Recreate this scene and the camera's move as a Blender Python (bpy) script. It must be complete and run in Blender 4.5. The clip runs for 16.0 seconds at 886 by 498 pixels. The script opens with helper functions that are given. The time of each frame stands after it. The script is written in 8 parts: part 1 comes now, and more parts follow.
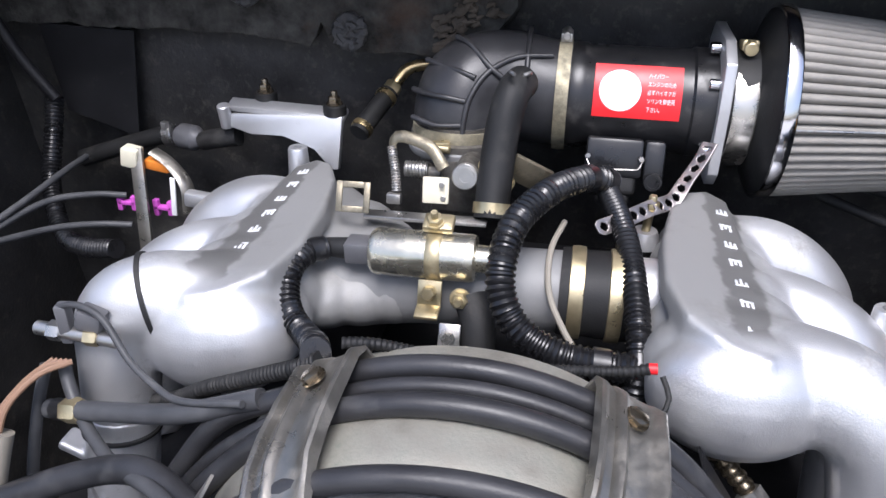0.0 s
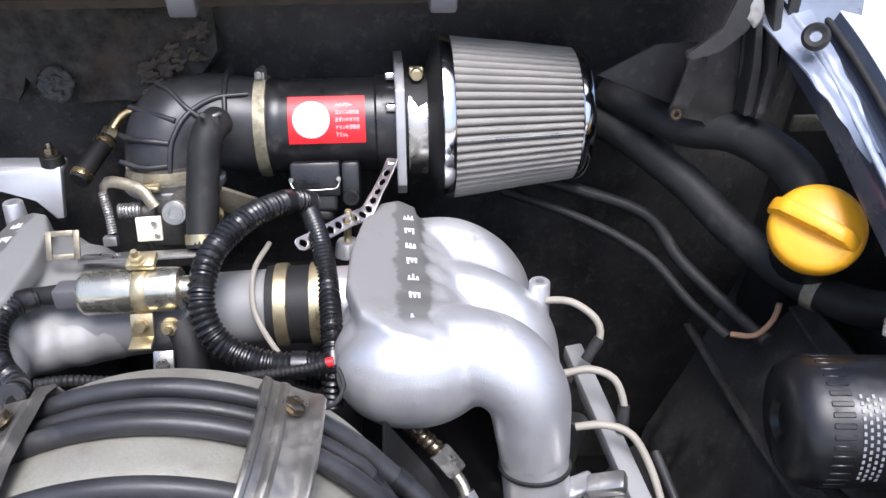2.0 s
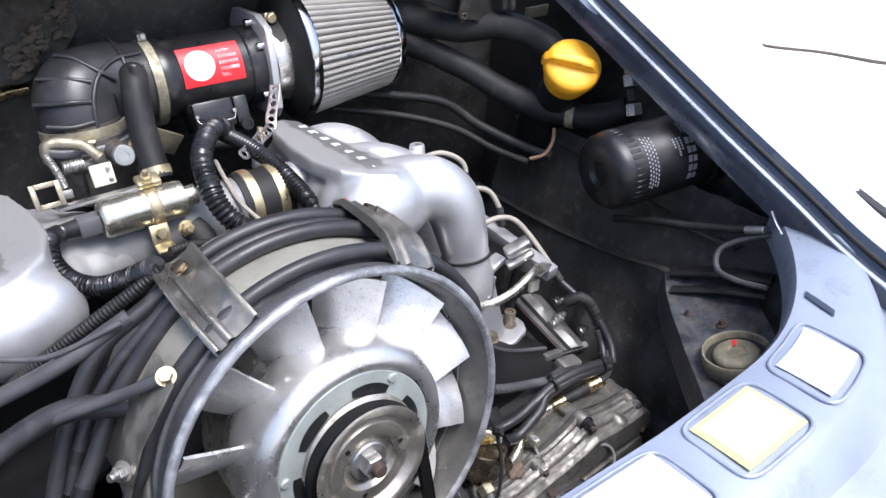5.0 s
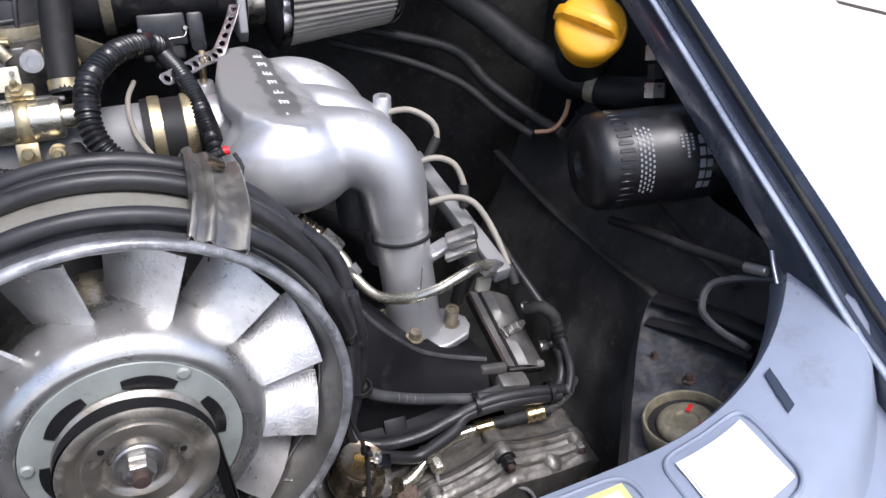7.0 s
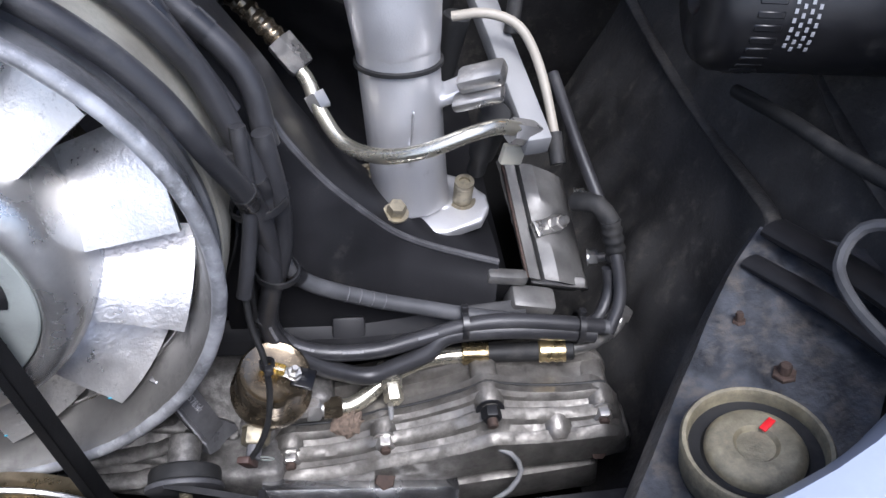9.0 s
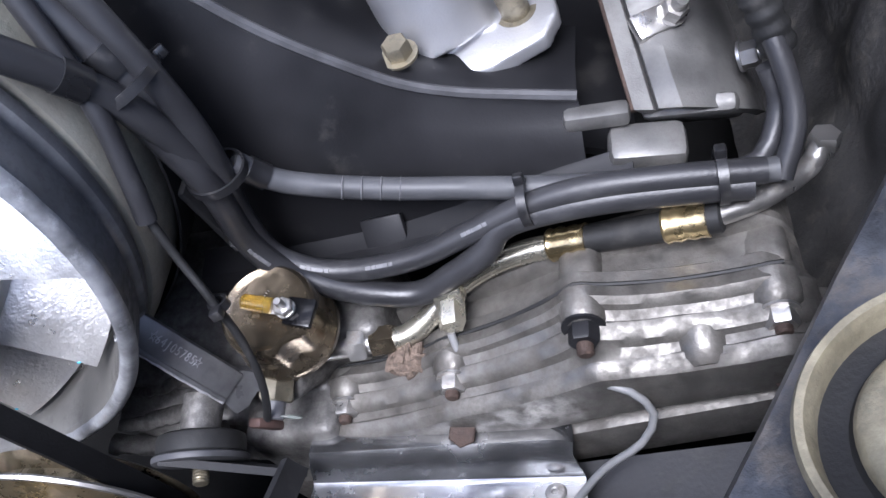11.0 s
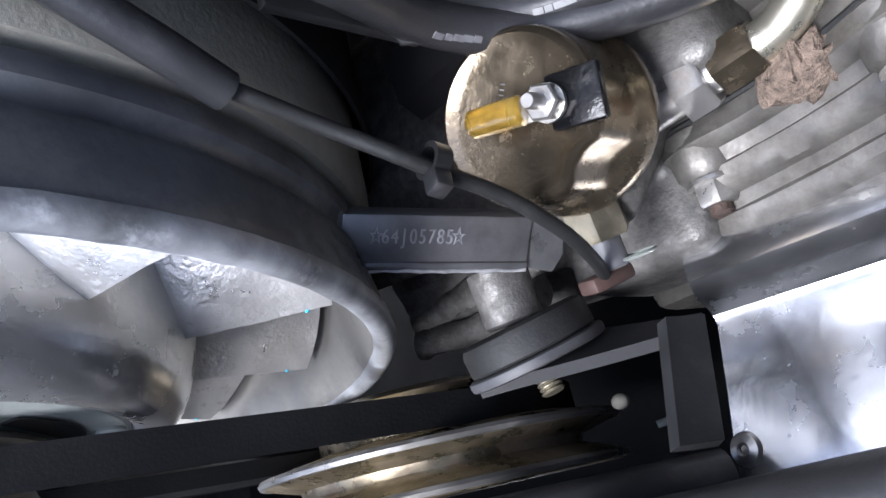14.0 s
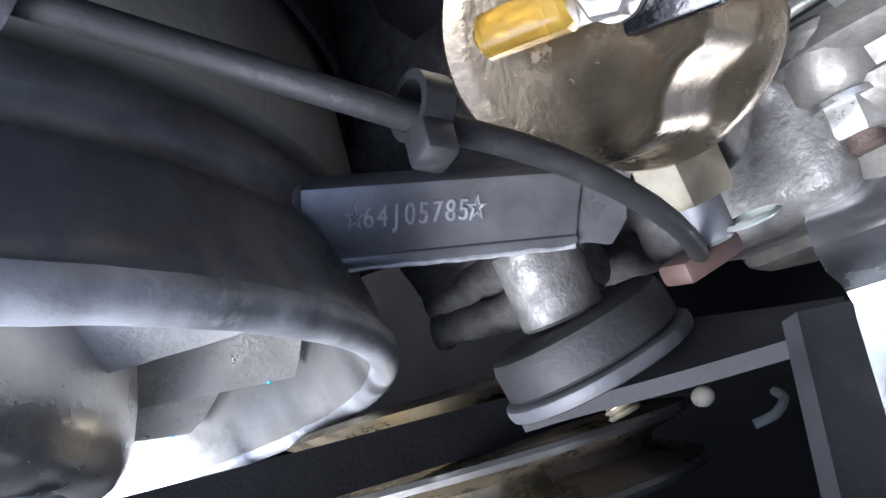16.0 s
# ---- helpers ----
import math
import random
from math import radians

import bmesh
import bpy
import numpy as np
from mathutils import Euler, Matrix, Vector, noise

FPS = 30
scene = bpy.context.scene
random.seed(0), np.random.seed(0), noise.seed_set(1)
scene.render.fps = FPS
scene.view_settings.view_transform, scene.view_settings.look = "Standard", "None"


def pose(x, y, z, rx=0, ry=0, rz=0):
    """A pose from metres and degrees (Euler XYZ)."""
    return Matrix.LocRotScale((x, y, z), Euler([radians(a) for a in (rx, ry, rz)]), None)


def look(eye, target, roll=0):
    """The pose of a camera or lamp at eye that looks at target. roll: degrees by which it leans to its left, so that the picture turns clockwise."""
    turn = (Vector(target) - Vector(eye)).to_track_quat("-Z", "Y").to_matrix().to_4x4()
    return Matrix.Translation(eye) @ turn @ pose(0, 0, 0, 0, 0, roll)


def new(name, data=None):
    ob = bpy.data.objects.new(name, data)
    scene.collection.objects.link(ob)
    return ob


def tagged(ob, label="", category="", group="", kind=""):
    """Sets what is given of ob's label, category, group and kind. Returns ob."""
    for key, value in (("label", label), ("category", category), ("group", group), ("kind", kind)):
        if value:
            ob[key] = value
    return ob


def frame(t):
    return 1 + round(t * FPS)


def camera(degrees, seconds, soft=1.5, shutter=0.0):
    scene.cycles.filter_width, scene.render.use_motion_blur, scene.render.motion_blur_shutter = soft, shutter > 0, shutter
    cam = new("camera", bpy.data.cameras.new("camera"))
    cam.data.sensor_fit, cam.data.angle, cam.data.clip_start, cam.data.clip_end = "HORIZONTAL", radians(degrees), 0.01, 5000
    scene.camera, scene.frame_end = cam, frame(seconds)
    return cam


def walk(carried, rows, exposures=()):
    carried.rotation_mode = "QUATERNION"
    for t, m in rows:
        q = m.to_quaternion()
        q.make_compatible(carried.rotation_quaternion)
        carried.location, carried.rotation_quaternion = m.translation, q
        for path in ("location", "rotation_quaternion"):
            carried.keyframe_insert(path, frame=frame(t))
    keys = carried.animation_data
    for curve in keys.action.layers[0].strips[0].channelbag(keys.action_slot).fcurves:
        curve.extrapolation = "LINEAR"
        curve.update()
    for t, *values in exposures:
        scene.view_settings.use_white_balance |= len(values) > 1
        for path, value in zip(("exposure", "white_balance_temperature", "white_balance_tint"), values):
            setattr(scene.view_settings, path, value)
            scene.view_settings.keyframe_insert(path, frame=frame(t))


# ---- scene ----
cam = camera(59.57, 16.0, soft=1.5)
# seconds, eye x y z, yaw, pitch, roll
PATH = [
    (0, 0.0373, -0.1908, 0.3759, 10.28, -29.51, 0.45),
    (0.5, 0.0892, -0.1884, 0.3844, 7.06, -29.49, 0.21),
    (1, 0.1270, -0.1909, 0.3920, 3.44, -29.19, -0.12),
    (1.5, 0.1405, -0.2156, 0.4127, -0.35, -28.78, -0.32),
    (2, 0.1302, -0.2423, 0.4107, -4.33, -28.61, -0.10),
    (2.5, 0.0922, -0.3036, 0.4075, -6.91, -27.62, -0.49),
    (3, 0.0656, -0.3693, 0.4281, -9.57, -26.95, 0.39),
    (3.5, 0.0270, -0.3988, 0.4296, -11.33, -26.71, -0.74),
    (4, -0.0627, -0.3989, 0.4202, -17.93, -27.04, -0.17),
    (4.5, -0.1497, -0.3953, 0.4065, -28.06, -27.50, -0.69),
    (5, -0.1951, -0.3900, 0.3912, -35.59, -27.94, -1.76),
    (5.2, -0.2049, -0.3950, 0.3906, -37.59, -28.31, -2.07),
    (7.3, 0.0701, -0.3732, 0.3511, -20.38, -33.62, 3.37),
    (7.5, 0.0845, -0.3377, 0.3448, -19.51, -36.34, 4.81),
    (8, 0.1497, -0.2974, 0.3070, -13.69, -40.44, 5.13),
    (8.2, 0.1491, -0.2814, 0.3017, -14.99, -42.43, 7.07),
    (10.3, 0.3010, -0.1649, 0.1420, 11.24, -44.78, -12.21),
    (10.5, 0.3055, -0.1492, 0.1371, 15.48, -46.47, -16.44),
    (11, 0.3247, -0.1345, 0.1137, 28.75, -46.53, -32.86),
    (11.5, 0.3280, -0.1251, 0.0918, 38.47, -46.62, -47.38),
    (12, 0.3224, -0.1198, 0.0777, 45.84, -45.28, -59.30),
    (12.5, 0.3045, -0.1011, 0.0708, 52.57, -45.14, -66.60),
    (13, 0.2697, -0.0936, 0.0619, 53.36, -44.28, -70.98),
    (13.5, 0.2580, -0.0587, 0.0400, 61.15, -43.01, -80.03),
    (14, 0.2487, -0.0436, 0.0177, 66.56, -39.85, -87.07),
    (14.5, 0.2370, -0.0338, 0.0085, 69.46, -38.61, -90.72),
    (15, 0.2285, -0.0277, -0.0038, 70.33, -37.94, -92.56),
    (15.5, 0.2192, -0.0196, -0.0140, 73.47, -37.79, -94.60),
    (16, 0.2079, -0.0162, -0.0251, 73.16, -37.97, -95.17),
]


def aim(x, y, z, yaw, pitch, roll):
    a, b = radians(yaw), radians(pitch)
    way = Vector((-math.sin(a) * math.cos(b), math.cos(a) * math.cos(b), math.sin(b)))
    return look((x, y, z), Vector((x, y, z)) + way, roll)


EXPOSURES = [(0, 0.9, 5900, 14), (1, 0.85, 5900, 14), (1.5, 0.95, 5900, 14), (2.5, 1.25, 5900, 14), (3.5, 1.3, 5900, 13), (5, 1.2, 5900, 13), (7.3, 0.78, 6000, 14), (8.2, 0.97, 5900, 13), (10.3, 1.5, 5520, 15), (12.5, 1.60, 5600, 15), (14, 1.76, 5620, 12), (16, 2.22, 5450, 11)]
walk(cam, [(row[0], aim(*row[1:])) for row in PATH], EXPOSURES)
# ---- end of path ----

# ---- light ----
world = bpy.data.worlds.new("sky")
scene.world = world
world.use_nodes = True
wn = world.node_tree
wn.nodes.clear()
sky = wn.nodes.new("ShaderNodeTexSky")
sky.sky_type, sky.sun_disc = "NISHITA", False
sky.sun_elevation, sky.sun_rotation = radians(62), radians(172)
sky.air_density, sky.dust_density, sky.ozone_density = 1.0, 4.0, 1.0
back = wn.nodes.new("ShaderNodeBackground")
back.inputs["Strength"].default_value = 0.13
wout = wn.nodes.new("ShaderNodeOutputWorld")
wn.links.new(sky.outputs[0], back.inputs[0])
wn.links.new(back.outputs[0], wout.inputs[0])
sun_data = bpy.data.lights.new("sun", "SUN")
sun_data.energy, sun_data.angle, sun_data.color = 2.1, radians(28), (1.0, 0.97, 0.93)
sun = new("sun", sun_data)
sun.matrix_world = look((0.15, -1.15, 2.2), (0, 0, 0))


# ---- materials ----
def material(name, colour, rough=0.5, metal=0.0, vary=0.25, scale=18.0, bump=0.15, grain=350.0,
             dirt=None, dirt_amount=0.0, dirt_scale=9.0, coat=0.0, rough_vary=0.12, per_object=0.0, gloss=0.5):
    m = bpy.data.materials.new(name)
    m.use_nodes = True
    nt = m.node_tree
    bsdf = nt.nodes["Principled BSDF"]
    link = nt.links.new
    pos = nt.nodes.new("ShaderNodeTexCoord")

    def noise_node(s, detail=5.0, rough_=0.6):
        n = nt.nodes.new("ShaderNodeTexNoise")
        n.inputs["Scale"].default_value = s
        n.inputs["Detail"].default_value = detail
        n.inputs["Roughness"].default_value = rough_
        link(pos.outputs["Object"], n.inputs["Vector"])
        return n

    def ramp(src, lo, hi, a=0.0, b=1.0):
        r = nt.nodes.new("ShaderNodeMapRange")
        r.inputs["From Min"].default_value, r.inputs["From Max"].default_value = lo, hi
        r.inputs["To Min"].default_value, r.inputs["To Max"].default_value = a, b
        link(src, r.inputs["Value"])
        return r.outputs[0]

    def mix(fac, a, b, kind="MIX"):
        x = nt.nodes.new("ShaderNodeMix")
        x.data_type, x.blend_type = "RGBA", kind
        for value, sock in ((fac, 0), (a, 6), (b, 7)):
            if isinstance(value, (tuple, float)):
                x.inputs[sock].default_value = value
            else:
                link(value, x.inputs[sock])
        return x.outputs[2]

    c = (*colour, 1.0)
    big, small = noise_node(scale), noise_node(grain, 3.0)
    dark = tuple(v * (1 - vary) for v in colour) + (1.0,)
    light = tuple(min(1, v * (1 + vary)) for v in colour) + (1.0,)
    col = mix(ramp(big.outputs[0], 0.35, 0.65), dark, light)
    col = mix(ramp(small.outputs[0], 0.3, 0.7, 0.0, 0.35), col, c)
    if per_object:
        info = nt.nodes.new("ShaderNodeObjectInfo")
        hsv = nt.nodes.new("ShaderNodeHueSaturation")
        link(ramp(info.outputs["Random"], 0, 1, 1 - per_object, 1 + per_object), hsv.inputs["Value"])
        link(col, hsv.inputs["Color"])
        col = hsv.outputs[0]
    r_out = ramp(big.outputs[0], 0.3, 0.7, max(0.02, rough - rough_vary), min(1, rough + rough_vary))
    m_val = None
    if dirt:
        d1 = noise_node(dirt_scale, 8.0, 0.7)
        fac = ramp(d1.outputs[0], 0.62 - 0.3 * dirt_amount, 0.75, 0.0, 0.9)
        col = mix(fac, col, (*dirt, 1.0))
        rm = nt.nodes.new("ShaderNodeMix")
        rm.data_type = "FLOAT"
        link(fac, rm.inputs[0])
        link(r_out, rm.inputs[2])
        rm.inputs[3].default_value = 0.85
        r_out = rm.outputs[0]
        if metal:
            mm = nt.nodes.new("ShaderNodeMix")
            mm.data_type = "FLOAT"
            link(fac, mm.inputs[0])
            mm.inputs[2].default_value, mm.inputs[3].default_value = metal, 0.1
            m_val = mm.outputs[0]
    link(col, bsdf.inputs["Base Color"])
    link(r_out, bsdf.inputs["Roughness"])
    bsdf.inputs["Metallic"].default_value = metal
    if m_val is not None:
        link(m_val, bsdf.inputs["Metallic"])
    bsdf.inputs["Specular IOR Level"].default_value = gloss
    bsdf.inputs["Coat Weight"].default_value = coat
    bsdf.inputs["Coat Roughness"].default_value = 0.08
    if bump:
        b = nt.nodes.new("ShaderNodeBump")
        b.inputs["Strength"].default_value = bump
        b.inputs["Distance"].default_value = 0.0012
        add = nt.nodes.new("ShaderNodeMath")
        add.operation = "ADD"
        link(small.outputs[0], add.inputs[0])
        link(big.outputs[0], add.inputs[1])
        link(add.outputs[0], b.inputs["Height"])
        link(b.outputs[0], bsdf.inputs["Normal"])
    return m


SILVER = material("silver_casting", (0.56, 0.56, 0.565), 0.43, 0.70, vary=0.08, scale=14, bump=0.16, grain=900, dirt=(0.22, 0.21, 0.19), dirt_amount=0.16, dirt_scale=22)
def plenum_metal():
    """Silver casting with a duller grey crest and a darker strip under its raised letters."""
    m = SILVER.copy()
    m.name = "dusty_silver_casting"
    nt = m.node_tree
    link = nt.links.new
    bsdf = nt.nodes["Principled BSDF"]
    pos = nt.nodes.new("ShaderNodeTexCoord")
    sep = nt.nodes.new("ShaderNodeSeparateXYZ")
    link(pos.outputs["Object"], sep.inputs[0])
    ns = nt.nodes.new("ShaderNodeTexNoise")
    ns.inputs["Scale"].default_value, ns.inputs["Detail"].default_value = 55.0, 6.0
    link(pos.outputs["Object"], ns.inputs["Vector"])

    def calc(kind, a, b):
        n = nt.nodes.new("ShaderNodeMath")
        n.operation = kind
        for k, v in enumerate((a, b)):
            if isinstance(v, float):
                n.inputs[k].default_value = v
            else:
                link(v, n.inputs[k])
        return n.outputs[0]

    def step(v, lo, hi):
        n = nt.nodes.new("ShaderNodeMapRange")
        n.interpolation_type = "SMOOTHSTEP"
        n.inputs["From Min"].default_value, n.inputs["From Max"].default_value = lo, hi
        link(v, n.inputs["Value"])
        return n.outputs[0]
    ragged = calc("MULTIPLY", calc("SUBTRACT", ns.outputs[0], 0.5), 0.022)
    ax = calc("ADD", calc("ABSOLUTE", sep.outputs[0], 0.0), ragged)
    crest_mask = calc("MULTIPLY", step(ax, 0.052, 0.072), step(calc("ADD", sep.outputs[1], ragged), 0.035, 0.075))
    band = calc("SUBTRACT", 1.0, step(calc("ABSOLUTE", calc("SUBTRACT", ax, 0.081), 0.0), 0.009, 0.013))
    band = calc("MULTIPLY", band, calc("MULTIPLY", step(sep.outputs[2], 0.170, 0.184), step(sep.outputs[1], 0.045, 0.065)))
    # Each row: value on the duller crest, then on the darker letter strip.
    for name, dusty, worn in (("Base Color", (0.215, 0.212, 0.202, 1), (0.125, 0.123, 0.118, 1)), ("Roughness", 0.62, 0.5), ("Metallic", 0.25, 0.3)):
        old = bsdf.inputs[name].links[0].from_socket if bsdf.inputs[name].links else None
        for fac, value in ((crest_mask, dusty), (band, worn)):
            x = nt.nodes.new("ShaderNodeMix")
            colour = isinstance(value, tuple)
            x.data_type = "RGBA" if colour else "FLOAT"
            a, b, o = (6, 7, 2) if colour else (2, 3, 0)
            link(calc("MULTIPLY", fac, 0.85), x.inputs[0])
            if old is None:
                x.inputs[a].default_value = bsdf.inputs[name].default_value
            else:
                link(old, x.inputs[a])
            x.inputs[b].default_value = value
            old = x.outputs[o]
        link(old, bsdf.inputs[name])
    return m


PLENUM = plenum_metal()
MATT_ALU = material("matt_grey_cast", (0.21, 0.21, 0.208), 0.6, 0.15, vary=0.10, scale=25, bump=0.12, grain=1200)
CAST = material("oily_cast_aluminium", (0.155, 0.147, 0.133), 0.38, 0.70, vary=0.25, scale=90, bump=0.12, grain=900, dirt=(0.042, 0.035, 0.027), dirt_amount=0.7, dirt_scale=130)
FANMETAL = material("fan_aluminium", (0.63, 0.62, 0.60), 0.29, 0.86, vary=0.20, scale=26, bump=0.10, grain=420, dirt=(0.42, 0.41, 0.39), dirt_amount=0.02, dirt_scale=140)
BLADEMETAL = material("pitted_fan_blade", (0.64, 0.63, 0.61), 0.36, 0.75, vary=0.12, scale=60, bump=0.30, grain=520, dirt=(0.26, 0.25, 0.235), dirt_amount=0.16, dirt_scale=230)
RINGMETAL = material("fan_housing_metal", (0.155, 0.158, 0.166), 0.40, 0.55, vary=0.4, scale=24, bump=0.07, grain=400, dirt=(0.07, 0.072, 0.075), dirt_amount=0.5, dirt_scale=110, rough_vary=0.15)
LIPMETAL = material("chipped_lip_metal", (0.28, 0.284, 0.292), 0.40, 0.45, vary=0.5, scale=60, bump=0.2, grain=300, dirt=(0.55, 0.56, 0.57), dirt_amount=0.26, dirt_scale=150)
INLET = material("satin_inlet_metal", (0.155, 0.150, 0.138), 0.46, 0.6, vary=0.35, scale=22, bump=0.03, grain=500, dirt=(0.055, 0.053, 0.05), dirt_amount=0.35, dirt_scale=40)
BLUECHIP = material("blue_paint_chip", (0.05, 0.42, 0.60), 0.5, 0.0, vary=0.2, bump=0.1)
DRUM = material("stained_drum_metal", (0.31, 0.295, 0.25), 0.5, 0.3, vary=0.3, scale=26, bump=0.25, grain=500, dirt=(0.1, 0.12, 0.105), dirt_amount=0.6, dirt_scale=26)
BEIGE_METAL = material("lead_bracket_steel", (0.27, 0.255, 0.225), 0.34, 0.8, vary=0.25, scale=40, bump=0.12, grain=700, dirt=(0.09, 0.08, 0.065), dirt_amount=0.3, dirt_scale=40)
GREENISH = material("aged_greenish_steel", (0.34, 0.365, 0.34), 0.48, 0.35, vary=0.15, scale=30, bump=0.1, grain=800, dirt=(0.17, 0.17, 0.15), dirt_amount=0.2, dirt_scale=40)
CAMCAST = material("grey_magnesium_cast", (0.15, 0.147, 0.14), 0.45, 0.5, vary=0.3, scale=50, bump=0.12, grain=1200, dirt=(0.05, 0.045, 0.038), dirt_amount=0.45, dirt_scale=50)
CUPMETAL = material("dirty_cup_metal", (0.38, 0.34, 0.235), 0.5, 0.6, vary=0.35, scale=50, bump=0.3, dirt=(0.06, 0.055, 0.045), dirt_amount=0.75, dirt_scale=60)
LETTER = material("bright_raised_letters", (0.78, 0.78, 0.78), 0.35, 0.2, vary=0.05, bump=0.0)
DULLZINC = material("dull_yellow_zinc", (0.25, 0.222, 0.160), 0.42, 0.75, vary=0.25, scale=60, bump=0.08, dirt=(0.075, 0.066, 0.05), dirt_amount=0.45, dirt_scale=150)
BOSS = material("machined_boss_metal", (0.17, 0.17, 0.175), 0.38, 0.6, vary=0.3, scale=60, bump=0.12)
GRIME = material("grimy_dark_casting", (0.15, 0.144, 0.135), 0.44, 0.55, vary=0.4, scale=120, bump=0.25, grain=800, dirt=(0.028, 0.025, 0.021), dirt_amount=0.70, dirt_scale=190)
DULLBLACK = material("dull_black_steel", (0.022, 0.022, 0.023), 0.6, 0.0, vary=0.4, scale=40, bump=0.12, grain=700, dirt=(0.05, 0.048, 0.045), dirt_amount=0.2, dirt_scale=50, gloss=0.16)
SATINBLACK = material("worn_satin_black_paint", (0.03, 0.0295, 0.03), 0.36, 0.0, vary=0.4, scale=30, bump=0.12, grain=500, dirt=(0.08, 0.072, 0.062), dirt_amount=0.3, dirt_scale=60, gloss=0.5)
# Faded inner edge; on corner panel and flange the paleness paints the sky's reflection.
CORNERPAINT = material("faded_skylit_paint", (0.24, 0.27, 0.33), 0.32, 0.3, vary=0.3, scale=14, bump=0.05, coat=0.6, dirt=(0.30, 0.31, 0.32), dirt_amount=0.3, dirt_scale=40)
FLANGE = material("dirty_brown_flange", (0.085, 0.068, 0.050), 0.8, 0.1, vary=0.5, scale=60, bump=0.4, dirt=(0.03, 0.026, 0.022), dirt_amount=0.5, dirt_scale=30)
HINGE = material("worn_black_hinge_paint", (0.026, 0.0255, 0.025), 0.5, 0.2, vary=0.5, scale=40, bump=0.2, grain=500, dirt=(0.10, 0.09, 0.08), dirt_amount=0.2, dirt_scale=45)
FILTERPAINT = material("satin_black_filter_paint", (0.008, 0.008, 0.009), 0.36, 0.0, vary=0.2, scale=30, bump=0.06, dirt=(0.04, 0.037, 0.033), dirt_amount=0.15, dirt_scale=40)
WORN_EDGE = material("scuffed_black_edge", (0.055, 0.055, 0.058), 0.55, 0.15, vary=0.4, scale=60, bump=0.1)
STEEL = material("steel", (0.42, 0.41, 0.39), 0.34, 0.9, vary=0.12, scale=40, bump=0.06, grain=900, dirt=(0.16, 0.13, 0.10), dirt_amount=0.3, dirt_scale=60)
DULLSTRIP = material("dull_stained_strip_steel", (0.34, 0.31, 0.30), 0.38, 0.8, vary=0.2, scale=60, bump=0.06, dirt=(0.20, 0.13, 0.12), dirt_amount=0.35, dirt_scale=60)
CHROME = material("chrome", (0.62, 0.62, 0.64), 0.13, 1.0, vary=0.02, bump=0.0, rough_vary=0.03)
ZINC = material("yellow_zinc", (0.52, 0.44, 0.27), 0.36, 0.85, vary=0.2, scale=60, bump=0.05, dirt=(0.20, 0.165, 0.11), dirt_amount=0.25, dirt_scale=70)
BRASS = material("brass_ferrule", (0.58, 0.46, 0.25), 0.28, 0.95, vary=0.18, scale=70, bump=0.06)
CHAMPAGNE = material("champagne_plated_tube", (0.58, 0.55, 0.45), 0.25, 0.9, vary=0.10, scale=60, bump=0.04)
BRONZE = material("tarnished_sender_can", (0.205, 0.168, 0.118), 0.24, 0.9, vary=0.22, scale=90, bump=0.08, grain=900, dirt=(0.15, 0.118, 0.076), dirt_amount=0.0, dirt_scale=160)
POLISHED = material("polished_aluminium_sheet", (0.46, 0.465, 0.475), 0.24, 0.95, vary=0.15, scale=40, bump=0.10, grain=120, rough_vary=0.10)
BAND = material("bright_clamp_band", (0.50, 0.48, 0.44), 0.24, 0.95, vary=0.08, scale=60, bump=0.03)
# Near-black so the floor's colour carries the deep shade below the engine.
BLACKFLOOR = material("shade_black_bay_floor", (0.006, 0.006, 0.006), 0.8, 0.0, vary=0.4, scale=30, bump=0.3, gloss=0.12)
RUBBER = material("black_rubber", (0.014, 0.014, 0.014), 0.60, 0.0, vary=0.3, scale=30, bump=0.15, grain=700, dirt=(0.055, 0.052, 0.048), dirt_amount=0.28, dirt_scale=34, gloss=0.32)
HOSE = material("grey_black_cable_sleeve", (0.026, 0.026, 0.028), 0.40, 0.0, vary=0.3, scale=25, bump=0.12, grain=700, dirt=(0.065, 0.064, 0.063), dirt_amount=0.24, dirt_scale=30, gloss=0.42)
GREYHOSE = material("worn_grey_hose", (0.055, 0.056, 0.059), 0.5, 0.0, vary=0.25, scale=40, bump=0.08, dirt=(0.085, 0.085, 0.085), dirt_amount=0.25, dirt_scale=40, gloss=0.35)
PLASTIC = material("black_plastic", (0.012, 0.012, 0.013), 0.34, 0.0, vary=0.2, scale=30, bump=0.05, grain=1200, dirt=(0.07, 0.065, 0.06), dirt_amount=0.12, dirt_scale=40)
CONDUIT = material("corrugated_black_plastic", (0.010, 0.010, 0.011), 0.30, 0.0, vary=0.2, scale=30, bump=0.03)
SHROUD = material("black_sheet_metal", (0.011, 0.011, 0.0122), 0.48, 0.0, vary=0.3, scale=20, bump=0.06, grain=700, dirt=(0.045, 0.043, 0.04), dirt_amount=0.14, dirt_scale=30, gloss=0.25)
DUSTYTIN = material("dusty_black_tin", (0.024, 0.024, 0.026), 0.42, 0.0, vary=0.35, scale=30, bump=0.10, grain=500, dirt=(0.075, 0.072, 0.068), dirt_amount=0.35, dirt_scale=50, gloss=0.35)
CONSOLE = material("worn_blue_black_console_paint", (0.042, 0.045, 0.051), 0.40, 0.1, vary=0.7, scale=55, bump=0.45, grain=300, dirt=(0.125, 0.108, 0.088), dirt_amount=0.48, dirt_scale=70, gloss=0.4)
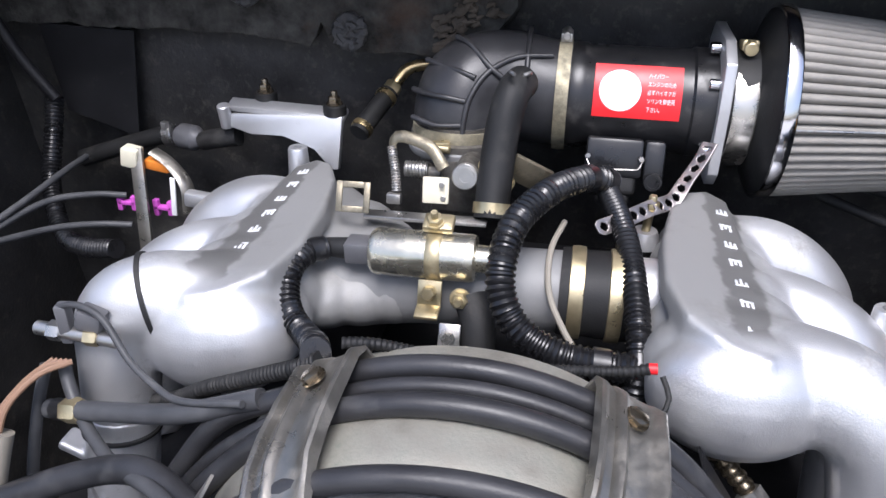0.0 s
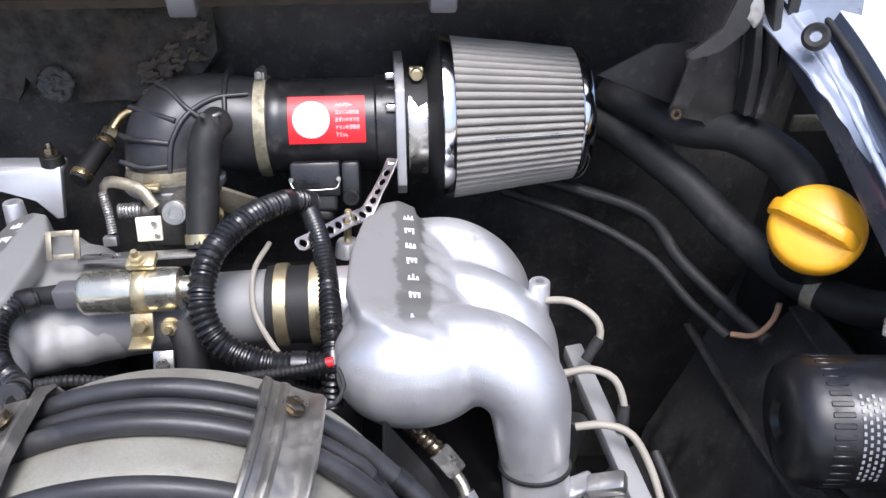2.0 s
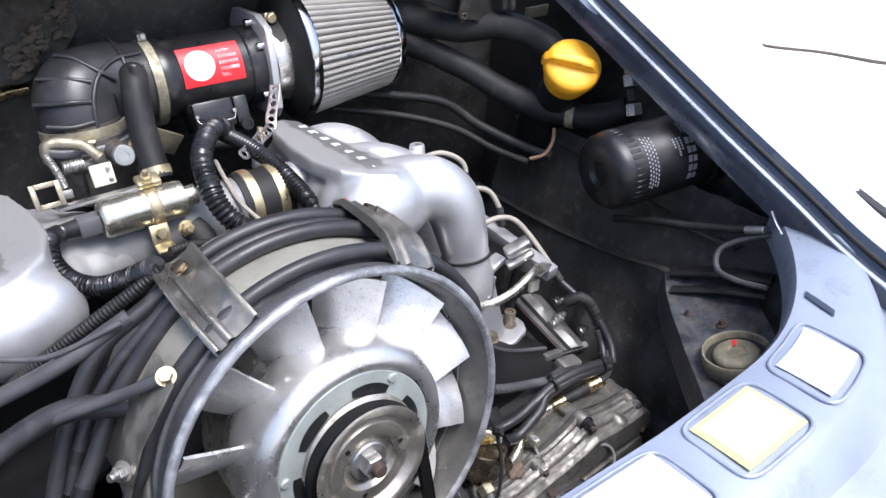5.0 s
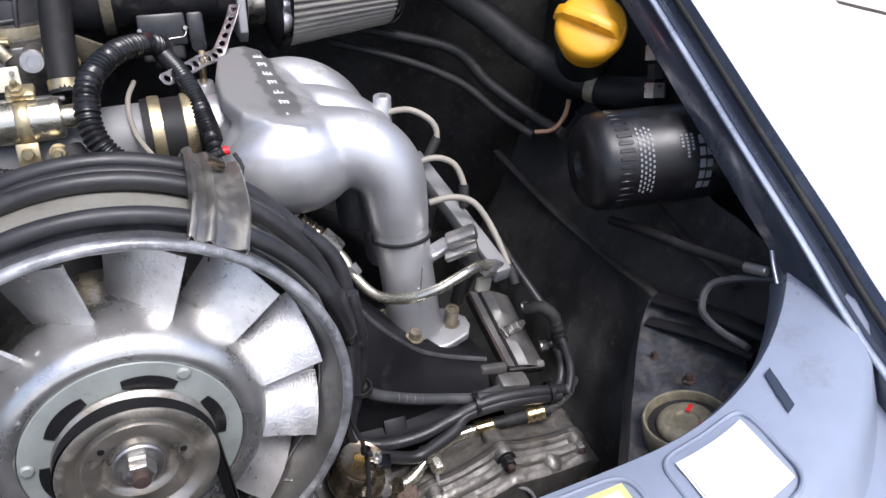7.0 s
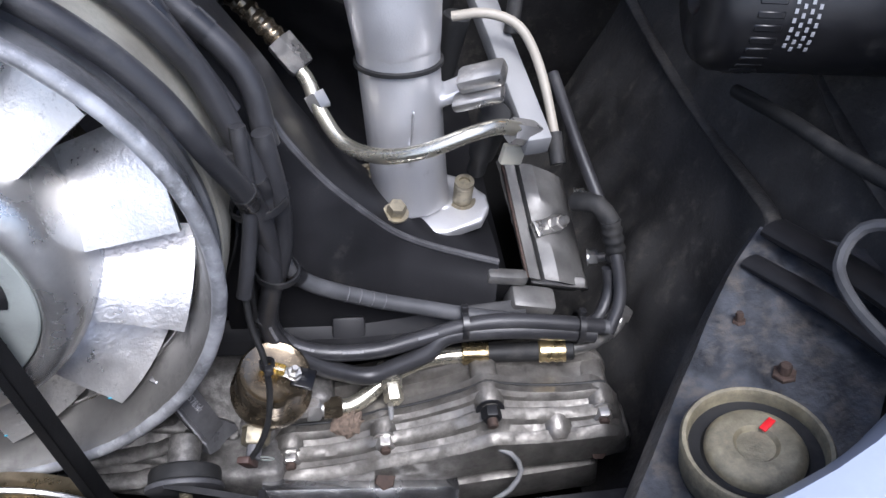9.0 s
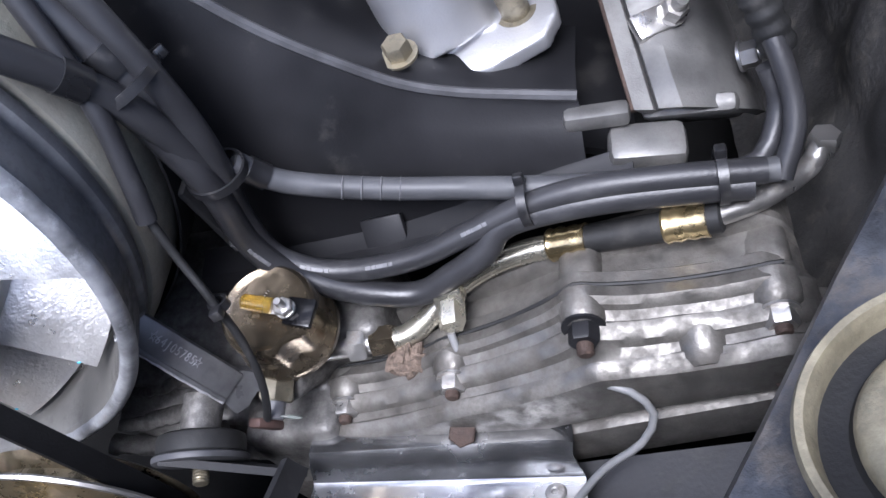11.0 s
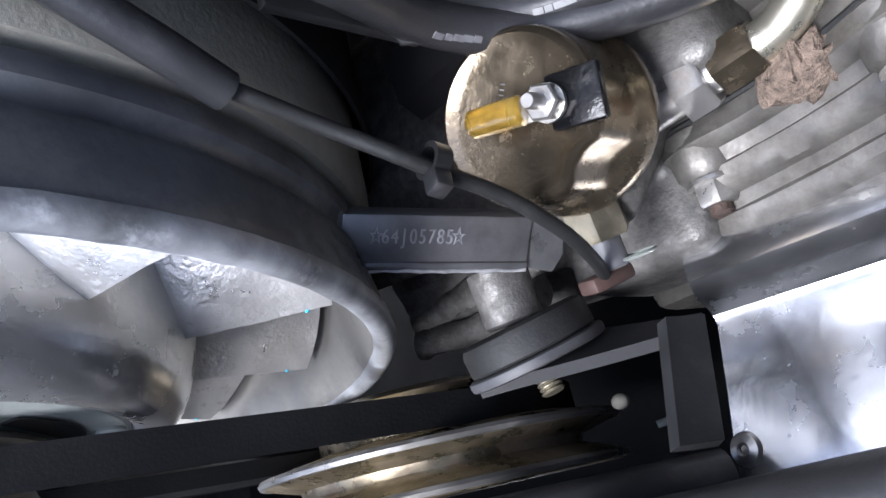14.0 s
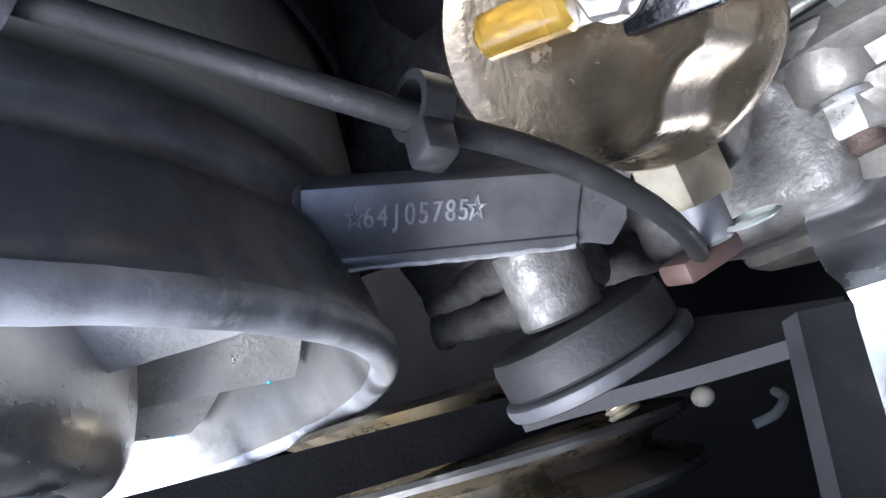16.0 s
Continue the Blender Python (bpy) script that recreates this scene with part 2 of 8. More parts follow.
DARKWALL = material("black_underseal", (0.036, 0.035, 0.034), 0.52, 0.0, vary=0.5, scale=16, bump=0.7, grain=260, dirt=(0.105, 0.097, 0.083), dirt_amount=0.30, dirt_scale=85, gloss=0.35)
FELT = material("dark_sound_deadening_felt", (0.052, 0.050, 0.045), 0.95, 0.0, vary=0.6, scale=45, bump=1.0, grain=300, dirt=(0.075, 0.048, 0.033), dirt_amount=0.22, dirt_scale=9, gloss=0.1)
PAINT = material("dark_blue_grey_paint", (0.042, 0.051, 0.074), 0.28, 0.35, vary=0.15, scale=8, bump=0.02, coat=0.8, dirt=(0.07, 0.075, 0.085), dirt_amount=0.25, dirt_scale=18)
# Lighter copy of the dark body paint, with the sky's sheen put into the colour.
PANEL = material("skylit_blue_grey_panel_paint", (0.25, 0.282, 0.35), 0.38, 0.15, vary=0.12, scale=9, bump=0.03, coat=0.4, dirt=(0.17, 0.18, 0.21), dirt_amount=0.2, dirt_scale=16)
# Far paler than the body paint: the wing's bright sky reflection is in its colour.
WING = material("skylit_wing_paint", (0.68, 0.70, 0.73), 0.3, 0.0, vary=0.04, scale=6, bump=0.02, coat=0.6)
YELLOW = material("yellow_plastic", (0.74, 0.36, 0.012), 0.38, 0.0, vary=0.08, scale=30, bump=0.04, dirt=(0.35, 0.18, 0.02), dirt_amount=0.08, dirt_scale=30)
RED = material("red_label", (0.72, 0.015, 0.02), 0.45, 0.0, vary=0.05, bump=0.02)
WHITE = material("white_print", (0.82, 0.82, 0.82), 0.5, 0.0, vary=0.03, bump=0.0)
PRINT = material("grey_white_print", (0.26, 0.265, 0.28), 0.5, 0.0, vary=0.1, bump=0.0)
GREYPRINT = material("faded_lead_print", (0.11, 0.11, 0.115), 0.5, 0.0, vary=0.3, scale=300, bump=0.0)
STICKER = material("white_sticker", (0.80, 0.80, 0.78), 0.45, 0.0, vary=0.03, scale=30, bump=0.02)
STICKER_Y = material("yellow_sticker_border", (0.72, 0.70, 0.22), 0.45, 0.0, vary=0.05, bump=0.0)
CLOTH = material("pleated_filter_cotton", (0.25, 0.236, 0.212), 0.9, 0.0, vary=0.10, scale=30, bump=0.35, grain=1500, dirt=(0.215, 0.2, 0.175), dirt_amount=0.3, dirt_scale=25)
BEIGE_WIRE = material("beige_cable", (0.28, 0.255, 0.21), 0.5, 0.0, vary=0.15, bump=0.05)
AMBER = material("amber_insulator", (0.55, 0.36, 0.06), 0.14, 0.0, vary=0.2, scale=160, bump=0.05, coat=0.6)
AMBER.node_tree.nodes["Principled BSDF"].inputs["Transmission Weight"].default_value = 0.7
STAMP = material("stamped_edge_metal", (0.36, 0.36, 0.37), 0.4, 0.4, vary=0.3, scale=300, bump=0.1)
RUST = material("rusty_steel", (0.060, 0.040, 0.031), 0.75, 0.3, vary=0.4, scale=120, bump=0.4, grain=900)
CORK = material("brown_crumbly_insulation", (0.15, 0.112, 0.085), 0.9, 0.1, vary=0.5, scale=500, bump=1.0, grain=900)
COPPER_BOOT = material("brown_wire_boot", (0.052, 0.029, 0.023), 0.6, 0.0, vary=0.3, scale=120, bump=0.1)
PURPLE = material("purple_plastic", (0.55, 0.10, 0.50), 0.4, 0.0, vary=0.08, bump=0.02)
ORANGE = material("orange_plastic", (0.70, 0.22, 0.03), 0.45, 0.0, vary=0.08, bump=0.02)
CREAM = material("cream_plastic", (0.66, 0.62, 0.48), 0.5, 0.0, vary=0.08, bump=0.03)
GREYPLASTIC = material("grey_plastic", (0.10, 0.10, 0.105), 0.5, 0.0, vary=0.12, bump=0.05)
CONCRETE = material("pale_paving", (0.62, 0.60, 0.56), 0.85, 0.0, vary=0.12, scale=3, bump=0.3, grain=60, per_object=0.08)
GOLDPULLEY = material("gold_passivated_pulley", (0.3, 0.26, 0.18), 0.28, 0.9, vary=0.3, scale=60, bump=0.06, dirt=(0.085, 0.038, 0.026), dirt_amount=0.5, dirt_scale=40)
BELT = material("black_drive_belt", (0.009, 0.009, 0.0095), 0.65, 0.0, vary=0.3, scale=40, bump=0.15, grain=900, gloss=0.15)
INSULATOR = material("glossy_black_insulator", (0.004, 0.004, 0.0045), 0.2, 0.0, vary=0.2, scale=90, bump=0.12, grain=400, gloss=0.22)
PULLEY = material("dull_bronzed_pulley_steel", (0.44, 0.405, 0.345), 0.34, 0.85, vary=0.2, scale=50, bump=0.06, dirt=(0.12, 0.09, 0.065), dirt_amount=0.3, dirt_scale=60)
COPPERWIRE = material("tan_brown_wire", (0.22, 0.13, 0.08), 0.5, 0.0, vary=0.15, bump=0.03)


# ---- mesh helpers ----
def V(*a):
    return Vector(a)


def thing(name, loc, label, category, group="", kind=""):
    ob = new(name)
    ob.location = loc
    ob.empty_display_size = 0.02
    tagged(ob, label, category, group, kind)
    return ob


def root_loc(ob):
    p = Vector(ob.location)
    while ob.parent:
        ob = ob.parent
        p += Vector(ob.location)
    return p


def part(name, bm, mat, parent=None, label="", smooth=True, sharp=40):
    """One mesh object from a bmesh in world places, under a thing or a part."""
    base = root_loc(parent) if parent else Vector((0, 0, 0))
    bmesh.ops.translate(bm, verts=bm.verts, vec=-base)
    bmesh.ops.recalc_face_normals(bm, faces=bm.faces)
    if smooth:
        for f in bm.faces:
            f.smooth = True
        for e in bm.edges:
            if len(e.link_faces) == 2 and e.calc_face_angle(0) > radians(sharp):
                e.smooth = False
    me = bpy.data.meshes.new(name)
    bm.to_mesh(me)
    bm.free()
    me.materials.append(mat)
    ob = new(name, me)
    if parent:
        ob.parent = parent
    if label:
        ob["label"] = label
    return ob


def single(name, bm, mat, label, category, group="", kind="", loc=(0, 0, 0), sharp=40):
    """A thing of one mesh."""
    bmesh.ops.translate(bm, verts=bm.verts, vec=-Vector(loc))
    ob = part(name, bm, mat, None, "", True, sharp)
    ob.location = loc
    return tagged(ob, label, category, group, kind)


def blend(ob, voxel=0.002, rounds=6):
    """Fuses overlapping forms of one casting into one soft skin."""
    r = ob.modifiers.new("fuse", "REMESH")
    r.mode, r.voxel_size, r.use_smooth_shade = "VOXEL", voxel, True
    s = ob.modifiers.new("soften", "SMOOTH")
    s.factor, s.iterations = 0.5, rounds
    return ob


def frame_to(direction, up=(0, 0, 1)):
    """A turn whose z runs along direction."""
    z = Vector(direction).normalized()
    u = Vector(up)
    if abs(z.dot(u)) > 0.98:
        u = Vector((0, 1, 0))
    x = u.cross(z).normalized()
    y = z.cross(x)
    return Matrix((x, y, z)).transposed().to_4x4()


def at(p, direction=(0, 0, 1), up=(0, 0, 1)):
    return Matrix.Translation(p) @ frame_to(direction, up)


def box(bm, m, sx, sy, sz, bevel=0.0015, seg=2):
    got = bmesh.ops.create_cube(bm, size=1.0)
    vs = got["verts"]
    bmesh.ops.scale(bm, vec=(sx, sy, sz), verts=vs)
    es = list({e for v in vs for e in v.link_edges})
    if bevel:
        r = bmesh.ops.bevel(bm, geom=es, offset=min(bevel, sx * 0.45, sy * 0.45, sz * 0.45), segments=seg, affect="EDGES", profile=0.5)
        vs = list({v for v in r["verts"]} | {v for v in vs if v.is_valid})
    bmesh.ops.transform(bm, matrix=m, verts=vs)


def lathe(bm, m, profile, seg=32, close=False):
    """Turns rows of (radius, height) about the z of m."""
    rings = []
    for r, h in profile:
        if r < 1e-6:
            rings.append([bm.verts.new(m @ V(0, 0, h))])
        else:
            rings.append([bm.verts.new(m @ V(r * math.cos(2 * math.pi * k / seg), r * math.sin(2 * math.pi * k / seg), h)) for k in range(seg)])
    pairs = list(zip(rings, rings[1:])) + ([(rings[-1], rings[0])] if close else [])
    for a, b in pairs:
        for k in range(seg):
            j = (k + 1) % seg
            q = [a[k % len(a)], a[j % len(a)], b[j % len(b)], b[k % len(b)]]
            q = [v for n, v in enumerate(q) if v not in q[:n]]
            if len(q) > 2:
                bm.faces.new(q)


def cyl(bm, p0, p1, r, r1=None, seg=20, edge=0.0008):
    p0, p1 = Vector(p0), Vector(p1)
    r1 = r if r1 is None else r1
    h = (p1 - p0).length
    e = min(edge, r * 0.4, h * 0.4)
    lathe(bm, at(p0, p1 - p0), [(0, 0), (r - e, 0), (r, e), (r1, h - e), (r1 - e, h), (0, h)], seg)


def hexnut(bm, p, d, af, h, hole=0.0, washer=0.0):
    """A hexagon across flats af, on p, along d, with an optional washer and stud."""
    m = at(p, d)
    r = af / 2 / math.cos(math.pi / 6)
    z = 0.0
    if washer:
        lathe(bm, m, [(0, 0), (washer, 0), (washer, 0.0012), (0, 0.0012)], 20)
        z = 0.0012
    lathe(bm, m, [(0, z), (r, z), (r, z + h * 0.85), (r * 0.88, z + h), (0, z + h)], 6)
    if hole:
        lathe(bm, m, [(0, z), (hole, z), (hole, z + h + 0.004), (hole * 0.8, z + h + 0.005), (0, z + h + 0.005)], 12)


def ball(bm, c, rx, ry, rz, m=None, seg=20):
    got = bmesh.ops.create_uvsphere(bm, u_segments=seg, v_segments=seg // 2 + 2, radius=1.0)
    t = Matrix.Translation(c) @ (m or Matrix.Identity(4)) @ Matrix.Diagonal((rx, ry, rz, 1))
    bmesh.ops.transform(bm, matrix=t, verts=got["verts"])


def spline(points, step=0.004):
    """Catmull-Rom through points (x, y, z[, radius]), as evenly stepped rows."""
    P = [np.array(p, float) for p in points]
    P = [2 * P[0] - P[1]] + P + [2 * P[-1] - P[-2]]
    out = []
    for i in range(1, len(P) - 2):
        n = max(2, int(np.linalg.norm((P[i + 1] - P[i])[:3]) / step))
        for k in range(n):
            t = k / n
            out.append(0.5 * (2 * P[i] + (P[i + 1] - P[i - 1]) * t + (2 * P[i - 1] - 5 * P[i] + 4 * P[i + 1] - P[i + 2]) * t * t
                              + (3 * P[i] - P[i - 1] - 3 * P[i + 1] + P[i + 2]) * t ** 3))
    out.append(P[-2])
    return out


def sweep(bm, points, radius=0.005, seg=12, step=0.004, ridge=0.0, pitch=0.004, flat=1.0, caps=True):
    """A tube along points; ridge and pitch corrugate it."""
    rows = spline(points, pitch / 4 if ridge else step)
    pts = [Vector(r[:3]) for r in rows]
    rad = [float(r[3]) if len(r) > 3 else radius for r in rows]
    tang = [(pts[min(i + 1, len(pts) - 1)] - pts[max(i - 1, 0)]).normalized() for i in range(len(pts))]
    u = tang[0].orthogonal().normalized()
    if abs(tang[0].z) < 0.9:
        u = (Vector((0, 0, 1)) - tang[0] * tang[0].z).normalized()
    rings, length = [], 0.0
    for i, (p, t) in enumerate(zip(pts, tang)):
        if i:
            length += (p - pts[i - 1]).length
        u = (u - t * u.dot(t)).normalized()
        w = t.cross(u)
        r = rad[i]
        if ridge:
            r += ridge * (0.5 + 0.5 * math.tanh(2.5 * math.sin(2 * math.pi * length / pitch)))
        rings.append([bm.verts.new(p + r * (flat * math.cos(a) * u + math.sin(a) * w)) for a in (2 * math.pi * k / seg for k in range(seg))])
    for a, b in zip(rings, rings[1:]):
        for k in range(seg):
            j = (k + 1) % seg
            bm.faces.new((a[k], a[j], b[j], b[k]))
    if caps:
        bm.faces.new(rings[0][::-1])
        bm.faces.new(rings[-1])


def sheet(bm, rows, thick=0.0012):
    """A sheet through rows of places, with a thickness along its normals."""
    grid = [[Vector(p) for p in row] for row in rows]
    n, k = len(grid), len(grid[0])

    def normal(i, j):
        a = grid[min(i + 1, n - 1)][j] - grid[max(i - 1, 0)][j]
        b = grid[i][min(j + 1, k - 1)] - grid[i][max(j - 1, 0)]
        return a.cross(b).normalized()

    top = [[bm.verts.new(grid[i][j]) for j in range(k)] for i in range(n)]
    low = [[bm.verts.new(grid[i][j] - thick * normal(i, j)) for j in range(k)] for i in range(n)]
    for i in range(n - 1):
        for j in range(k - 1):
            bm.faces.new((top[i][j], top[i + 1][j], top[i + 1][j + 1], top[i][j + 1]))
            bm.faces.new((low[i][j + 1], low[i + 1][j + 1], low[i + 1][j], low[i][j]))
    for i in range(n - 1):
        for j in (0, k - 1):
            bm.faces.new((top[i][j], top[i + 1][j], low[i + 1][j], low[i][j]))
    for j in range(k - 1):
        for i in (0, n - 1):
            bm.faces.new((top[i][j], top[i][j + 1], low[i][j + 1], low[i][j]))


def prism(bm, m, outline, depth, bevel=0.0):
    """An outline in the x-y of m, pulled along its z."""
    a = [bm.verts.new(m @ V(x, y, 0)) for x, y in outline]
    b = [bm.verts.new(m @ V(x, y, depth)) for x, y in outline]
    bm.faces.new(a[::-1])
    bm.faces.new(b)
    for k in range(len(a)):
        j = (k + 1) % len(a)
        bm.faces.new((a[k], a[j], b[j], b[k]))
    if bevel:
        es = list({e for v in a + b for e in v.link_edges})
        bmesh.ops.bevel(bm, geom=es, offset=bevel, segments=2, affect="EDGES", profile=0.5)


def B():
    return bmesh.new()


def hose(name, points, r, mat, label, category="hose", seg=12, step=0.005, tape=(), **k):
    """A hose, cable or rod; tape lists where along its run it is wrapped."""
    bm = B()
    sweep(bm, points, r, seg, step, **k)
    if not tape:
        return single(name, bm, mat, label, category, loc=points[0][:3])
    t = thing(name, points[0][:3], label, category)
    part("tube", bm, mat, t)
    run = [V(*q[:3]) for q in spline(points, 0.003)]
    for u in tape:
        a = int(u * (len(run) - 4))
        bm = B()
        sweep(bm, [tuple(q) for q in run[a:a + 4]], r + max(0.0007, k.get("ridge", 0.0) * 1.1), 16, 0.003)
        part("tape_wrap", bm, PLASTIC, t, "black tape wrap")
    return t


def words(name, text, size, m, mat, parent=None, thick=0.0004, label=""):
    """Lettering as a mesh, its x along the line and z out of the surface, middle at m."""
    cu = bpy.data.curves.new(name, "FONT")
    cu.body, cu.size, cu.extrude = text, size, thick
    cu.align_x, cu.align_y = "CENTER", "CENTER"
    tmp = bpy.data.objects.new(name, cu)
    scene.collection.objects.link(tmp)
    bpy.context.view_layer.update()
    me = bpy.data.meshes.new_from_object(tmp.evaluated_get(bpy.context.evaluated_depsgraph_get()))
    bpy.data.objects.remove(tmp)
    me.transform(m)
    if parent:
        me.transform(Matrix.Translation(-root_loc(parent)))
    me.materials.clear()
    me.materials.append(mat)
    ob = new(name, me)
    ob.parent = parent
    if label:
        ob["label"] = label
    return ob


# ---- the large structure: body shell, bay walls, ground ----
def slab(name, corners, thick, mat, label, category, nu=14, nv=10, wave=0.0, scale=9.0, kind="structure"):
    """A four-cornered panel with thickness, gently dented by wave."""
    a, b, c, d = [Vector(p) for p in corners]
    n = (b - a).cross(d - a).normalized()
    rows = []
    for i in range(nu + 1):
        row = []
        for j in range(nv + 1):
            u, v = i / nu, j / nv
            p = (a * (1 - u) + b * u) * (1 - v) + (d * (1 - u) + c * u) * v
            if wave:
                p = p + n * wave * noise.noise(p * scale)
            row.append(p)
        rows.append(row)
    bm = B()
    sheet(bm, rows, thick)
    return single(name, bm, mat, label, category, kind=kind)


bm = B()
sheet(bm, [[V(x, y, -0.62) for y in (-40, -8, -2, 0, 2, 8, 40)] for x in (-40, -8, -2, 0, 2, 8, 40)], 0.2)
single("ground", bm, CONCRETE, "pale sunlit concrete ground around the car", "ground", kind="structure")
rows = []
for k in range(41):
    u = k / 40
    c = V(3.44, 2.74, -0.62).lerp(V(3.84, 0.50, -0.62), u) + V(0.03 * noise.noise(V(u * 9, 1, 2)), 0, 0)
    w = 0.016 + 0.012 * noise.noise(V(u * 14, 5, 2))
    rows.append([c + V(-w, 0, 0.004), c + V(0, 0, 0.012), c + V(w, 0, 0.004)])
bm = B()
sheet(bm, rows, 0.004)
single("paving_joint", bm, FLANGE, "weedy brown joint in the pale paving", "paving joint", kind="structure")

# inside of the bay
slab("wall_front", [(-0.60, 0.53, -0.35), (0.60, 0.53, -0.35), (0.60, 0.50, 0.32), (-0.60, 0.50, 0.32)], 0.01, DARKWALL, "black undersealed bulkhead at the front of the bay", "bulkhead", 30, 18, 0.006)
slab("wall_east", [(0.52, 0.53, -0.35), (0.455, -0.16, -0.35), (0.50, -0.16, 0.06), (0.56, 0.53, 0.30)], 0.01, DARKWALL, "black undersealed inner wing panel", "inner wing", 24, 14, 0.008)
slab("wall_west", [(-0.50, -0.16, -0.35), (-0.52, 0.53, -0.35), (-0.56, 0.53, 0.30), (-0.50, -0.16, 0.06)], 0.01, DARKWALL, "black undersealed inner wing panel", "inner wing", 24, 14, 0.006)
slab("wall_rear", [(0.50, -0.165, -0.35), (-0.50, -0.165, -0.35), (-0.50, -0.150, 0.02), (0.50, -0.150, 0.02)], 0.008, DARKWALL, "dark inner rear panel of the bay", "rear panel", 20, 8, 0.002)
slab("floor", [(-0.55, -0.18, -0.34), (0.55, -0.18, -0.34), (0.55, 0.55, -0.34), (-0.55, 0.55, -0.34)], 0.01, BLACKFLOOR, "engine tin closing the bay below, coloured black for its deep shade", "engine tin", 20, 16, 0.006)

# sloping tin between the engine and the inner wing
rows = []
for i in range(90):
    y = -0.12 + 0.50 * i / 89
    row = []
    for j in range(28):
        u = j / 27
        x = 0.345 + 0.135 * u + 0.02 * (y > 0.2) * 0
        z = -0.235 + 0.02 * u + 0.26 * u ** 1.6 + 0.06 * max(0, y) * u
        p = V(x, y, z)
        p.z += 0.004 * noise.noise(p * 30) + 0.002 * noise.noise(p * 90)
        amp = 0.006 * (0.5 + 0.5 * math.cos(2 * math.pi * (y - 0.012) / 0.048)) * math.exp(-((u - 0.46) / 0.09) ** 2) - 0.005 * math.exp(-((u - 0.33) / 0.05) ** 2)
        p += V(-0.9, 0, 0.43) * amp
        row.append(p)
    rows.append(row)
bm = B()
sheet(bm, rows, 0.003)
single("engine_tin", bm, DARKWALL, "dented black sheet-metal engine tin beside the engine", "engine tin", kind="structure")

bm = B()
sweep(bm, [(0.432, 0.40, -0.040), (0.437, 0.31, -0.050), (0.439, 0.238, -0.053), (0.440, 0.153, -0.050), (0.432, 0.075, -0.034), (0.424, 0.055, -0.030)], 0.0050, 12, 0.01, flat=0.5)
single("tin_ridge", bm, DARKWALL, "rolled ridge along the black engine tin", "engine tin", kind="structure")
bm = B()
sweep(bm, [(0.470, 0.36, 0.06), (0.474, 0.25, 0.040), (0.470, 0.14, 0.020), (0.462, 0.06, 0.010), (0.455, 0.0, 0.012)], 0.0055, 12, 0.01, flat=0.5)
single("wing_swage", bm, DARKWALL, "pressed swage line in the inner wing", "inner wing", kind="structure")

# lip of the opening in front, with its seal and clips
lip = thing("bay_lip", (0.1, 0.33, 0.30), "dark painted front lip of the engine opening with rubber seal", "body lip", kind="structure")
bm = B()
rows = []
for i in range(25):
    x = -0.60 + 1.05 * i / 24
    y0 = 0.375 - 0.06 * max(0, (x - 0.15) / 0.3) ** 2
    rows.append([V(x, y0 + 0.20, 0.345), V(x, y0 + 0.06, 0.330), V(x, y0 + 0.012, 0.318), V(x, y0, 0.310), V(x, y0 + 0.002, 0.300), V(x, y0 + 0.012, 0.297), V(x, y0 + 0.055, 0.302), V(x, y0 + 0.13, 0.285)])
sheet(bm, rows, 0.0015)
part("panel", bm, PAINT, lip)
bm = B()
sweep(bm, [(-0.60, 0.379, 0.316), (-0.2, 0.379, 0.316), (0.15, 0.377, 0.316), (0.30, 0.363, 0.316), (0.38, 0.343, 0.315)], 0.0055, 10, 0.02)
part("seal", bm, RUBBER, lip, "black rubber seal")
for x, y in ((-0.023, 0.372), (0.178, 0.372)):
    bm = B()
    box(bm, pose(x, y + 0.012, 0.293, 18, 0, 0), 0.022, 0.016, 0.020, 0.003)
    part("clip", bm, GREYPLASTIC, lip, "grey plastic trim clip")
rows = []
for i in range(90):
    x = -0.60 + 0.578 * i / 89
    low = 0.196 - 0.010 * max(0, min(1, (x + 0.27) / 0.09)) + 0.004 * noise.noise(V(x * 30, 3, 1)) + 0.0025 * noise.noise(V(x * 150, 1, 1))
    low += 0.024 * max(0, 1 - abs(x + 0.197) / 0.010) + (0.50 * max(0, x + 0.082)) + (0.9 * max(0, x + 0.040))
    rows.append([V(x + 0.004 * noise.noise(V(k * 3, 5, 1)) * (i == 89), 0.482 + 0.005 * noise.noise(V(x * 25, k * 0.5, 0)) + 0.0025 * noise.noise(V(x * 110, k * 2, 4)), low + (0.315 - low) * k / 10) for k in range(11)])
bm = B()
sheet(bm, rows, 0.012)
pad = thing("felt_pad", (-0.3, 0.482, 0.19), "torn dark felt sound pad hanging on the bulkhead", "sound pad")
part("felt", bm, FELT, pad)
bm = B()
rng = random.Random(4)
for k in range(60):
    u = rng.random()
    c = V(-0.090 + 0.060 * u, 0.4765 + 0.003 * rng.random(), 0.204 + 0.040 * u + rng.uniform(-0.016, 0.016))
    ball(bm, tuple(c), rng.uniform(0.003, 0.007), 0.0016, rng.uniform(0.0015, 0.0035), None, 8)
for v in bm.verts:
    v.co += V(1, 0.3, 1) * 0.004 * noise.noise(v.co * 260)
part("torn_edge", bm, FLANGE, pad, "brown stained torn edge fibres")["kind"] = "stuff"
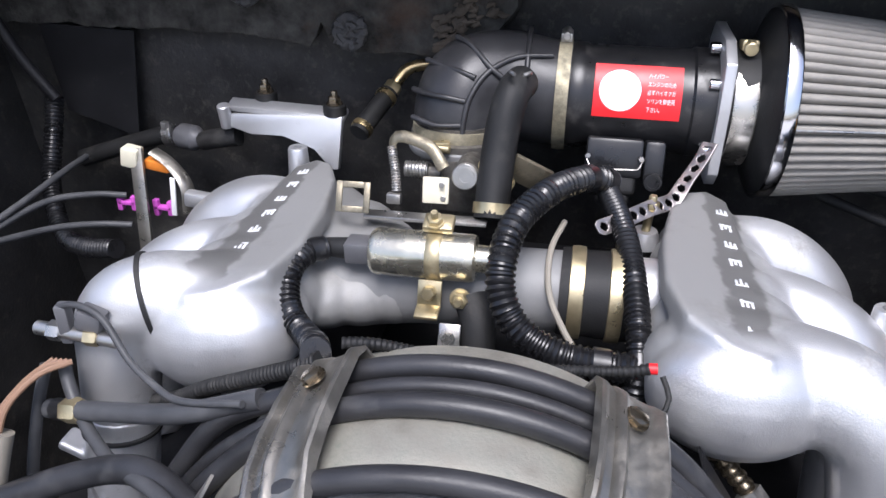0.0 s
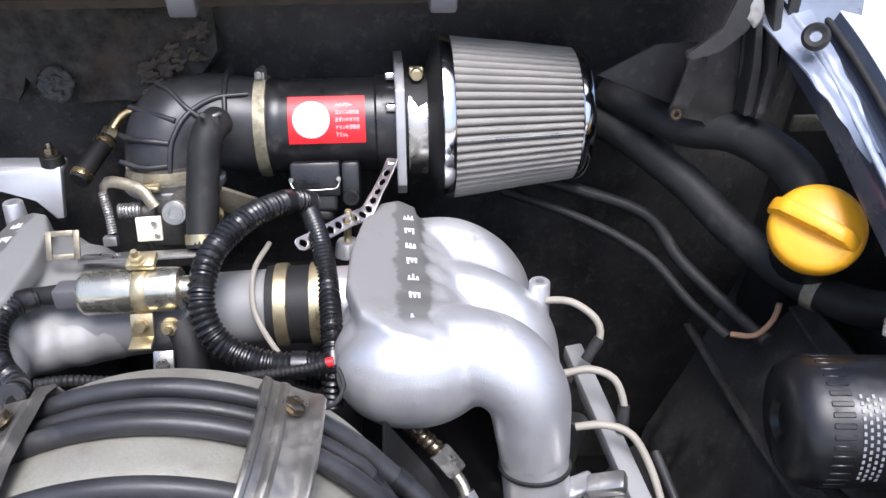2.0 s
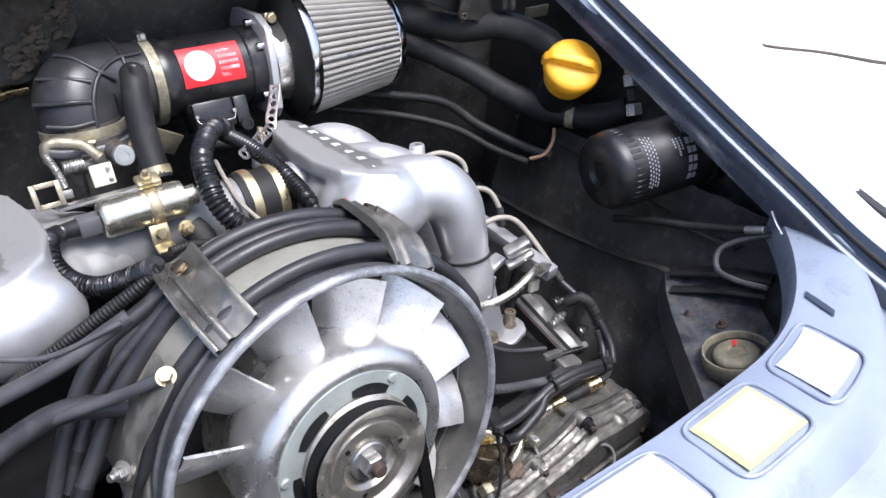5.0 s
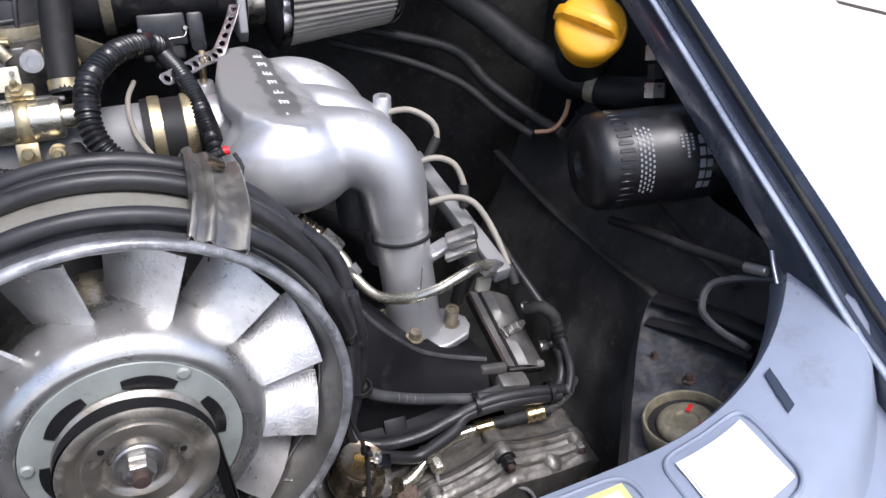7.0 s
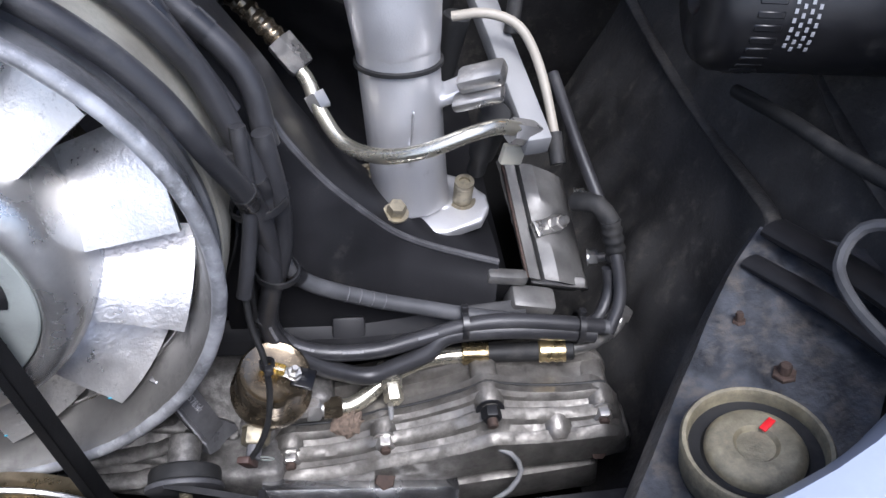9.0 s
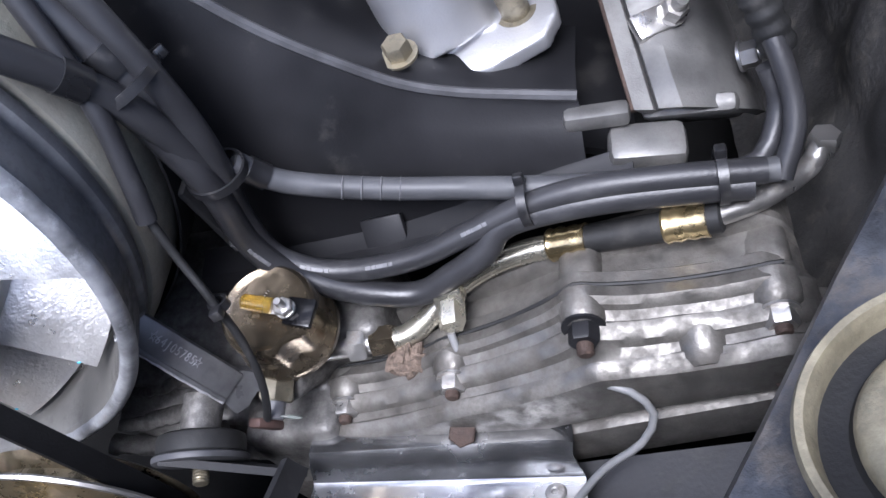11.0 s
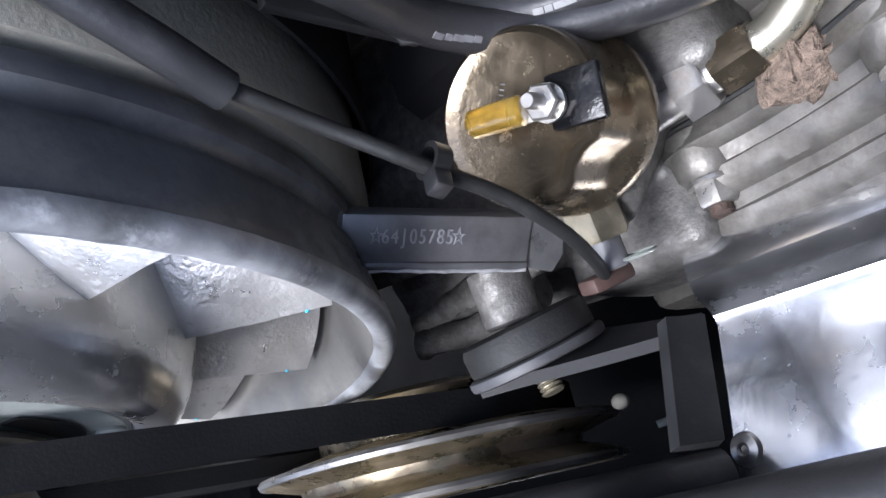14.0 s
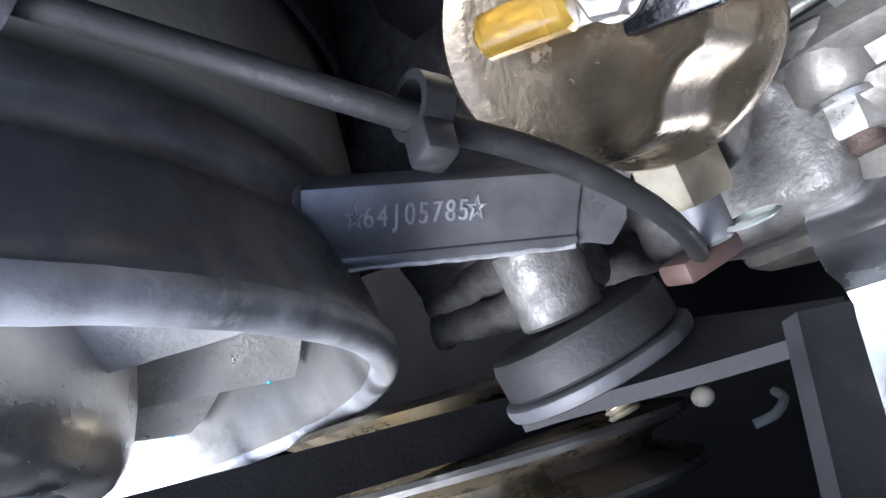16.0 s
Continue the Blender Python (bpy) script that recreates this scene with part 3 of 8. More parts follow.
for c, r in (((-0.168, 0.472, 0.206), 0.0165), ((-0.263, 0.474, 0.240), 0.017)):
    bm = B()
    m = at(c, (0, -1, 0.15))
    lathe(bm, m, [(0, 0), (r, 0), (r, 0.0020), (r * 0.9, 0.0035), (r * 0.75, 0.003), (r * 0.6, 0.0038), (r * 0.45, 0.003), (r * 0.3, 0.0038), (r * 0.15, 0.003), (0, 0.0035)], 40)
    for v in bm.verts:
        v.co += V(0.5, 1, 0.5) * 0.0026 * noise.noise(v.co * 420) + V(0.3, 1, 0.3) * 0.0016 * noise.noise(v.co * 900)
    single("felt_fastener", bm, DARKWALL, "round crumpled black fastener pressed into the felt", "fastener", "felt fasteners", loc=c)
rows = []
for i in range(60):
    x = -0.60 + 0.95 * i / 59
    rows.append([V(x, 0.474, 0.300), V(x, 0.466 + 0.002 * noise.noise(V(x * 40, 0, 0)), 0.287 + 0.002 * noise.noise(V(x * 60, 2, 0))), V(x, 0.470, 0.274 + 0.003 * noise.noise(V(x * 90, 4, 0)))])
bm = B()
sheet(bm, rows, 0.003)
single("rusty_flange", bm, FLANGE, "rust-stained flange above the sound pad", "flange", kind="structure")


# rear deck panel with its curved inner edge, stickers and the side gutter
def rim_y(x):
    return -0.136 + 0.036 * max(0, (abs(x) - 0.26) / 0.12) ** 2.2


def deck(u, x):
    """Section of the rear deck: from the inner edge out and down to the tail."""
    y = rim_y(x)
    base = 0.022 + 0.22 * max(0.0, abs(x) - 0.16) ** 1.35
    prof = [(0.004, -0.030), (0.0, -0.006), (-0.004, 0.0), (-0.030, 0.001), (-0.068, -0.002), (-0.082, -0.010), (-0.096, -0.034), (-0.13, -0.046), (-0.19, -0.062), (-0.25, -0.11), (-0.28, -0.20)]
    dy, dz = prof[u]
    return V(x, y + dy, base + dz)


tail = thing("rear_deck", (0, -0.2, 0.0), "blue-grey painted rear panel of the engine opening, coloured pale for its sky sheen", "body panel", kind="structure")
bm = B()
sheet(bm, [[deck(u, -0.46 + 0.92 * i / 60) for u in range(11)] for i in range(61)][::-1], 0.0015)
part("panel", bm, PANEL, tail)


def sticker(cx, w, h, border, label):
    s = thing("sticker", (cx, rim_y(cx) - 0.038, deck(3, cx).z), label, "sticker", "stickers on the rear panel")
    for name, grow, lift, mat in (("edge", 0.0, 0.0016, STICKER_Y if border else STICKER), ("face", -0.0045 if border else -0.001, 0.0026, STICKER)):
        rows = []
        for i in range(9):
            x = cx + (w / 2 + grow) * (i / 4 - 1)
            row = []
            for k in range(5):
                v = k / 4
                y = rim_y(x) - 0.040 + (h / 2 + grow) * (1 - 2 * v)
                row.append(V(x, y, deck(3, x).z - 0.04 * max(0, -(y - rim_y(x)) - 0.03) + lift))
            rows.append(row)
        bm = B()
        sheet(bm, rows[::-1], 0.0006)
        part(name, bm, mat, s)


def recess(cx, w, h):
    """Pressed border round a sticker field."""
    loop = []
    for k in range(33):
        a = 2 * math.pi * k / 32
        c, n = math.cos(a), math.sin(a)
        x = cx + (w / 2) * math.copysign(abs(c) ** 0.35, c)
        y = rim_y(x) - 0.040 + (h / 2) * math.copysign(abs(n) ** 0.35, n)
        loop.append((x, y, deck(3, x).z - 0.04 * max(0, -(y - rim_y(x)) - 0.03) + 0.0002))
    bm = B()
    sweep(bm, loop, 0.0016, 8, 0.003)
    part("pressed_border", bm, PANEL, tail)


for cx, w, h in ((0.098, 0.102, 0.060), (0.212, 0.078, 0.060), (0.302, 0.064, 0.058)):
    recess(cx, w, h)
bm = B()
sweep(bm, [(0.424, -0.060, 0.062), (0.427, -0.050, 0.070), (0.429, -0.043, 0.078)], 0.0018, 8, 0.003, flat=0.4)
part("bent_tab", bm, PAINT, tail, "bent sheet-metal tab at the corner")
# Thin dark blue strip lifted just off the panel near its corner.
bm = B()
rows = []
for i in range(4):
    row = []
    for j in range(9):
        x = 0.3540 + 0.0022 * i + 0.008 * (1 - j / 8) + 0.0012 * noise.noise(V(i, j * 0.7, 3))
        u = 2.3 + 0.9 * j / 8
        a, b = deck(int(u), x), deck(min(int(u) + 1, 10), x)
        row.append(a.lerp(b, u - int(u)) + V(0, 0, 0.0016))
    rows.append(row)
sheet(bm, rows, 0.0005)
part("paint_patch", bm, PAINT, tail, "small dark blue patch on the rear panel")
sticker(0.098, 0.088, 0.052, False, "large white paper sticker on the rear panel")
sticker(0.212, 0.064, 0.048, True, "white sticker with a yellow border on the rear panel")
sticker(0.302, 0.050, 0.044, False, "small white sticker on the rear panel")

side = thing("side_gutter", (0.44, 0.1, 0.2), "dark painted gutter along the wing opening with rubber seal", "body gutter", kind="structure")
GUT = [(0.430, 0.345, 0.300), (0.440, 0.27, 0.262), (0.446, 0.19, 0.215), (0.448, 0.10, 0.165), (0.447, 0.03, 0.128), (0.445, -0.05, 0.088), (0.440, -0.12, 0.055), (0.435, -0.22, 0.02)]
line = [Vector(r[:3]) for r in spline(GUT, 0.012)]
bm = B()
prof = [(-0.004, -0.03), (-0.002, -0.004), (0.002, 0.003), (0.006, 0.002), (0.009, -0.005), (0.016, -0.006), (0.021, 0.003), (0.025, 0.011)]
sheet(bm, [[p + V(dx, 0, dz) for dx, dz in prof] for p in line], 0.0015)
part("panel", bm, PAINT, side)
bm = B()
sweep(bm, [(p[0] + 0.0195, p[1], p[2] + 0.003) for p in GUT], 0.0028, 10, 0.015)
part("seal", bm, RUBBER, side, "black rubber seal")
bm = B()
sweep(bm, [(p[0] - 0.002, p[1], p[2] + 0.0015) for p in GUT], 0.0030, 10, 0.012, flat=0.7)
part("inner_edge", bm, CORNERPAINT, side, "scuffed pale inner edge")
rows = []
for p in line:
    row = []
    for k in range(12):
        u = k / 11
        a = u * 1.7
        row.append(p + V(0.025 + 0.30 * math.sin(a * 0.9), 0.0, 0.012 + 0.035 * math.sin(a) - 0.30 * (1 - math.cos(a * 0.95)) * 0.8))
    rows.append(row)
bm = B()
sheet(bm, rows, 0.0015)
single("rear_wing", bm, WING, "glossy rear wing beside the opening, coloured pale for its sky reflection", "car wing", kind="structure")
bm = B()
sheet(bm, [[V(-p.x - 0.02, p.y, p.z) + V(-dx, 0, dz) for dx, dz in prof] for p in line][::-1], 0.0015)
single("side_gutter_west", bm, PAINT, "dark painted gutter along the other wing opening", "body gutter", kind="structure")
rows = [[V(-p.x - 0.02 - 0.025 - 0.30 * math.sin(0.9 * k / 11 * 1.7), p.y, p.z + 0.012 + 0.035 * math.sin(k / 11 * 1.7) - 0.24 * (1 - math.cos(k / 11 * 1.615))) for k in range(12)] for p in line][::-1]
bm = B()
sheet(bm, rows, 0.0015)
single("rear_wing_west", bm, WING, "glossy rear wing of the car, coloured pale for its sky reflection", "car wing", kind="structure")

# The flange's pale colour holds the sky reflected near the corner.
rows = []
for k, p in enumerate(line):
    if p.y < 0.19:
        break
    wide = 0.002 + 0.030 * max(0.0, (p.y - 0.20) / 0.145)
    rows.append([p + V(-wide + wide * 1.35 * j / 7, 0.004 * noise.noise(V(k * 0.3, j * 0.5, 2)), -0.004 + 0.009 * j / 7 + 0.0028 * noise.noise(V(p.y * 60, j * 0.9, 7))) for j in range(8)])
bm = B()
sheet(bm, rows[::-1], 0.0015)
part("corner_flange", bm, CORNERPAINT, side, "wrinkled blue-grey flange with sealer, coloured pale for its sky reflection")

# raised engine lid above the bay
bm = B()
sheet(bm, [[V(-0.52 + 1.04 * i / 10, 0.42 - 0.20 * (k / 6) - 0.04 * math.sin(k / 6 * 3.1), 0.36 + 0.70 * k / 6) for k in range(7)] for i in range(11)], 0.02)
single("engine_lid", bm, PAINT, "dark underside of the raised engine lid", "engine lid", kind="structure")
slab("roof_panel", [(-0.62, 0.55, 0.345), (0.62, 0.55, 0.345), (0.60, 1.4, 0.75), (-0.60, 1.4, 0.75)], 0.01, PAINT, "dark painted rear body above the bay", "body panel", 6, 6)

# lid hinge and gas strut at the corner
hinge = thing("lid_hinge", (0.405, 0.335, 0.20), "black painted steel lid hinge with worn edges", "hinge")


def on_hinge(px, py, y=0.335):
    """Plan of the hinge: its own grid, sideways and downwards."""
    return V(0.406 + (px - 1180) * 0.0006 + py * 0.00006, y, 0.302 - py * 0.00056)


def hinge_plate(name, pts, y, thick, mat, label="", tilt=0.0):
    bm = B()
    q = [on_hinge(*p) for p in pts]
    fr = [bm.verts.new((p.x, y + tilt * (p.z - 0.25), p.z)) for p in q]
    bk = [bm.verts.new((p.x, y + thick + tilt * (p.z - 0.25), p.z)) for p in q]
    bm.faces.new(fr)
    bm.faces.new(bk[::-1])
    n = len(q)
    for i in range(n):
        bm.faces.new((fr[i], fr[(i + 1) % n], bk[(i + 1) % n], bk[i]))
    bmesh.ops.bevel(bm, geom=[e for e in bm.edges], offset=0.0009, segments=2, affect="EDGES")
    return part(name, bm, mat, hinge, label, True, 50)


hinge_plate("web", [(1100, 78), (1150, 58), (1172, 52), (1180, 140), (1184, 156), (1162, 172), (1146, 178), (1141, 193), (1131, 190), (1127, 178), (1097, 174), (1104, 130)], 0.338, 0.004, HINGE)
hinge_plate("tab", [(1098, 80), (1122, 82), (1110, 128), (1094, 166), (1086, 178), (1077, 172), (1076, 156), (1084, 132)], 0.326, 0.004, HINGE, tilt=-0.1)
hinge_plate("stay", [(1083, 74), (1090, 64), (1128, 40), (1150, -10), (1150, -60), (1182, -60), (1180, -4), (1160, 40), (1128, 68), (1092, 78)], 0.312, 0.004, HINGE, "flat black stay arm")
for a0, a1, b0, b1, y0, nm in ((1172, 1178, 1166, 1180, 0.316, "channel_flange"), (1190, 1200, 1176, 1186, 0.308, "channel_rib"), (1222, 1236, 1186, 1200, 0.318, "channel_flange")):
    hinge_plate(nm, [(a0, -90), (a1, -90), ((a1 + b1) / 2 + 4, 90), (b1, 158), (b0, 160), ((a0 + b0) / 2 + 4, 90)], y0, 0.020, HINGE)
hinge_plate("channel", [(1174, -90), (1232, -90), (1218, 90), (1196, 156), (1170, 160), (1170, 60)], 0.334, 0.004, HINGE, "black channel-section arm")
bm = B()
c = on_hinge(1082, 160, 0.3262)
lathe(bm, at(c, (0.1, -1, 0.1)), [(0.0022, 0), (0.0022, 0.0012), (0.0044, 0.0012), (0.0048, 0.0), (0.0022, -0.001)], 20, True)
part("pin", bm, BRONZE, hinge, "worn brass pin eye")
bm = B()
c = on_hinge(1168, 16, 0.3115)
ball(bm, tuple(c), 0.006, 0.0012, 0.011, None, 12)
for v in bm.verts:
    v.co += V(1, 0, 1) * 0.002 * noise.noise(v.co * 300)
part("bare_patch", bm, STEEL, hinge, "bare worn metal patch")


# ---- the cooling fan ----
FAN_AXIS = at((-0.0008, -0.0010, 0.0026), (0.055, -1, 0.024), (0, 0, 1))
fan = thing("cooling_fan", (0, 0.03, -0.15), "axial engine cooling fan in a worn metal housing with belt pulley", "cooling fan")
bm = B()
lathe(bm, FAN_AXIS, [(0.1372, -0.0030), (0.1386, -0.0050), (0.1384, -0.0075), (0.1374, -0.0130), (0.1362, -0.0185), (0.1356, -0.0210), (0.1345, -0.0220), (0.1343, -0.0238), (0.1352, -0.0252), (0.1364, -0.0262), (0.1368, -0.0290), (0.1362, -0.0312), (0.1340, -0.0322), (0.1295, -0.0322), (0.1320, -0.0040)], 128, True)
ring = part("housing_ring", bm, RINGMETAL, fan, "dark grey cast fan housing ring")
bm = B()
lathe(bm, FAN_AXIS, [(0.1365 + 0.0035 * math.cos(a), -0.0026 + 0.0038 * math.sin(a)) for a in (radians(200 - 20 * k) for k in range(12))], 160, True)
for v in bm.verts:
    p = v.co.copy()
    v.co += V(0, 0.0003 * noise.noise(p * 240), 0) + V(p.x, 0, p.z).normalized() * 0.0003 * noise.noise(p * 190 + V(7, 1, 3))
part("lip", bm, LIPMETAL, ring, "pale chipped metal lip")
bm = B()
lathe(bm, FAN_AXIS, [(0.1340, -0.0010), (0.1324, -0.0030), (0.1302, -0.0090), (0.1278, -0.018), (0.1262, -0.030), (0.1257, -0.042), (0.1257, -0.062), (0.1294, -0.062), (0.1290, -0.030), (0.1335, -0.0060)], 128, True)
part("inlet", bm, INLET, ring, "satin metal inlet funnel")
bm = B()
lathe(bm, FAN_AXIS, [(0.1262, -0.0300), (0.1252, -0.0304), (0.1249, -0.0312), (0.1252, -0.0320), (0.1262, -0.0324)], 128, True)
part("throat_edge", bm, STEEL, ring, "thin bright rubbed edge in the throat")
bm = B()
lathe(bm, FAN_AXIS, [(0.1284, -0.030), (0.1330, -0.0335), (0.1374, -0.0342), (0.1392, -0.0370), (0.1400, -0.045), (0.1400, -0.120), (0.1354, -0.128), (0.0974, -0.130), (0.0974, -0.124), (0.1284, -0.118)], 96, True)
part("housing_drum", bm, DRUM, fan, "stained beige and green metal housing drum")
bm = B()
lathe(bm, FAN_AXIS, [(0.0, 0.0005), (0.0646, 0.0005), (0.0648, 0.0044), (0.0662, 0.0056), (0.0690, 0.0066), (0.0720, 0.0064), (0.0752, 0.0048), (0.0784, 0.0012), (0.0808, -0.0040), (0.0826, -0.0110), (0.0838, -0.0190), (0.0846, -0.0290), (0.0847, -0.0330), (0.0836, -0.0345), (0.0828, -0.075), (0.0, -0.075)], 96)
part("hub", bm, FANMETAL, fan, "bright cast aluminium hub")
# Black sheet added over the drum's right side to keep that area dark.
bm = B()
sheet(bm, [[FAN_AXIS @ V(0.1428 * math.cos(radians(a)), 0.1428 * math.sin(radians(a)), -0.058 - 0.068 * k / 4) for k in range(5)] for a in range(-64, -11, 4)], 0.0012)
part("air_guide", bm, DULLBLACK, fan, "black sheet added over the right side of the housing drum")
BLADES = 12
for k in range(BLADES):
    bm = B()
    a0 = 2 * math.pi * (k + 0.56) / BLADES
    rows = []
    for i in range(7):
        r = 0.081 + 0.0432 * i / 6
        row = []
        for j in range(7):
            s = j / 6 - 0.5
            twist = -radians(40 - 6 * i / 6)
            chord = 0.045 + 0.007 * i / 6
            along = s * chord * math.cos(twist) * 1.0
            deep = -0.0285 + s * chord * math.sin(twist) * 1.05 + 0.004 * (1 - 4 * s * s)
            a = a0 + along / r
            row.append(FAN_AXIS @ V(r * math.cos(a), r * math.sin(a), deep))
        rows.append(row)
    sheet(bm, rows, 0.0024)
    for v in bm.verts:
        v.co += V(1, 0.6, 1) * 0.0004 * noise.noise(v.co * 400 + V(k, 0, 0))
    blade = part("blade", bm, BLADEMETAL, fan)
    if k in (8, 9, 10):
        for q, (i, j) in enumerate(((3, 6), (5, 6), (5, 0))):
            bm = B()
            ball(bm, tuple(rows[i][j]), 0.0011, 0.0004, 0.0005, None, 8)
            part("paint_chip", bm, BLUECHIP, blade, "blue paint speck on the worn edge")
bm = B()
lathe(bm, FAN_AXIS, [(0.012, 0.0045), (0.0632, 0.0045), (0.0640, 0.0038), (0.0641, 0.0012), (0.012, 0.0012)], 72, True)
disc = part("disc", bm, GREENISH, fan, "greenish steel disc with slots")
for k in range(6):
    bm = B()
    a = 2 * math.pi * (k + 0.2) / 6
    rows = []
    for j in range(9):
        g = a + (j / 8 - 0.5) * 0.62
        w = 0.0046 * math.sin(math.pi * (0.12 + 0.76 * j / 8)) ** 0.5
        rows.append([FAN_AXIS @ V((0.0500 + d) * math.cos(g), (0.0500 + d) * math.sin(g), 0.0048) for d in (-w, 0, w)])
    sheet(bm, rows, 0.0005)
    part("slot", bm, PLASTIC, disc, "dark open slot")
for k in range(3):
    a = 2 * math.pi * (k + 0.45) / 3
    bm = B()
    lathe(bm, FAN_AXIS @ Matrix.Translation((0.0590 * math.cos(a), 0.0590 * math.sin(a), 0.0045)), [(0, 0), (0.004, 0), (0.0042, 0.001), (0.003, 0.002), (0, 0.002)], 14)
    part("rivet", bm, GREENISH, disc)
bm = B()
lathe(bm, FAN_AXIS, [(0.012, 0.0030), (0.040, 0.0030), (0.0425, 0.0052), (0.0462, 0.0065), (0.0470, 0.0080), (0.0462, 0.0095), (0.0405, 0.0120), (0.0388, 0.0160), (0.0405, 0.0195), (0.0450, 0.0220), (0.0458, 0.0232), (0.0454, 0.0246), (0.0440, 0.0250), (0.0405, 0.0250), (0.0390, 0.0242), (0.0365, 0.0200), (0.0345, 0.0185), (0.0325, 0.0190), (0.0315, 0.0205), (0.0270, 0.0212), (0.0225, 0.0205), (0.0205, 0.0170), (0.0185, 0.0160), (0.012, 0.0160)], 72, True)
pulley = part("pulley", bm, PULLEY, fan, "worn steel belt pulley")
for k in range(3):
    a = 2 * math.pi * (k + 0.1) / 3
    bm = B()
    lathe(bm, FAN_AXIS @ Matrix.Translation((0.0265 * math.cos(a), 0.0265 * math.sin(a), 0.0210)), [(0, 0), (0.0021, 0), (0.0021, 0.0006), (0, 0.0006)], 10)
    part("hole", bm, PLASTIC, pulley)
bm = B()
lathe(bm, FAN_AXIS, [(0, 0.012), (0.0150, 0.012), (0.0150, 0.0185), (0.0140, 0.0195), (0, 0.0195)], 30)
hexnut(bm, FAN_AXIS @ V(0, 0, 0.0195), (0, -1, 0), 0.0165, 0.009)
part("nut", bm, STEEL, fan, "large steel shaft nut")
bm = B()
cyl(bm, FAN_AXIS @ V(0, 0, 0.02), FAN_AXIS @ V(0, 0, 0.034), 0.0058, 0.0052)
part("shaft_end", bm, RUST, fan, "rusty shaft end")


# drive belt and crank pulley
def belt_bm(c0, r0, c1, r1, y, w, t):
    d = math.hypot(c1[0] - c0[0], c1[1] - c0[1])
    base = math.atan2(c1[1] - c0[1], c1[0] - c0[0])
    k = math.acos((r0 - r1) / d)
    loop = []
    for i in range(49):
        a = base + k + (2 * math.pi - 2 * k) * i / 48
        loop.append((c0[0] + r0 * math.cos(a), c0[1] + r0 * math.sin(a), math.cos(a), math.sin(a)))
    for i in range(49):
        a = base - k + 2 * k * i / 48
        loop.append((c1[0] + r1 * math.cos(a), c1[1] + r1 * math.sin(a), math.cos(a), math.sin(a)))
    bm = B()
    rings = [[bm.verts.new((x + o * nx, y + s, z + o * nz)) for o, s in ((0, -w * 0.35), (t, -w / 2), (t, w / 2), (0, w * 0.35))] for x, z, nx, nz in loop]
    for a, b in zip(rings, rings[1:] + rings[:1]):
        for j in range(4):
            bm.faces.new((a[j], a[(j + 1) % 4], b[(j + 1) % 4], b[j]))
    return bm


CRANK = (0.012, -0.174)
belt = thing("drive_belt", (0, -0.01, -0.25), "black rubber drive belt round the fan pulley", "drive belt")
part("belt_core", belt_bm((0, 0), 0.0398, CRANK, 0.046, -0.0165, 0.0100, 0.0062), BELT, belt)
part("belt_back", belt_bm((0, 0), 0.0462, CRANK, 0.0524, -0.0165, 0.0109, 0.0010), BELT, belt, "worn fabric back of the belt")
crank = thing("crank_pulley", (CRANK[0], -0.03, CRANK[1] - 0.06), "gold passivated crankshaft pulley with rust stains", "belt pulley")
CA = at((CRANK[0], -0.0115, CRANK[1]), (0, -1, 0))
bm = B()
lathe(bm, CA, [(0, -0.006), (0.050, -0.006), (0.054, -0.004), (0.045, 0.001), (0.045, 0.008), (0.066, 0.012), (0.0675, 0.0135), (0.0665, 0.015), (0.054, 0.0185), (0.053, 0.0215), (0.066, 0.026), (0.0675, 0.028), (0.0655, 0.030), (0.058, 0.029), (0.052, 0.024), (0.045, 0.012), (0.02, 0.012), (0, 0.012)], 64)
part("sheave", bm, GOLDPULLEY, crank)
for h in (0.0135, 0.028):
    bm = B()
    lathe(bm, CA, [(0.0635, h - 0.0016), (0.0680, h - 0.0012), (0.0688, h), (0.0680, h + 0.0014), (0.0635, h + 0.0018)], 72, True)
    part("rim", bm, STEEL, crank, "worn steel rim")
bm = B()
hexnut(bm, CA @ V(0, 0, 0.012), (0, -1, 0), 0.024, 0.010, 0.0, 0.02)
part("bolt", bm, STEEL, crank)


# brackets that hold the leads round the housing
def lead_bracket(ang, tilt):
    b = thing("lead_bracket", (0.1405 * math.sin(ang), 0.085, 0.1405 * math.cos(ang)), "folded steel bracket holding the leads to the fan housing", "bracket", "lead brackets")
    m = Matrix.Rotation(ang, 4, "Y")
    prof = [(0.110, 0.139), (0.108, 0.153), (0.098, 0.1578), (0.072, 0.1578), (0.050, 0.1566), (0.032, 0.1538), (0.016, 0.1472), (0.0075, 0.1425)]
    cross = [(-0.0178, -0.004), (-0.0176, 0.0026), (-0.0160, 0.0036), (-0.0140, 0.0026), (-0.0128, -0.0006), (-0.0085, -0.0008), (-0.0068, 0.0024), (-0.0050, 0.0034), (-0.0032, 0.0024), (-0.0016, -0.0006), (0.0020, -0.0012), (0.0080, -0.0006), (0.0120, 0.0002), (0.0140, 0.0026), (0.0160, 0.0036), (0.0176, 0.0026), (0.0178, -0.004)]
    rise = [0.0, 0.3, 0.8, 1.0, 1.0, 1.0, 0.8, 0.5]
    bm = B()
    sheet(bm, [[m @ V(x + tilt * y, y, z + h * (k if h > 0 else max(k, 0.15))) for x, h in cross] for (y, z), k in zip(prof, rise)], 0.0014)
    part("strap", bm, BEIGE_METAL, b)
    bm = B()
    hexnut(bm, m @ V(tilt * 0.085, 0.083, 0.1592), m.to_3x3() @ V(0, 0, 1), 0.010, 0.0028, 0.0, 0.0065)
    part("bolt", bm, BRONZE, b, "dull brown hexagon bolt")


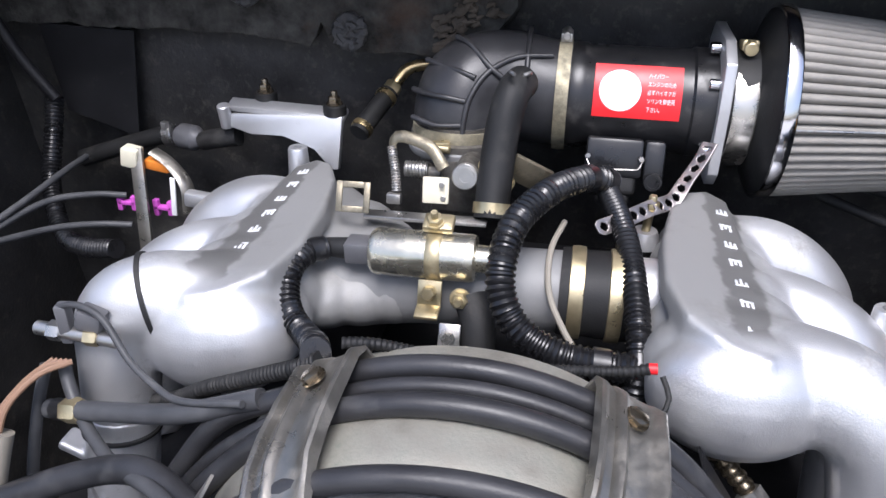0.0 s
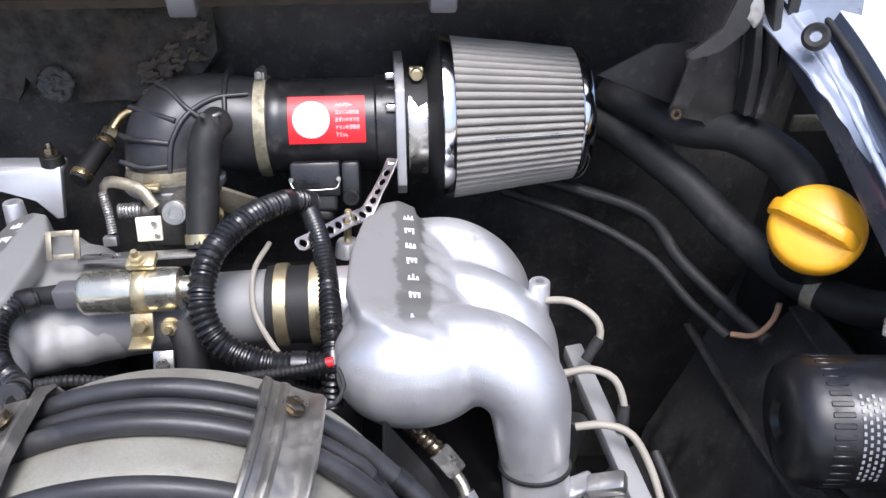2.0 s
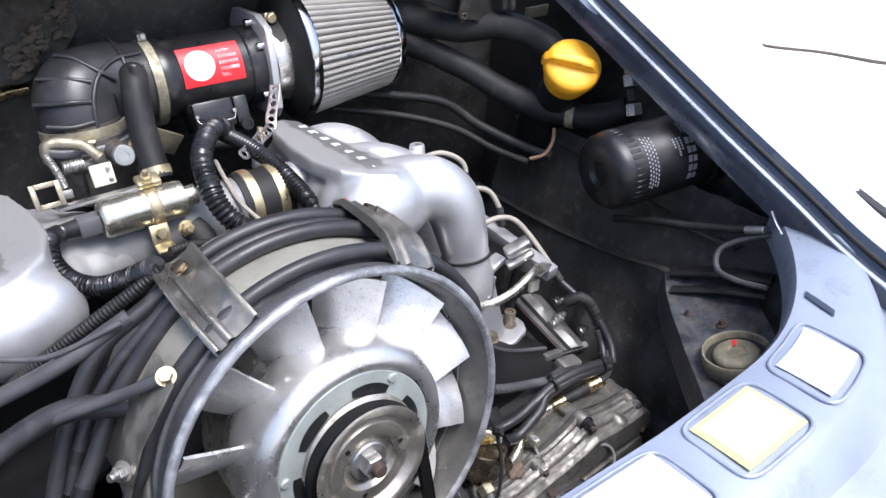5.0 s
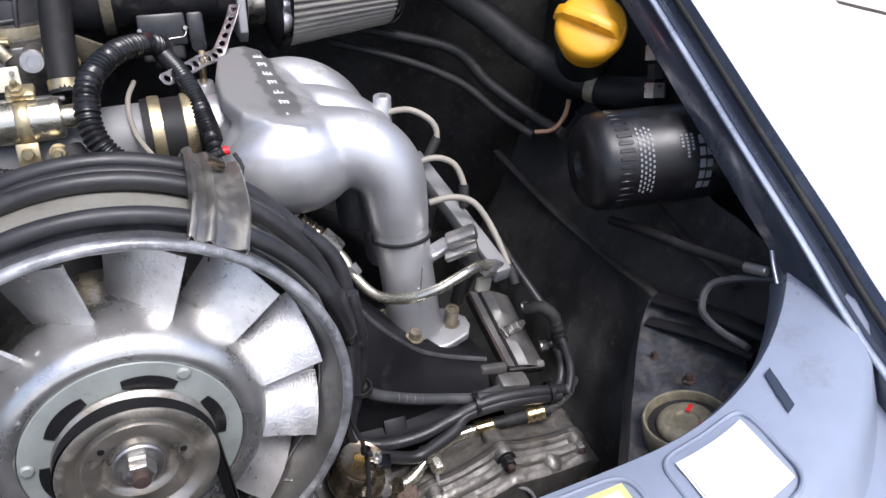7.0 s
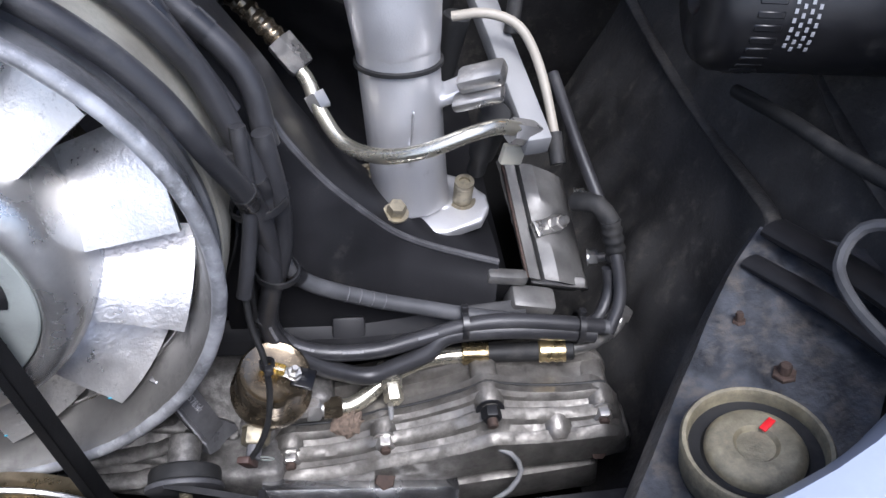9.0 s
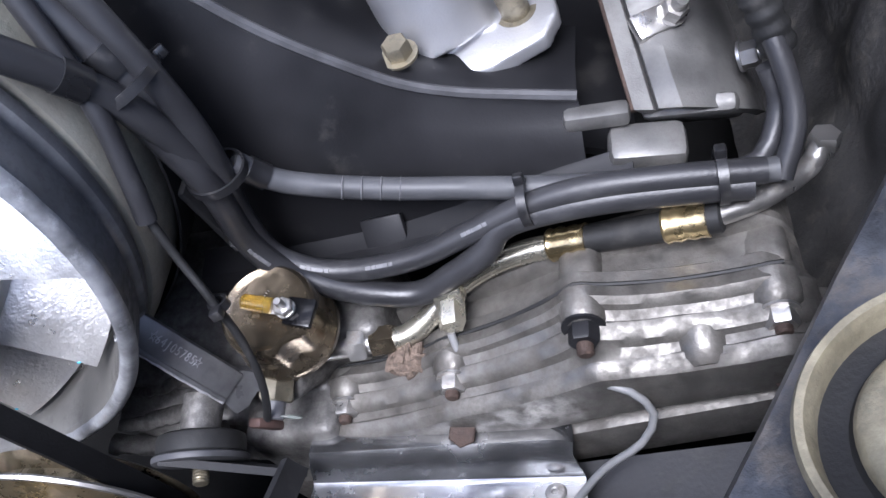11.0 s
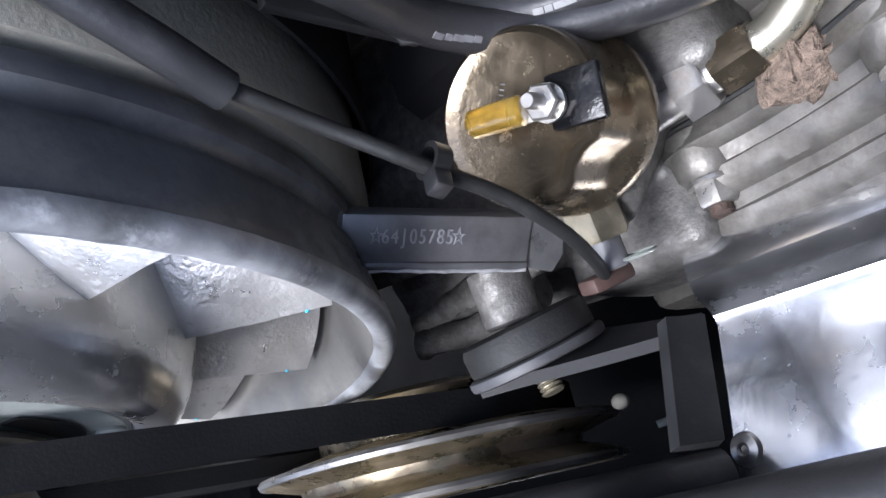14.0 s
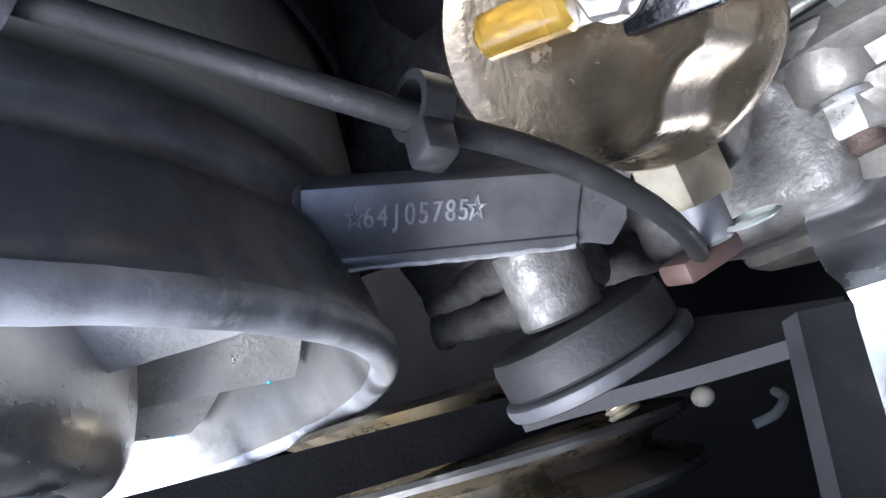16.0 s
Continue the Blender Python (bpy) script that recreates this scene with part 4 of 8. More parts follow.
lead_bracket(-0.50, 0.03)
lead_bracket(0.475, 0.03)


def lead_arc(a0, a1, r, y0, y1=None, n=14):
    y1 = y0 if y1 is None else y1
    return [(r * math.sin(a0 + (a1 - a0) * i / n), y0 + (y1 - y0) * i / n, r * math.cos(a0 + (a1 - a0) * i / n)) for i in range(n + 1)]


# leads over the housing
hose("ignition_lead", [(-0.205, 0.072, -0.035), (-0.187, 0.080, 0.006), (-0.174, 0.086, 0.034), (-0.159, 0.092, 0.061), (-0.133, 0.098, 0.093)] + lead_arc(-0.66, 0.95, 0.1468, 0.099, 0.094) + [(0.148, 0.085, 0.055), (0.156, 0.075, 0.02)], 0.0060, HOSE, "thick black sleeved ignition lead", "ignition lead", tape=(0.06, 0.88))
hose("ignition_lead", [(-0.178, 0.072, 0.010), (-0.156, 0.080, 0.052), (-0.128, 0.085, 0.084)] + lead_arc(-0.72, 0.9, 0.1450, 0.086, 0.082) + [(0.142, 0.075, 0.04)], 0.0045, HOSE, "thin flattened black ignition lead", "ignition lead", tape=(0.06, 0.88))
hose("ignition_lead", [(-0.186, 0.052, -0.015), (-0.173, 0.058, 0.015), (-0.160, 0.062, 0.034), (-0.139, 0.068, 0.066), (-0.120, 0.070, 0.088)] + lead_arc(-0.72, 1.15, 0.1468, 0.071, 0.066) + [(0.151, 0.06, 0.01), (0.153, 0.064, -0.03), (0.151, 0.064, -0.06)], 0.0060, HOSE, "thick black sleeved ignition lead", "ignition lead", tape=(0.06, 0.88))
hose("ignition_lead", [(-0.160, 0.024, -0.07), (-0.156, 0.026, -0.02), (-0.149, 0.028, 0.020)] + lead_arc(-1.25, 1.2, 0.1452, 0.023, 0.030) + [(0.150, 0.05, 0.0), (0.153, 0.058, -0.045), (0.151, 0.060, -0.062)], 0.0056, HOSE, "black sleeved ignition lead near the housing rim", "ignition lead", tape=(0.06, 0.88))


# ---- intake ----
CX = -0.016


def flip(pts, on):
    return [(2 * CX - p[0], *p[1:]) for p in pts] if on else pts


def plenum(mirror):
    f = -1 if mirror else 1

    def X(x):
        return 2 * CX - x if mirror else x
    t = thing("intake_plenum", (X(0.226), 0.125, -0.07), "silver painted cast intake plenum with three runners" + (" beside wiring" if mirror else " and a bolted foot"), "intake manifold", "intake plenums")
    bm = B()
    for y, rx, rz, z in ((0.345, 0.036, 0.032, 0.086), (0.315, 0.043, 0.036, 0.087), (0.285, 0.047, 0.038, 0.087), (0.255, 0.050, 0.040, 0.087), (0.225, 0.052, 0.041, 0.087), (0.198, 0.054, 0.042, 0.087), (0.178, 0.053, 0.041, 0.087)):
        ball(bm, (X(0.140 + 0.1 * max(0, 0.2 - y)), y, z), rx, 0.034, rz)
    outline = [(0.150, 0.158), (0.126, 0.166), (0.106, 0.186), (0.096, 0.225), (0.098, 0.275), (0.107, 0.328), (0.122, 0.362), (0.138, 0.371), (0.151, 0.358), (0.154, 0.30), (0.156, 0.24), (0.157, 0.185)]
    PM = Matrix.Translation((X(0.150), 0, 0.1160)) @ Matrix.Rotation(radians(9 * f), 4, "Y") @ Matrix.Translation((-X(0.150), 0, -0.1160))
    prism(bm, PM @ Matrix.Translation((0, 0, 0.1090)), [(X(x), y) for x, y in outline], 0.0160)
    if mirror:
        for x, y, z, rx, ry, rz in ((-0.152, 0.300, 0.082, 0.042, 0.090, 0.0385), (-0.126, 0.296, 0.079, 0.042, 0.080, 0.034), (-0.102, 0.288, 0.078, 0.036, 0.062, 0.0315), (-0.080, 0.274, 0.080, 0.032, 0.040, 0.029)):
            ball(bm, (x, y, z), rx, ry, rz)
    # three runners; the foremost bends down into the pipe
    if mirror:
        sweep(bm, [(-0.167, 0.205, 0.091, 0.037), (-0.195, 0.188, 0.103, 0.032), (-0.215, 0.178, 0.1085, 0.0288), (-0.2340, 0.171, 0.098, 0.0275), (-0.2385, 0.165, 0.064, 0.0258), (-0.2420, 0.159, 0.022, 0.0245)], 0.03, 24)
    else:
        sweep(bm, [(0.135, 0.205, 0.086, 0.037), (0.170, 0.190, 0.092, 0.035), (0.200, 0.178, 0.091, 0.032), (0.218, 0.169, 0.073, 0.0295), (0.2225, 0.162, 0.045, 0.0265), (0.2245, 0.158, 0.022, 0.0245)], 0.03, 24)
    sweep(bm, flip([(0.14, 0.275, 0.085, 0.034), (0.190, 0.264, 0.087, 0.029), (0.224, 0.254, 0.069, 0.027), (0.236, 0.248, 0.03, 0.025), (0.242, 0.244, -0.06, 0.023)], mirror), 0.03, 20)
    sweep(bm, flip([(0.135, 0.335, 0.086, 0.033), (0.182, 0.337, 0.090, 0.030), (0.216, 0.330, 0.070, 0.027), (0.228, 0.324, 0.03, 0.025), (0.234, 0.320, -0.06, 0.023)], mirror), 0.03, 20)
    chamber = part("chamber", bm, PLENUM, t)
    blend(chamber, 0.0024, 10)
    # row of raised letters on the crest
    for k in range(7):
        y = 0.335 - 0.0245 * k
        bm = B()
        lm = PM @ Matrix.Translation((X(0.1435) + (0.005 if mirror else 0), y + (0.008 if mirror else 0), 0.1248))
        for q in range(3):
            box(bm, lm @ Matrix.Translation((0.003 * (q - 1), 0.0008 * ((k + q) % 3 - 1), 0)), 0.0019, 0.0080 if (k + q) % 2 else 0.0050, 0.0020, 0.0005)
        box(bm, lm @ Matrix.Translation((0, 0.0032 * (1 if k % 2 else -1), 0)), 0.0085, 0.0019, 0.0020, 0.0005)
        part("raised_letter", bm, LETTER, chamber, "raised bars of bright metal")
    if mirror:
        bm = B()
        lathe(bm, at((-0.2150, 0.1780, 0.1085), (-0.90, -0.40, -0.15)), [(0.0260, -0.0016), (0.0298, -0.0014), (0.0301, 0.0014), (0.0260, 0.0016)], 44, True)
        part("rubber_strap", bm, RUBBER, t, "black rubber band round a runner")
    # boss with a hole
    bm = B()
    bx, by = (0.244, 0.266) if not mirror else (0.160, 0.385)
    lathe(bm, Matrix.Translation((X(bx), by, 0.04 if not mirror else 0.08)), [(0, 0), (0.012, 0), (0.0092, 0.030), (0.0082, 0.060 if not mirror else 0.048), (0.0072, 0.0612 if not mirror else 0.0495), (0.0036, 0.0612 if not mirror else 0.0495), (0.0036, 0.05 if not mirror else 0.04), (0, 0.05 if not mirror else 0.04)], 24)
    part("boss", bm, SILVER, t, "cast screw boss")
    def X2(x):
        return X(x) + (0.0145 if mirror else 0.0)
    # down pipe with rubber band, lug and bolted foot
    bm = B()
    sweep(bm, [(X2(x), y, z, r) for x, y, z, r in ((0.2238, 0.1595, 0.032, 0.0245), (0.2249, 0.1570, 0.016, 0.0240), (0.2290, 0.1490, -0.030, 0.0236), (0.2330, 0.1410, -0.074, 0.0240))], 0.024, 30)
    foot_m = Matrix.Translation((X2(0.2335), 0.140, -0.080)) @ Matrix.Rotation(radians(10), 4, "X") @ Matrix.Rotation(radians(-14 * f), 4, "Z")
    prism(bm, foot_m, [(0.049 * f, 0.004), (0.046 * f, 0.013), (0.030 * f, 0.024), (0.0, 0.029), (-0.024 * f, 0.026), (-0.036 * f, 0.016), (-0.036 * f, -0.004), (-0.022 * f, -0.024), (0.0, -0.029), (0.026 * f, -0.022), (0.046 * f, -0.008)], 0.009)
    box(bm, pose(X2(0.2300), 0.1245, -0.030, 10, 0, 0), 0.0022, 0.0035, 0.080, 0.0008)
    box(bm, pose(X2(0.2545), 0.150, 0.000, 0, -25 * f, 0), 0.026, 0.018, 0.007, 0.002)
    foot = part("down_pipe", bm, SILVER, t)
    blend(foot, 0.0014, 3)
    bm = B()
    lathe(bm, at((X2(0.2247), 0.1574, 0.0190), (0.04 * f, -0.16, -1)), [(0.0238, 0), (0.0258, 0.0006), (0.0258, 0.0028), (0.0238, 0.0034)], 44, True)
    part("rubber_band", bm, RUBBER, t, "thin black rubber band")
    for px, py in ((0.2650, 0.1370), (0.2060, 0.1500)):
        bm = B()
        cyl(bm, (X2(px), py, -0.074), (X2(px), py - 0.003, -0.056), 0.0062)
        lathe(bm, at((X2(px), py - 0.003, -0.056), (0, -0.15, 1)), [(0.0062, 0), (0.0062, 0.002), (0.0036, 0.002), (0.0036, -0.003), (0, -0.003)], 18)
        lathe(bm, at((X2(px), py, -0.073), (0, -0.15, 1)), [(0, 0), (0.0088, 0), (0.0088, 0.0016), (0, 0.0016)], 22)
        part("socket_bolt", bm, DULLZINC, t, "tall dull plated socket bolt")
    return t


plenum(False)
plenum(True)

cross = thing("crossover_pipe", (-0.02, 0.262, 0.06), "grey cast crossover pipe between the plenums with a clamped rubber sleeve", "intake pipe")
bm = B()
AX = at((0.0, 0.265, 0.090), (1, 0, 0))
sweep(bm, [(-0.125, 0.262, 0.080, 0.032), (-0.10, 0.264, 0.080, 0.030), (-0.06, 0.265, 0.084, 0.028), (0.0, 0.265, 0.088, 0.0285), (0.042, 0.265, 0.090, 0.028)], 0.03, 28)
part("pipe", bm, MATT_ALU, cross)
bm = B()
lathe(bm, AX, [(0.026, 0.036), (0.0300, 0.036), (0.0306, 0.040), (0.0296, 0.055), (0.0306, 0.078), (0.0300, 0.084), (0.026, 0.084)], 36, True)
part("sleeve", bm, RUBBER, cross, "black rubber sleeve")
for x in (0.042, 0.068):
    bm = B()
    lathe(bm, AX, [(0.0300, x), (0.0318, x + 0.0005), (0.0322, x + 0.005), (0.0318, x + 0.0095), (0.0300, x + 0.010)], 36, True)
    part("clamp", bm, ZINC, cross, "gold plated band clamp")
bm = B()
lathe(bm, AX, [(0.0, 0.08), (0.028, 0.08), (0.028, 0.12), (0, 0.12)], 30)
part("stub", bm, SILVER, cross)

# idle valve on its gold bracket
isv = thing("idle_valve", (-0.05, 0.24, 0.107), "plated steel idle valve cylinder on a gold bracket", "idle valve")
IA = at((-0.088, 0.240, 0.122), (1, -0.02, 0.03))
bm = B()
lathe(bm, IA, [(0, 0), (0.0135, 0.0), (0.0150, 0.0015), (0.0158, 0.004), (0.0158, 0.066), (0.0150, 0.069), (0.009, 0.070), (0.009, 0.080), (0, 0.080)], 36)
part("cylinder", bm, CHAMPAGNE, isv)
bm = B()
lathe(bm, IA, [(0.0158, 0.038), (0.0166, 0.039), (0.0166, 0.047), (0.0158, 0.048)], 36, True)
part("strap", bm, ZINC, isv, "gold plated strap")
bm = B()
box(bm, pose(-0.044, 0.243, 0.145, 20, 0, 0), 0.020, 0.014, 0.006, 0.002)
hexnut(bm, (-0.046, 0.240, 0.147), (0, -0.4, 1), 0.009, 0.004, 0.0025, 0.006)
part("top_lug", bm, ZINC, isv)
bm = B()
box(bm, pose(-0.047, 0.226, 0.101, -20, 0, 0), 0.016, 0.003, 0.020, 0.001)
box(bm, pose(-0.047, 0.218, 0.093, -80, 0, 0), 0.016, 0.003, 0.014, 0.001)
hexnut(bm, (-0.047, 0.2235, 0.104), (0, -1, 0.3), 0.008, 0.004, 0.0, 0.005)
part("lower_lug", bm, ZINC, isv)
bm = B()
box(bm, IA @ Matrix.Translation((0, 0, -0.009)), 0.017, 0.015, 0.018, 0.002)
plug = part("plug", bm, GREYPLASTIC, isv, "grey electrical plug")
bm = B()
cyl(bm, IA @ V(0, 0, -0.034), IA @ V(0, 0, -0.017), 0.0062, 0.0075)
part("boot", bm, RUBBER, isv, "black rubber plug boot")

bm = B()
hexnut(bm, (-0.026, 0.222, 0.103), (0, -1, 0.3), 0.010, 0.006, 0.003, 0.007)
part("side_nut", bm, ZINC, isv)
bm = B()
box(bm, pose(-0.030, 0.205, 0.085, -30, 0, 0), 0.014, 0.004, 0.016, 0.001)
hexnut(bm, (-0.030, 0.2025, 0.085), (0, -1, 0.4), 0.008, 0.004, 0.0, 0.0)
part("clip", bm, STEEL, isv, "pale steel clip with a screw")
hose("short_hose", [(-0.020, 0.228, 0.100), (-0.014, 0.218, 0.090), (-0.012, 0.208, 0.070), (-0.012, 0.200, 0.050)], 0.0115, RUBBER, "short black rubber hose below the idle valve", "hose", seg=18)

# corrugated looms
hose("corrugated_loom", [(-0.120, 0.239, 0.121), (-0.129, 0.230, 0.122), (-0.1340, 0.214, 0.120), (-0.1335, 0.199, 0.112), (-0.126, 0.184, 0.104), (-0.112, 0.168, 0.102), (-0.095, 0.140, 0.116), (-0.083, 0.110, 0.134)], 0.0068, CONDUIT, "black corrugated wiring conduit to the idle valve", "conduit", ridge=0.0014, pitch=0.0038, seg=16, tape=(0.03, 0.80))
hose("corrugated_loom", [(0.066, 0.345, 0.138), (0.050, 0.325, 0.149), (0.026, 0.285, 0.156), (0.006, 0.248, 0.150), (0.000, 0.222, 0.136), (0.002, 0.207, 0.118), (0.015, 0.197, 0.101), (0.042, 0.190, 0.091), (0.085, 0.190, 0.087)], 0.0082, CONDUIT, "thick black corrugated wiring conduit", "conduit", ridge=0.0016, pitch=0.0045, seg=16, tape=(0.02, 0.12, 0.95))
hose("corrugated_loom", [(0.062, 0.345, 0.135), (0.074, 0.300, 0.128), (0.082, 0.255, 0.116), (0.086, 0.215, 0.100), (0.087, 0.190, 0.082), (0.085, 0.180, 0.06)], 0.0068, CONDUIT, "black corrugated wiring conduit", "conduit", ridge=0.0015, pitch=0.004, seg=16, tape=(0.03, 0.85))
hose("wiring_sleeve", [(-0.070, 0.114, 0.140), (-0.052, 0.120, 0.137), (-0.019, 0.132, 0.124), (0.015, 0.142, 0.116), (0.047, 0.147, 0.114), (0.075, 0.149, 0.116), (0.088, 0.150, 0.119)], 0.0028, RUBBER, "black ribbed wiring sleeve behind the leads", "wiring", ridge=0.0006, pitch=0.003)
hose("red_plug_end", [(0.087, 0.150, 0.119), (0.0915, 0.150, 0.1195)], 0.0031, RED, "small red cap on the wiring sleeve", "wire cap")
hose("thin_wire", [(0.094, 0.146, 0.118), (0.098, 0.138, 0.110), (0.092, 0.128, 0.104), (0.078, 0.122, 0.106)], 0.0016, RUBBER, "thin black wire looping below the red cap", "wire", seg=8)

# throttle body
tb = thing("throttle_body", (-0.055, 0.39, 0.095), "aluminium throttle body with linkage and return spring", "throttle body")
TA = at((-0.055, 0.395, 0.085), (0, 0, 1))
bm = B()
lathe(bm, TA, [(0, 0), (0.033, 0), (0.033, 0.05), (0.040, 0.054), (0.040, 0.066), (0.034, 0.068), (0.034, 0.078), (0, 0.078)], 40)
box(bm, pose(-0.046, 0.366, 0.120, 0, 0, 0), 0.052, 0.026, 0.046, 0.004)
box(bm, pose(-0.018, 0.356, 0.126, 0, 0, 0), 0.018, 0.030, 0.030, 0.003)
cyl(bm, (-0.040, 0.360, 0.138), (-0.040, 0.330, 0.141), 0.0105, 0.0098)
cyl(bm, (-0.082, 0.352, 0.132), (-0.062, 0.352, 0.132), 0.0075)
box(bm, pose(-0.026, 0.338, 0.140, 0, 0, 0), 0.004, 0.016, 0.030, 0.001)
part("casting", bm, CAST, tb)
bm = B()
lathe(bm, at((-0.055, 0.396, 0.1395), (0, 0.05, 1)), [(0.030, -0.003), (0.0415, -0.003), (0.0425, -0.001), (0.0425, 0.003), (0.0405, 0.005), (0.030, 0.005)], 48, True)
part("flange", bm, MATT_ALU, tb, "pale cast flange below the elbow")
bm = B()
box(bm, pose(0.004, 0.345, 0.140, 20, 30, 20), 0.034, 0.004, 0.022, 0.001)
part("side_plate", bm, DULLZINC, tb, "gold plated bracket plate")
for x, z in ((-0.026, 0.148), (-0.010, 0.136)):
    bm = B()
    hexnut(bm, (x, 0.334, z), (0, -1, 0.2), 0.008, 0.004, 0.0, 0.006)
    part("nut", bm, ZINC, tb)
bm = B()
cyl(bm, (-0.040, 0.333, 0.140), (-0.040, 0.322, 0.143), 0.0098)
lathe(bm, at((-0.040, 0.322, 0.143), (0, -1, 0.25)), [(0.0072, 0), (0.0072, 0.0012), (0.004, 0.0012), (0.004, -0.001), (0, -0.001)], 20)
part("spindle_cap", bm, STEEL, tb, "round spindle cap")
bm = B()
box(bm, pose(-0.062, 0.325, 0.129, -15, 0, 4), 0.020, 0.004, 0.020, 0.0012)
part("stop_plate", bm, CREAM, tb, "pale plated stop plate")
for dx, dz in ((0.005, 0.006), (0.006, -0.005)):
    bm = B()
    hexnut(bm, (-0.062 + dx, 0.3225, 0.129 + dz), (0, -1, 0.2), 0.004, 0.0015)
    part("screw", bm, STEEL, tb)
bm = B()
sweep(bm, [(-0.100, 0.350, 0.142), (-0.100, 0.350, 0.156), (-0.092, 0.350, 0.160), (-0.070, 0.344, 0.155), (-0.058, 0.336, 0.142)], 0.0048, 8, 0.003, flat=0.45)
part("lever", bm, DULLZINC, tb, "bent plated throttle lever")
bm = B()
sweep(bm, [(-0.101, 0.348, 0.152), (-0.096, 0.338, 0.135), (-0.094, 0.332, 0.122)], 0.0030, 10, 0.002, ridge=0.0010, pitch=0.0021)
part("return_spring", bm, STEEL, tb, "coiled return spring")
bm = B()
sweep(bm, [(-0.090, 0.345, 0.136), (-0.072, 0.345, 0.136)], 0.0055, 12, 0.002, ridge=0.0012, pitch=0.0026)
part("coil_spring", bm, STEEL, tb, "short coil spring")
bm = B()
box(bm, pose(-0.095, 0.328, 0.118, -10, 0, 0), 0.011, 0.007, 0.008, 0.001)
part("spring_anchor", bm, STEEL, tb)
bm = B()
box(bm, pose(-0.065, 0.300, 0.118, -6, 0, 2), 0.090, 0.014, 0.0028, 0.0008)
part("cable_arm", bm, STEEL, tb, "flat steel cable arm")
bm = B()
m = pose(-0.115, 0.288, 0.136, 62, 0, 3)
for dx, dy, sx, sy in ((-0.010, 0, 0.0045, 0.022), (0.010, 0, 0.0045, 0.022), (0, 0.0088, 0.0155, 0.0045), (0, -0.0088, 0.0155, 0.0045)):
    box(bm, m @ Matrix.Translation((dx, dy, 0)), sx, sy, 0.0022, 0.0005)
part("square_eye", bm, DULLZINC, tb, "square steel cable eye")

# rubber elbow, air meter, cone filter, in line
MY, MZ = 0.428, 0.176
MA = at((0, MY, MZ), (1, 0, 0))
elbow = thing("intake_elbow", (-0.055, 0.395, 0.155), "black moulded rubber intake elbow with ribs", "intake elbow")
bm = B()
sweep(bm, [(-0.055, 0.398, 0.150, 0.0365), (-0.056, 0.402, 0.166, 0.038), (-0.048, 0.414, 0.181, 0.0405), (-0.024, 0.426, 0.182, 0.0425), (0.004, 0.428, 0.178, 0.0420), (0.028, 0.428, 0.176, 0.0415)], 0.04, 36, 0.004)
part("bend", bm, HOSE, elbow)
for pts in ([(-0.062, 0.412, 0.2215), (-0.0499, 0.4005, 0.2195), (-0.0331, 0.386, 0.2078), (-0.018, 0.383, 0.197)],
            [(0.014, 0.4052, 0.2128), (-0.0134, 0.397, 0.2121), (-0.0336, 0.3822, 0.2030), (-0.0446, 0.3705, 0.1868), (-0.0482, 0.3642, 0.1701), (-0.049, 0.3625, 0.158)],
            [(-0.093, 0.392, 0.184), (-0.081, 0.3776, 0.1858), (-0.0649, 0.3685, 0.1868), (-0.0481, 0.3688, 0.1842)],
            [(-0.006, 0.440, 0.224), (-0.0056, 0.4225, 0.2226), (-0.0048, 0.401, 0.2135), (-0.004, 0.388, 0.196)],
            [(-0.090, 0.372, 0.168), (-0.070, 0.3635, 0.1655), (-0.0482, 0.3642, 0.1665)],
            [(-0.084, 0.402, 0.205), (-0.070, 0.391, 0.2045), (-0.056, 0.3825, 0.2035), (-0.042, 0.378, 0.200)]):
    bm = B()
    sweep(bm, pts, 0.0023, 10, 0.003)
    part("rib", bm, HOSE, elbow)
bm = B()
lathe(bm, at((-0.055, 0.398, 0.152), (0, 0.1, 1)), [(0.0365, -0.005), (0.0392, -0.005), (0.0396, 0.0), (0.0392, 0.005), (0.0365, 0.005)], 44, True)
cl = part("lower_clamp", bm, CUPMETAL, elbow, "steel band clamp")
bm = B()
box(bm, pose(-0.066, 0.355, 0.152, 0, 0, 15), 0.018, 0.007, 0.008, 0.0015)
cyl(bm, (-0.076, 0.352, 0.152), (-0.056, 0.350, 0.152), 0.0032)
part("clamp_screw", bm, ZINC, cl)
bm = B()
lathe(bm, MA, [(0.0412, 0.018), (0.0445, 0.018), (0.0450, 0.023), (0.0445, 0.028), (0.0412, 0.028)], 44, True)
cl = part("upper_clamp", bm, CUPMETAL, elbow, "steel band clamp")
bm = B()
box(bm, pose(0.023, 0.428, 0.223, 0, 0, 0), 0.009, 0.016, 0.008, 0.0015)
cyl(bm, (0.023, 0.416, 0.225), (0.023, 0.440, 0.225), 0.0032)
part("clamp_screw", bm, STEEL, cl)

maf = thing("air_flow_meter", (0.08, MY, MZ - 0.045), "black cylindrical air flow meter with a red label", "air flow meter")
bm = B()
lathe(bm, MA, [(0.0, 0.026), (0.0405, 0.026), (0.0420, 0.030), (0.0420, 0.040), (0.0408, 0.042), (0.0408, 0.120), (0.0425, 0.122), (0.0425, 0.138), (0, 0.138)], 56)
part("tube", bm, PLASTIC, maf)
bm = B()
box(bm, pose(0.0675, MY - 0.036, MZ - 0.036, -18, 0, 0), 0.043, 0.040, 0.030, 0.003)
hs = part("sensor_box", bm, PLASTIC, maf, "black sensor housing under the tube")
bm = B()
box(bm, pose(0.0975, MY - 0.038, MZ - 0.038, -18, 0, 0), 0.0155, 0.038, 0.034, 0.003)
part("trim_box", bm, PLASTIC, hs)
bm = B()
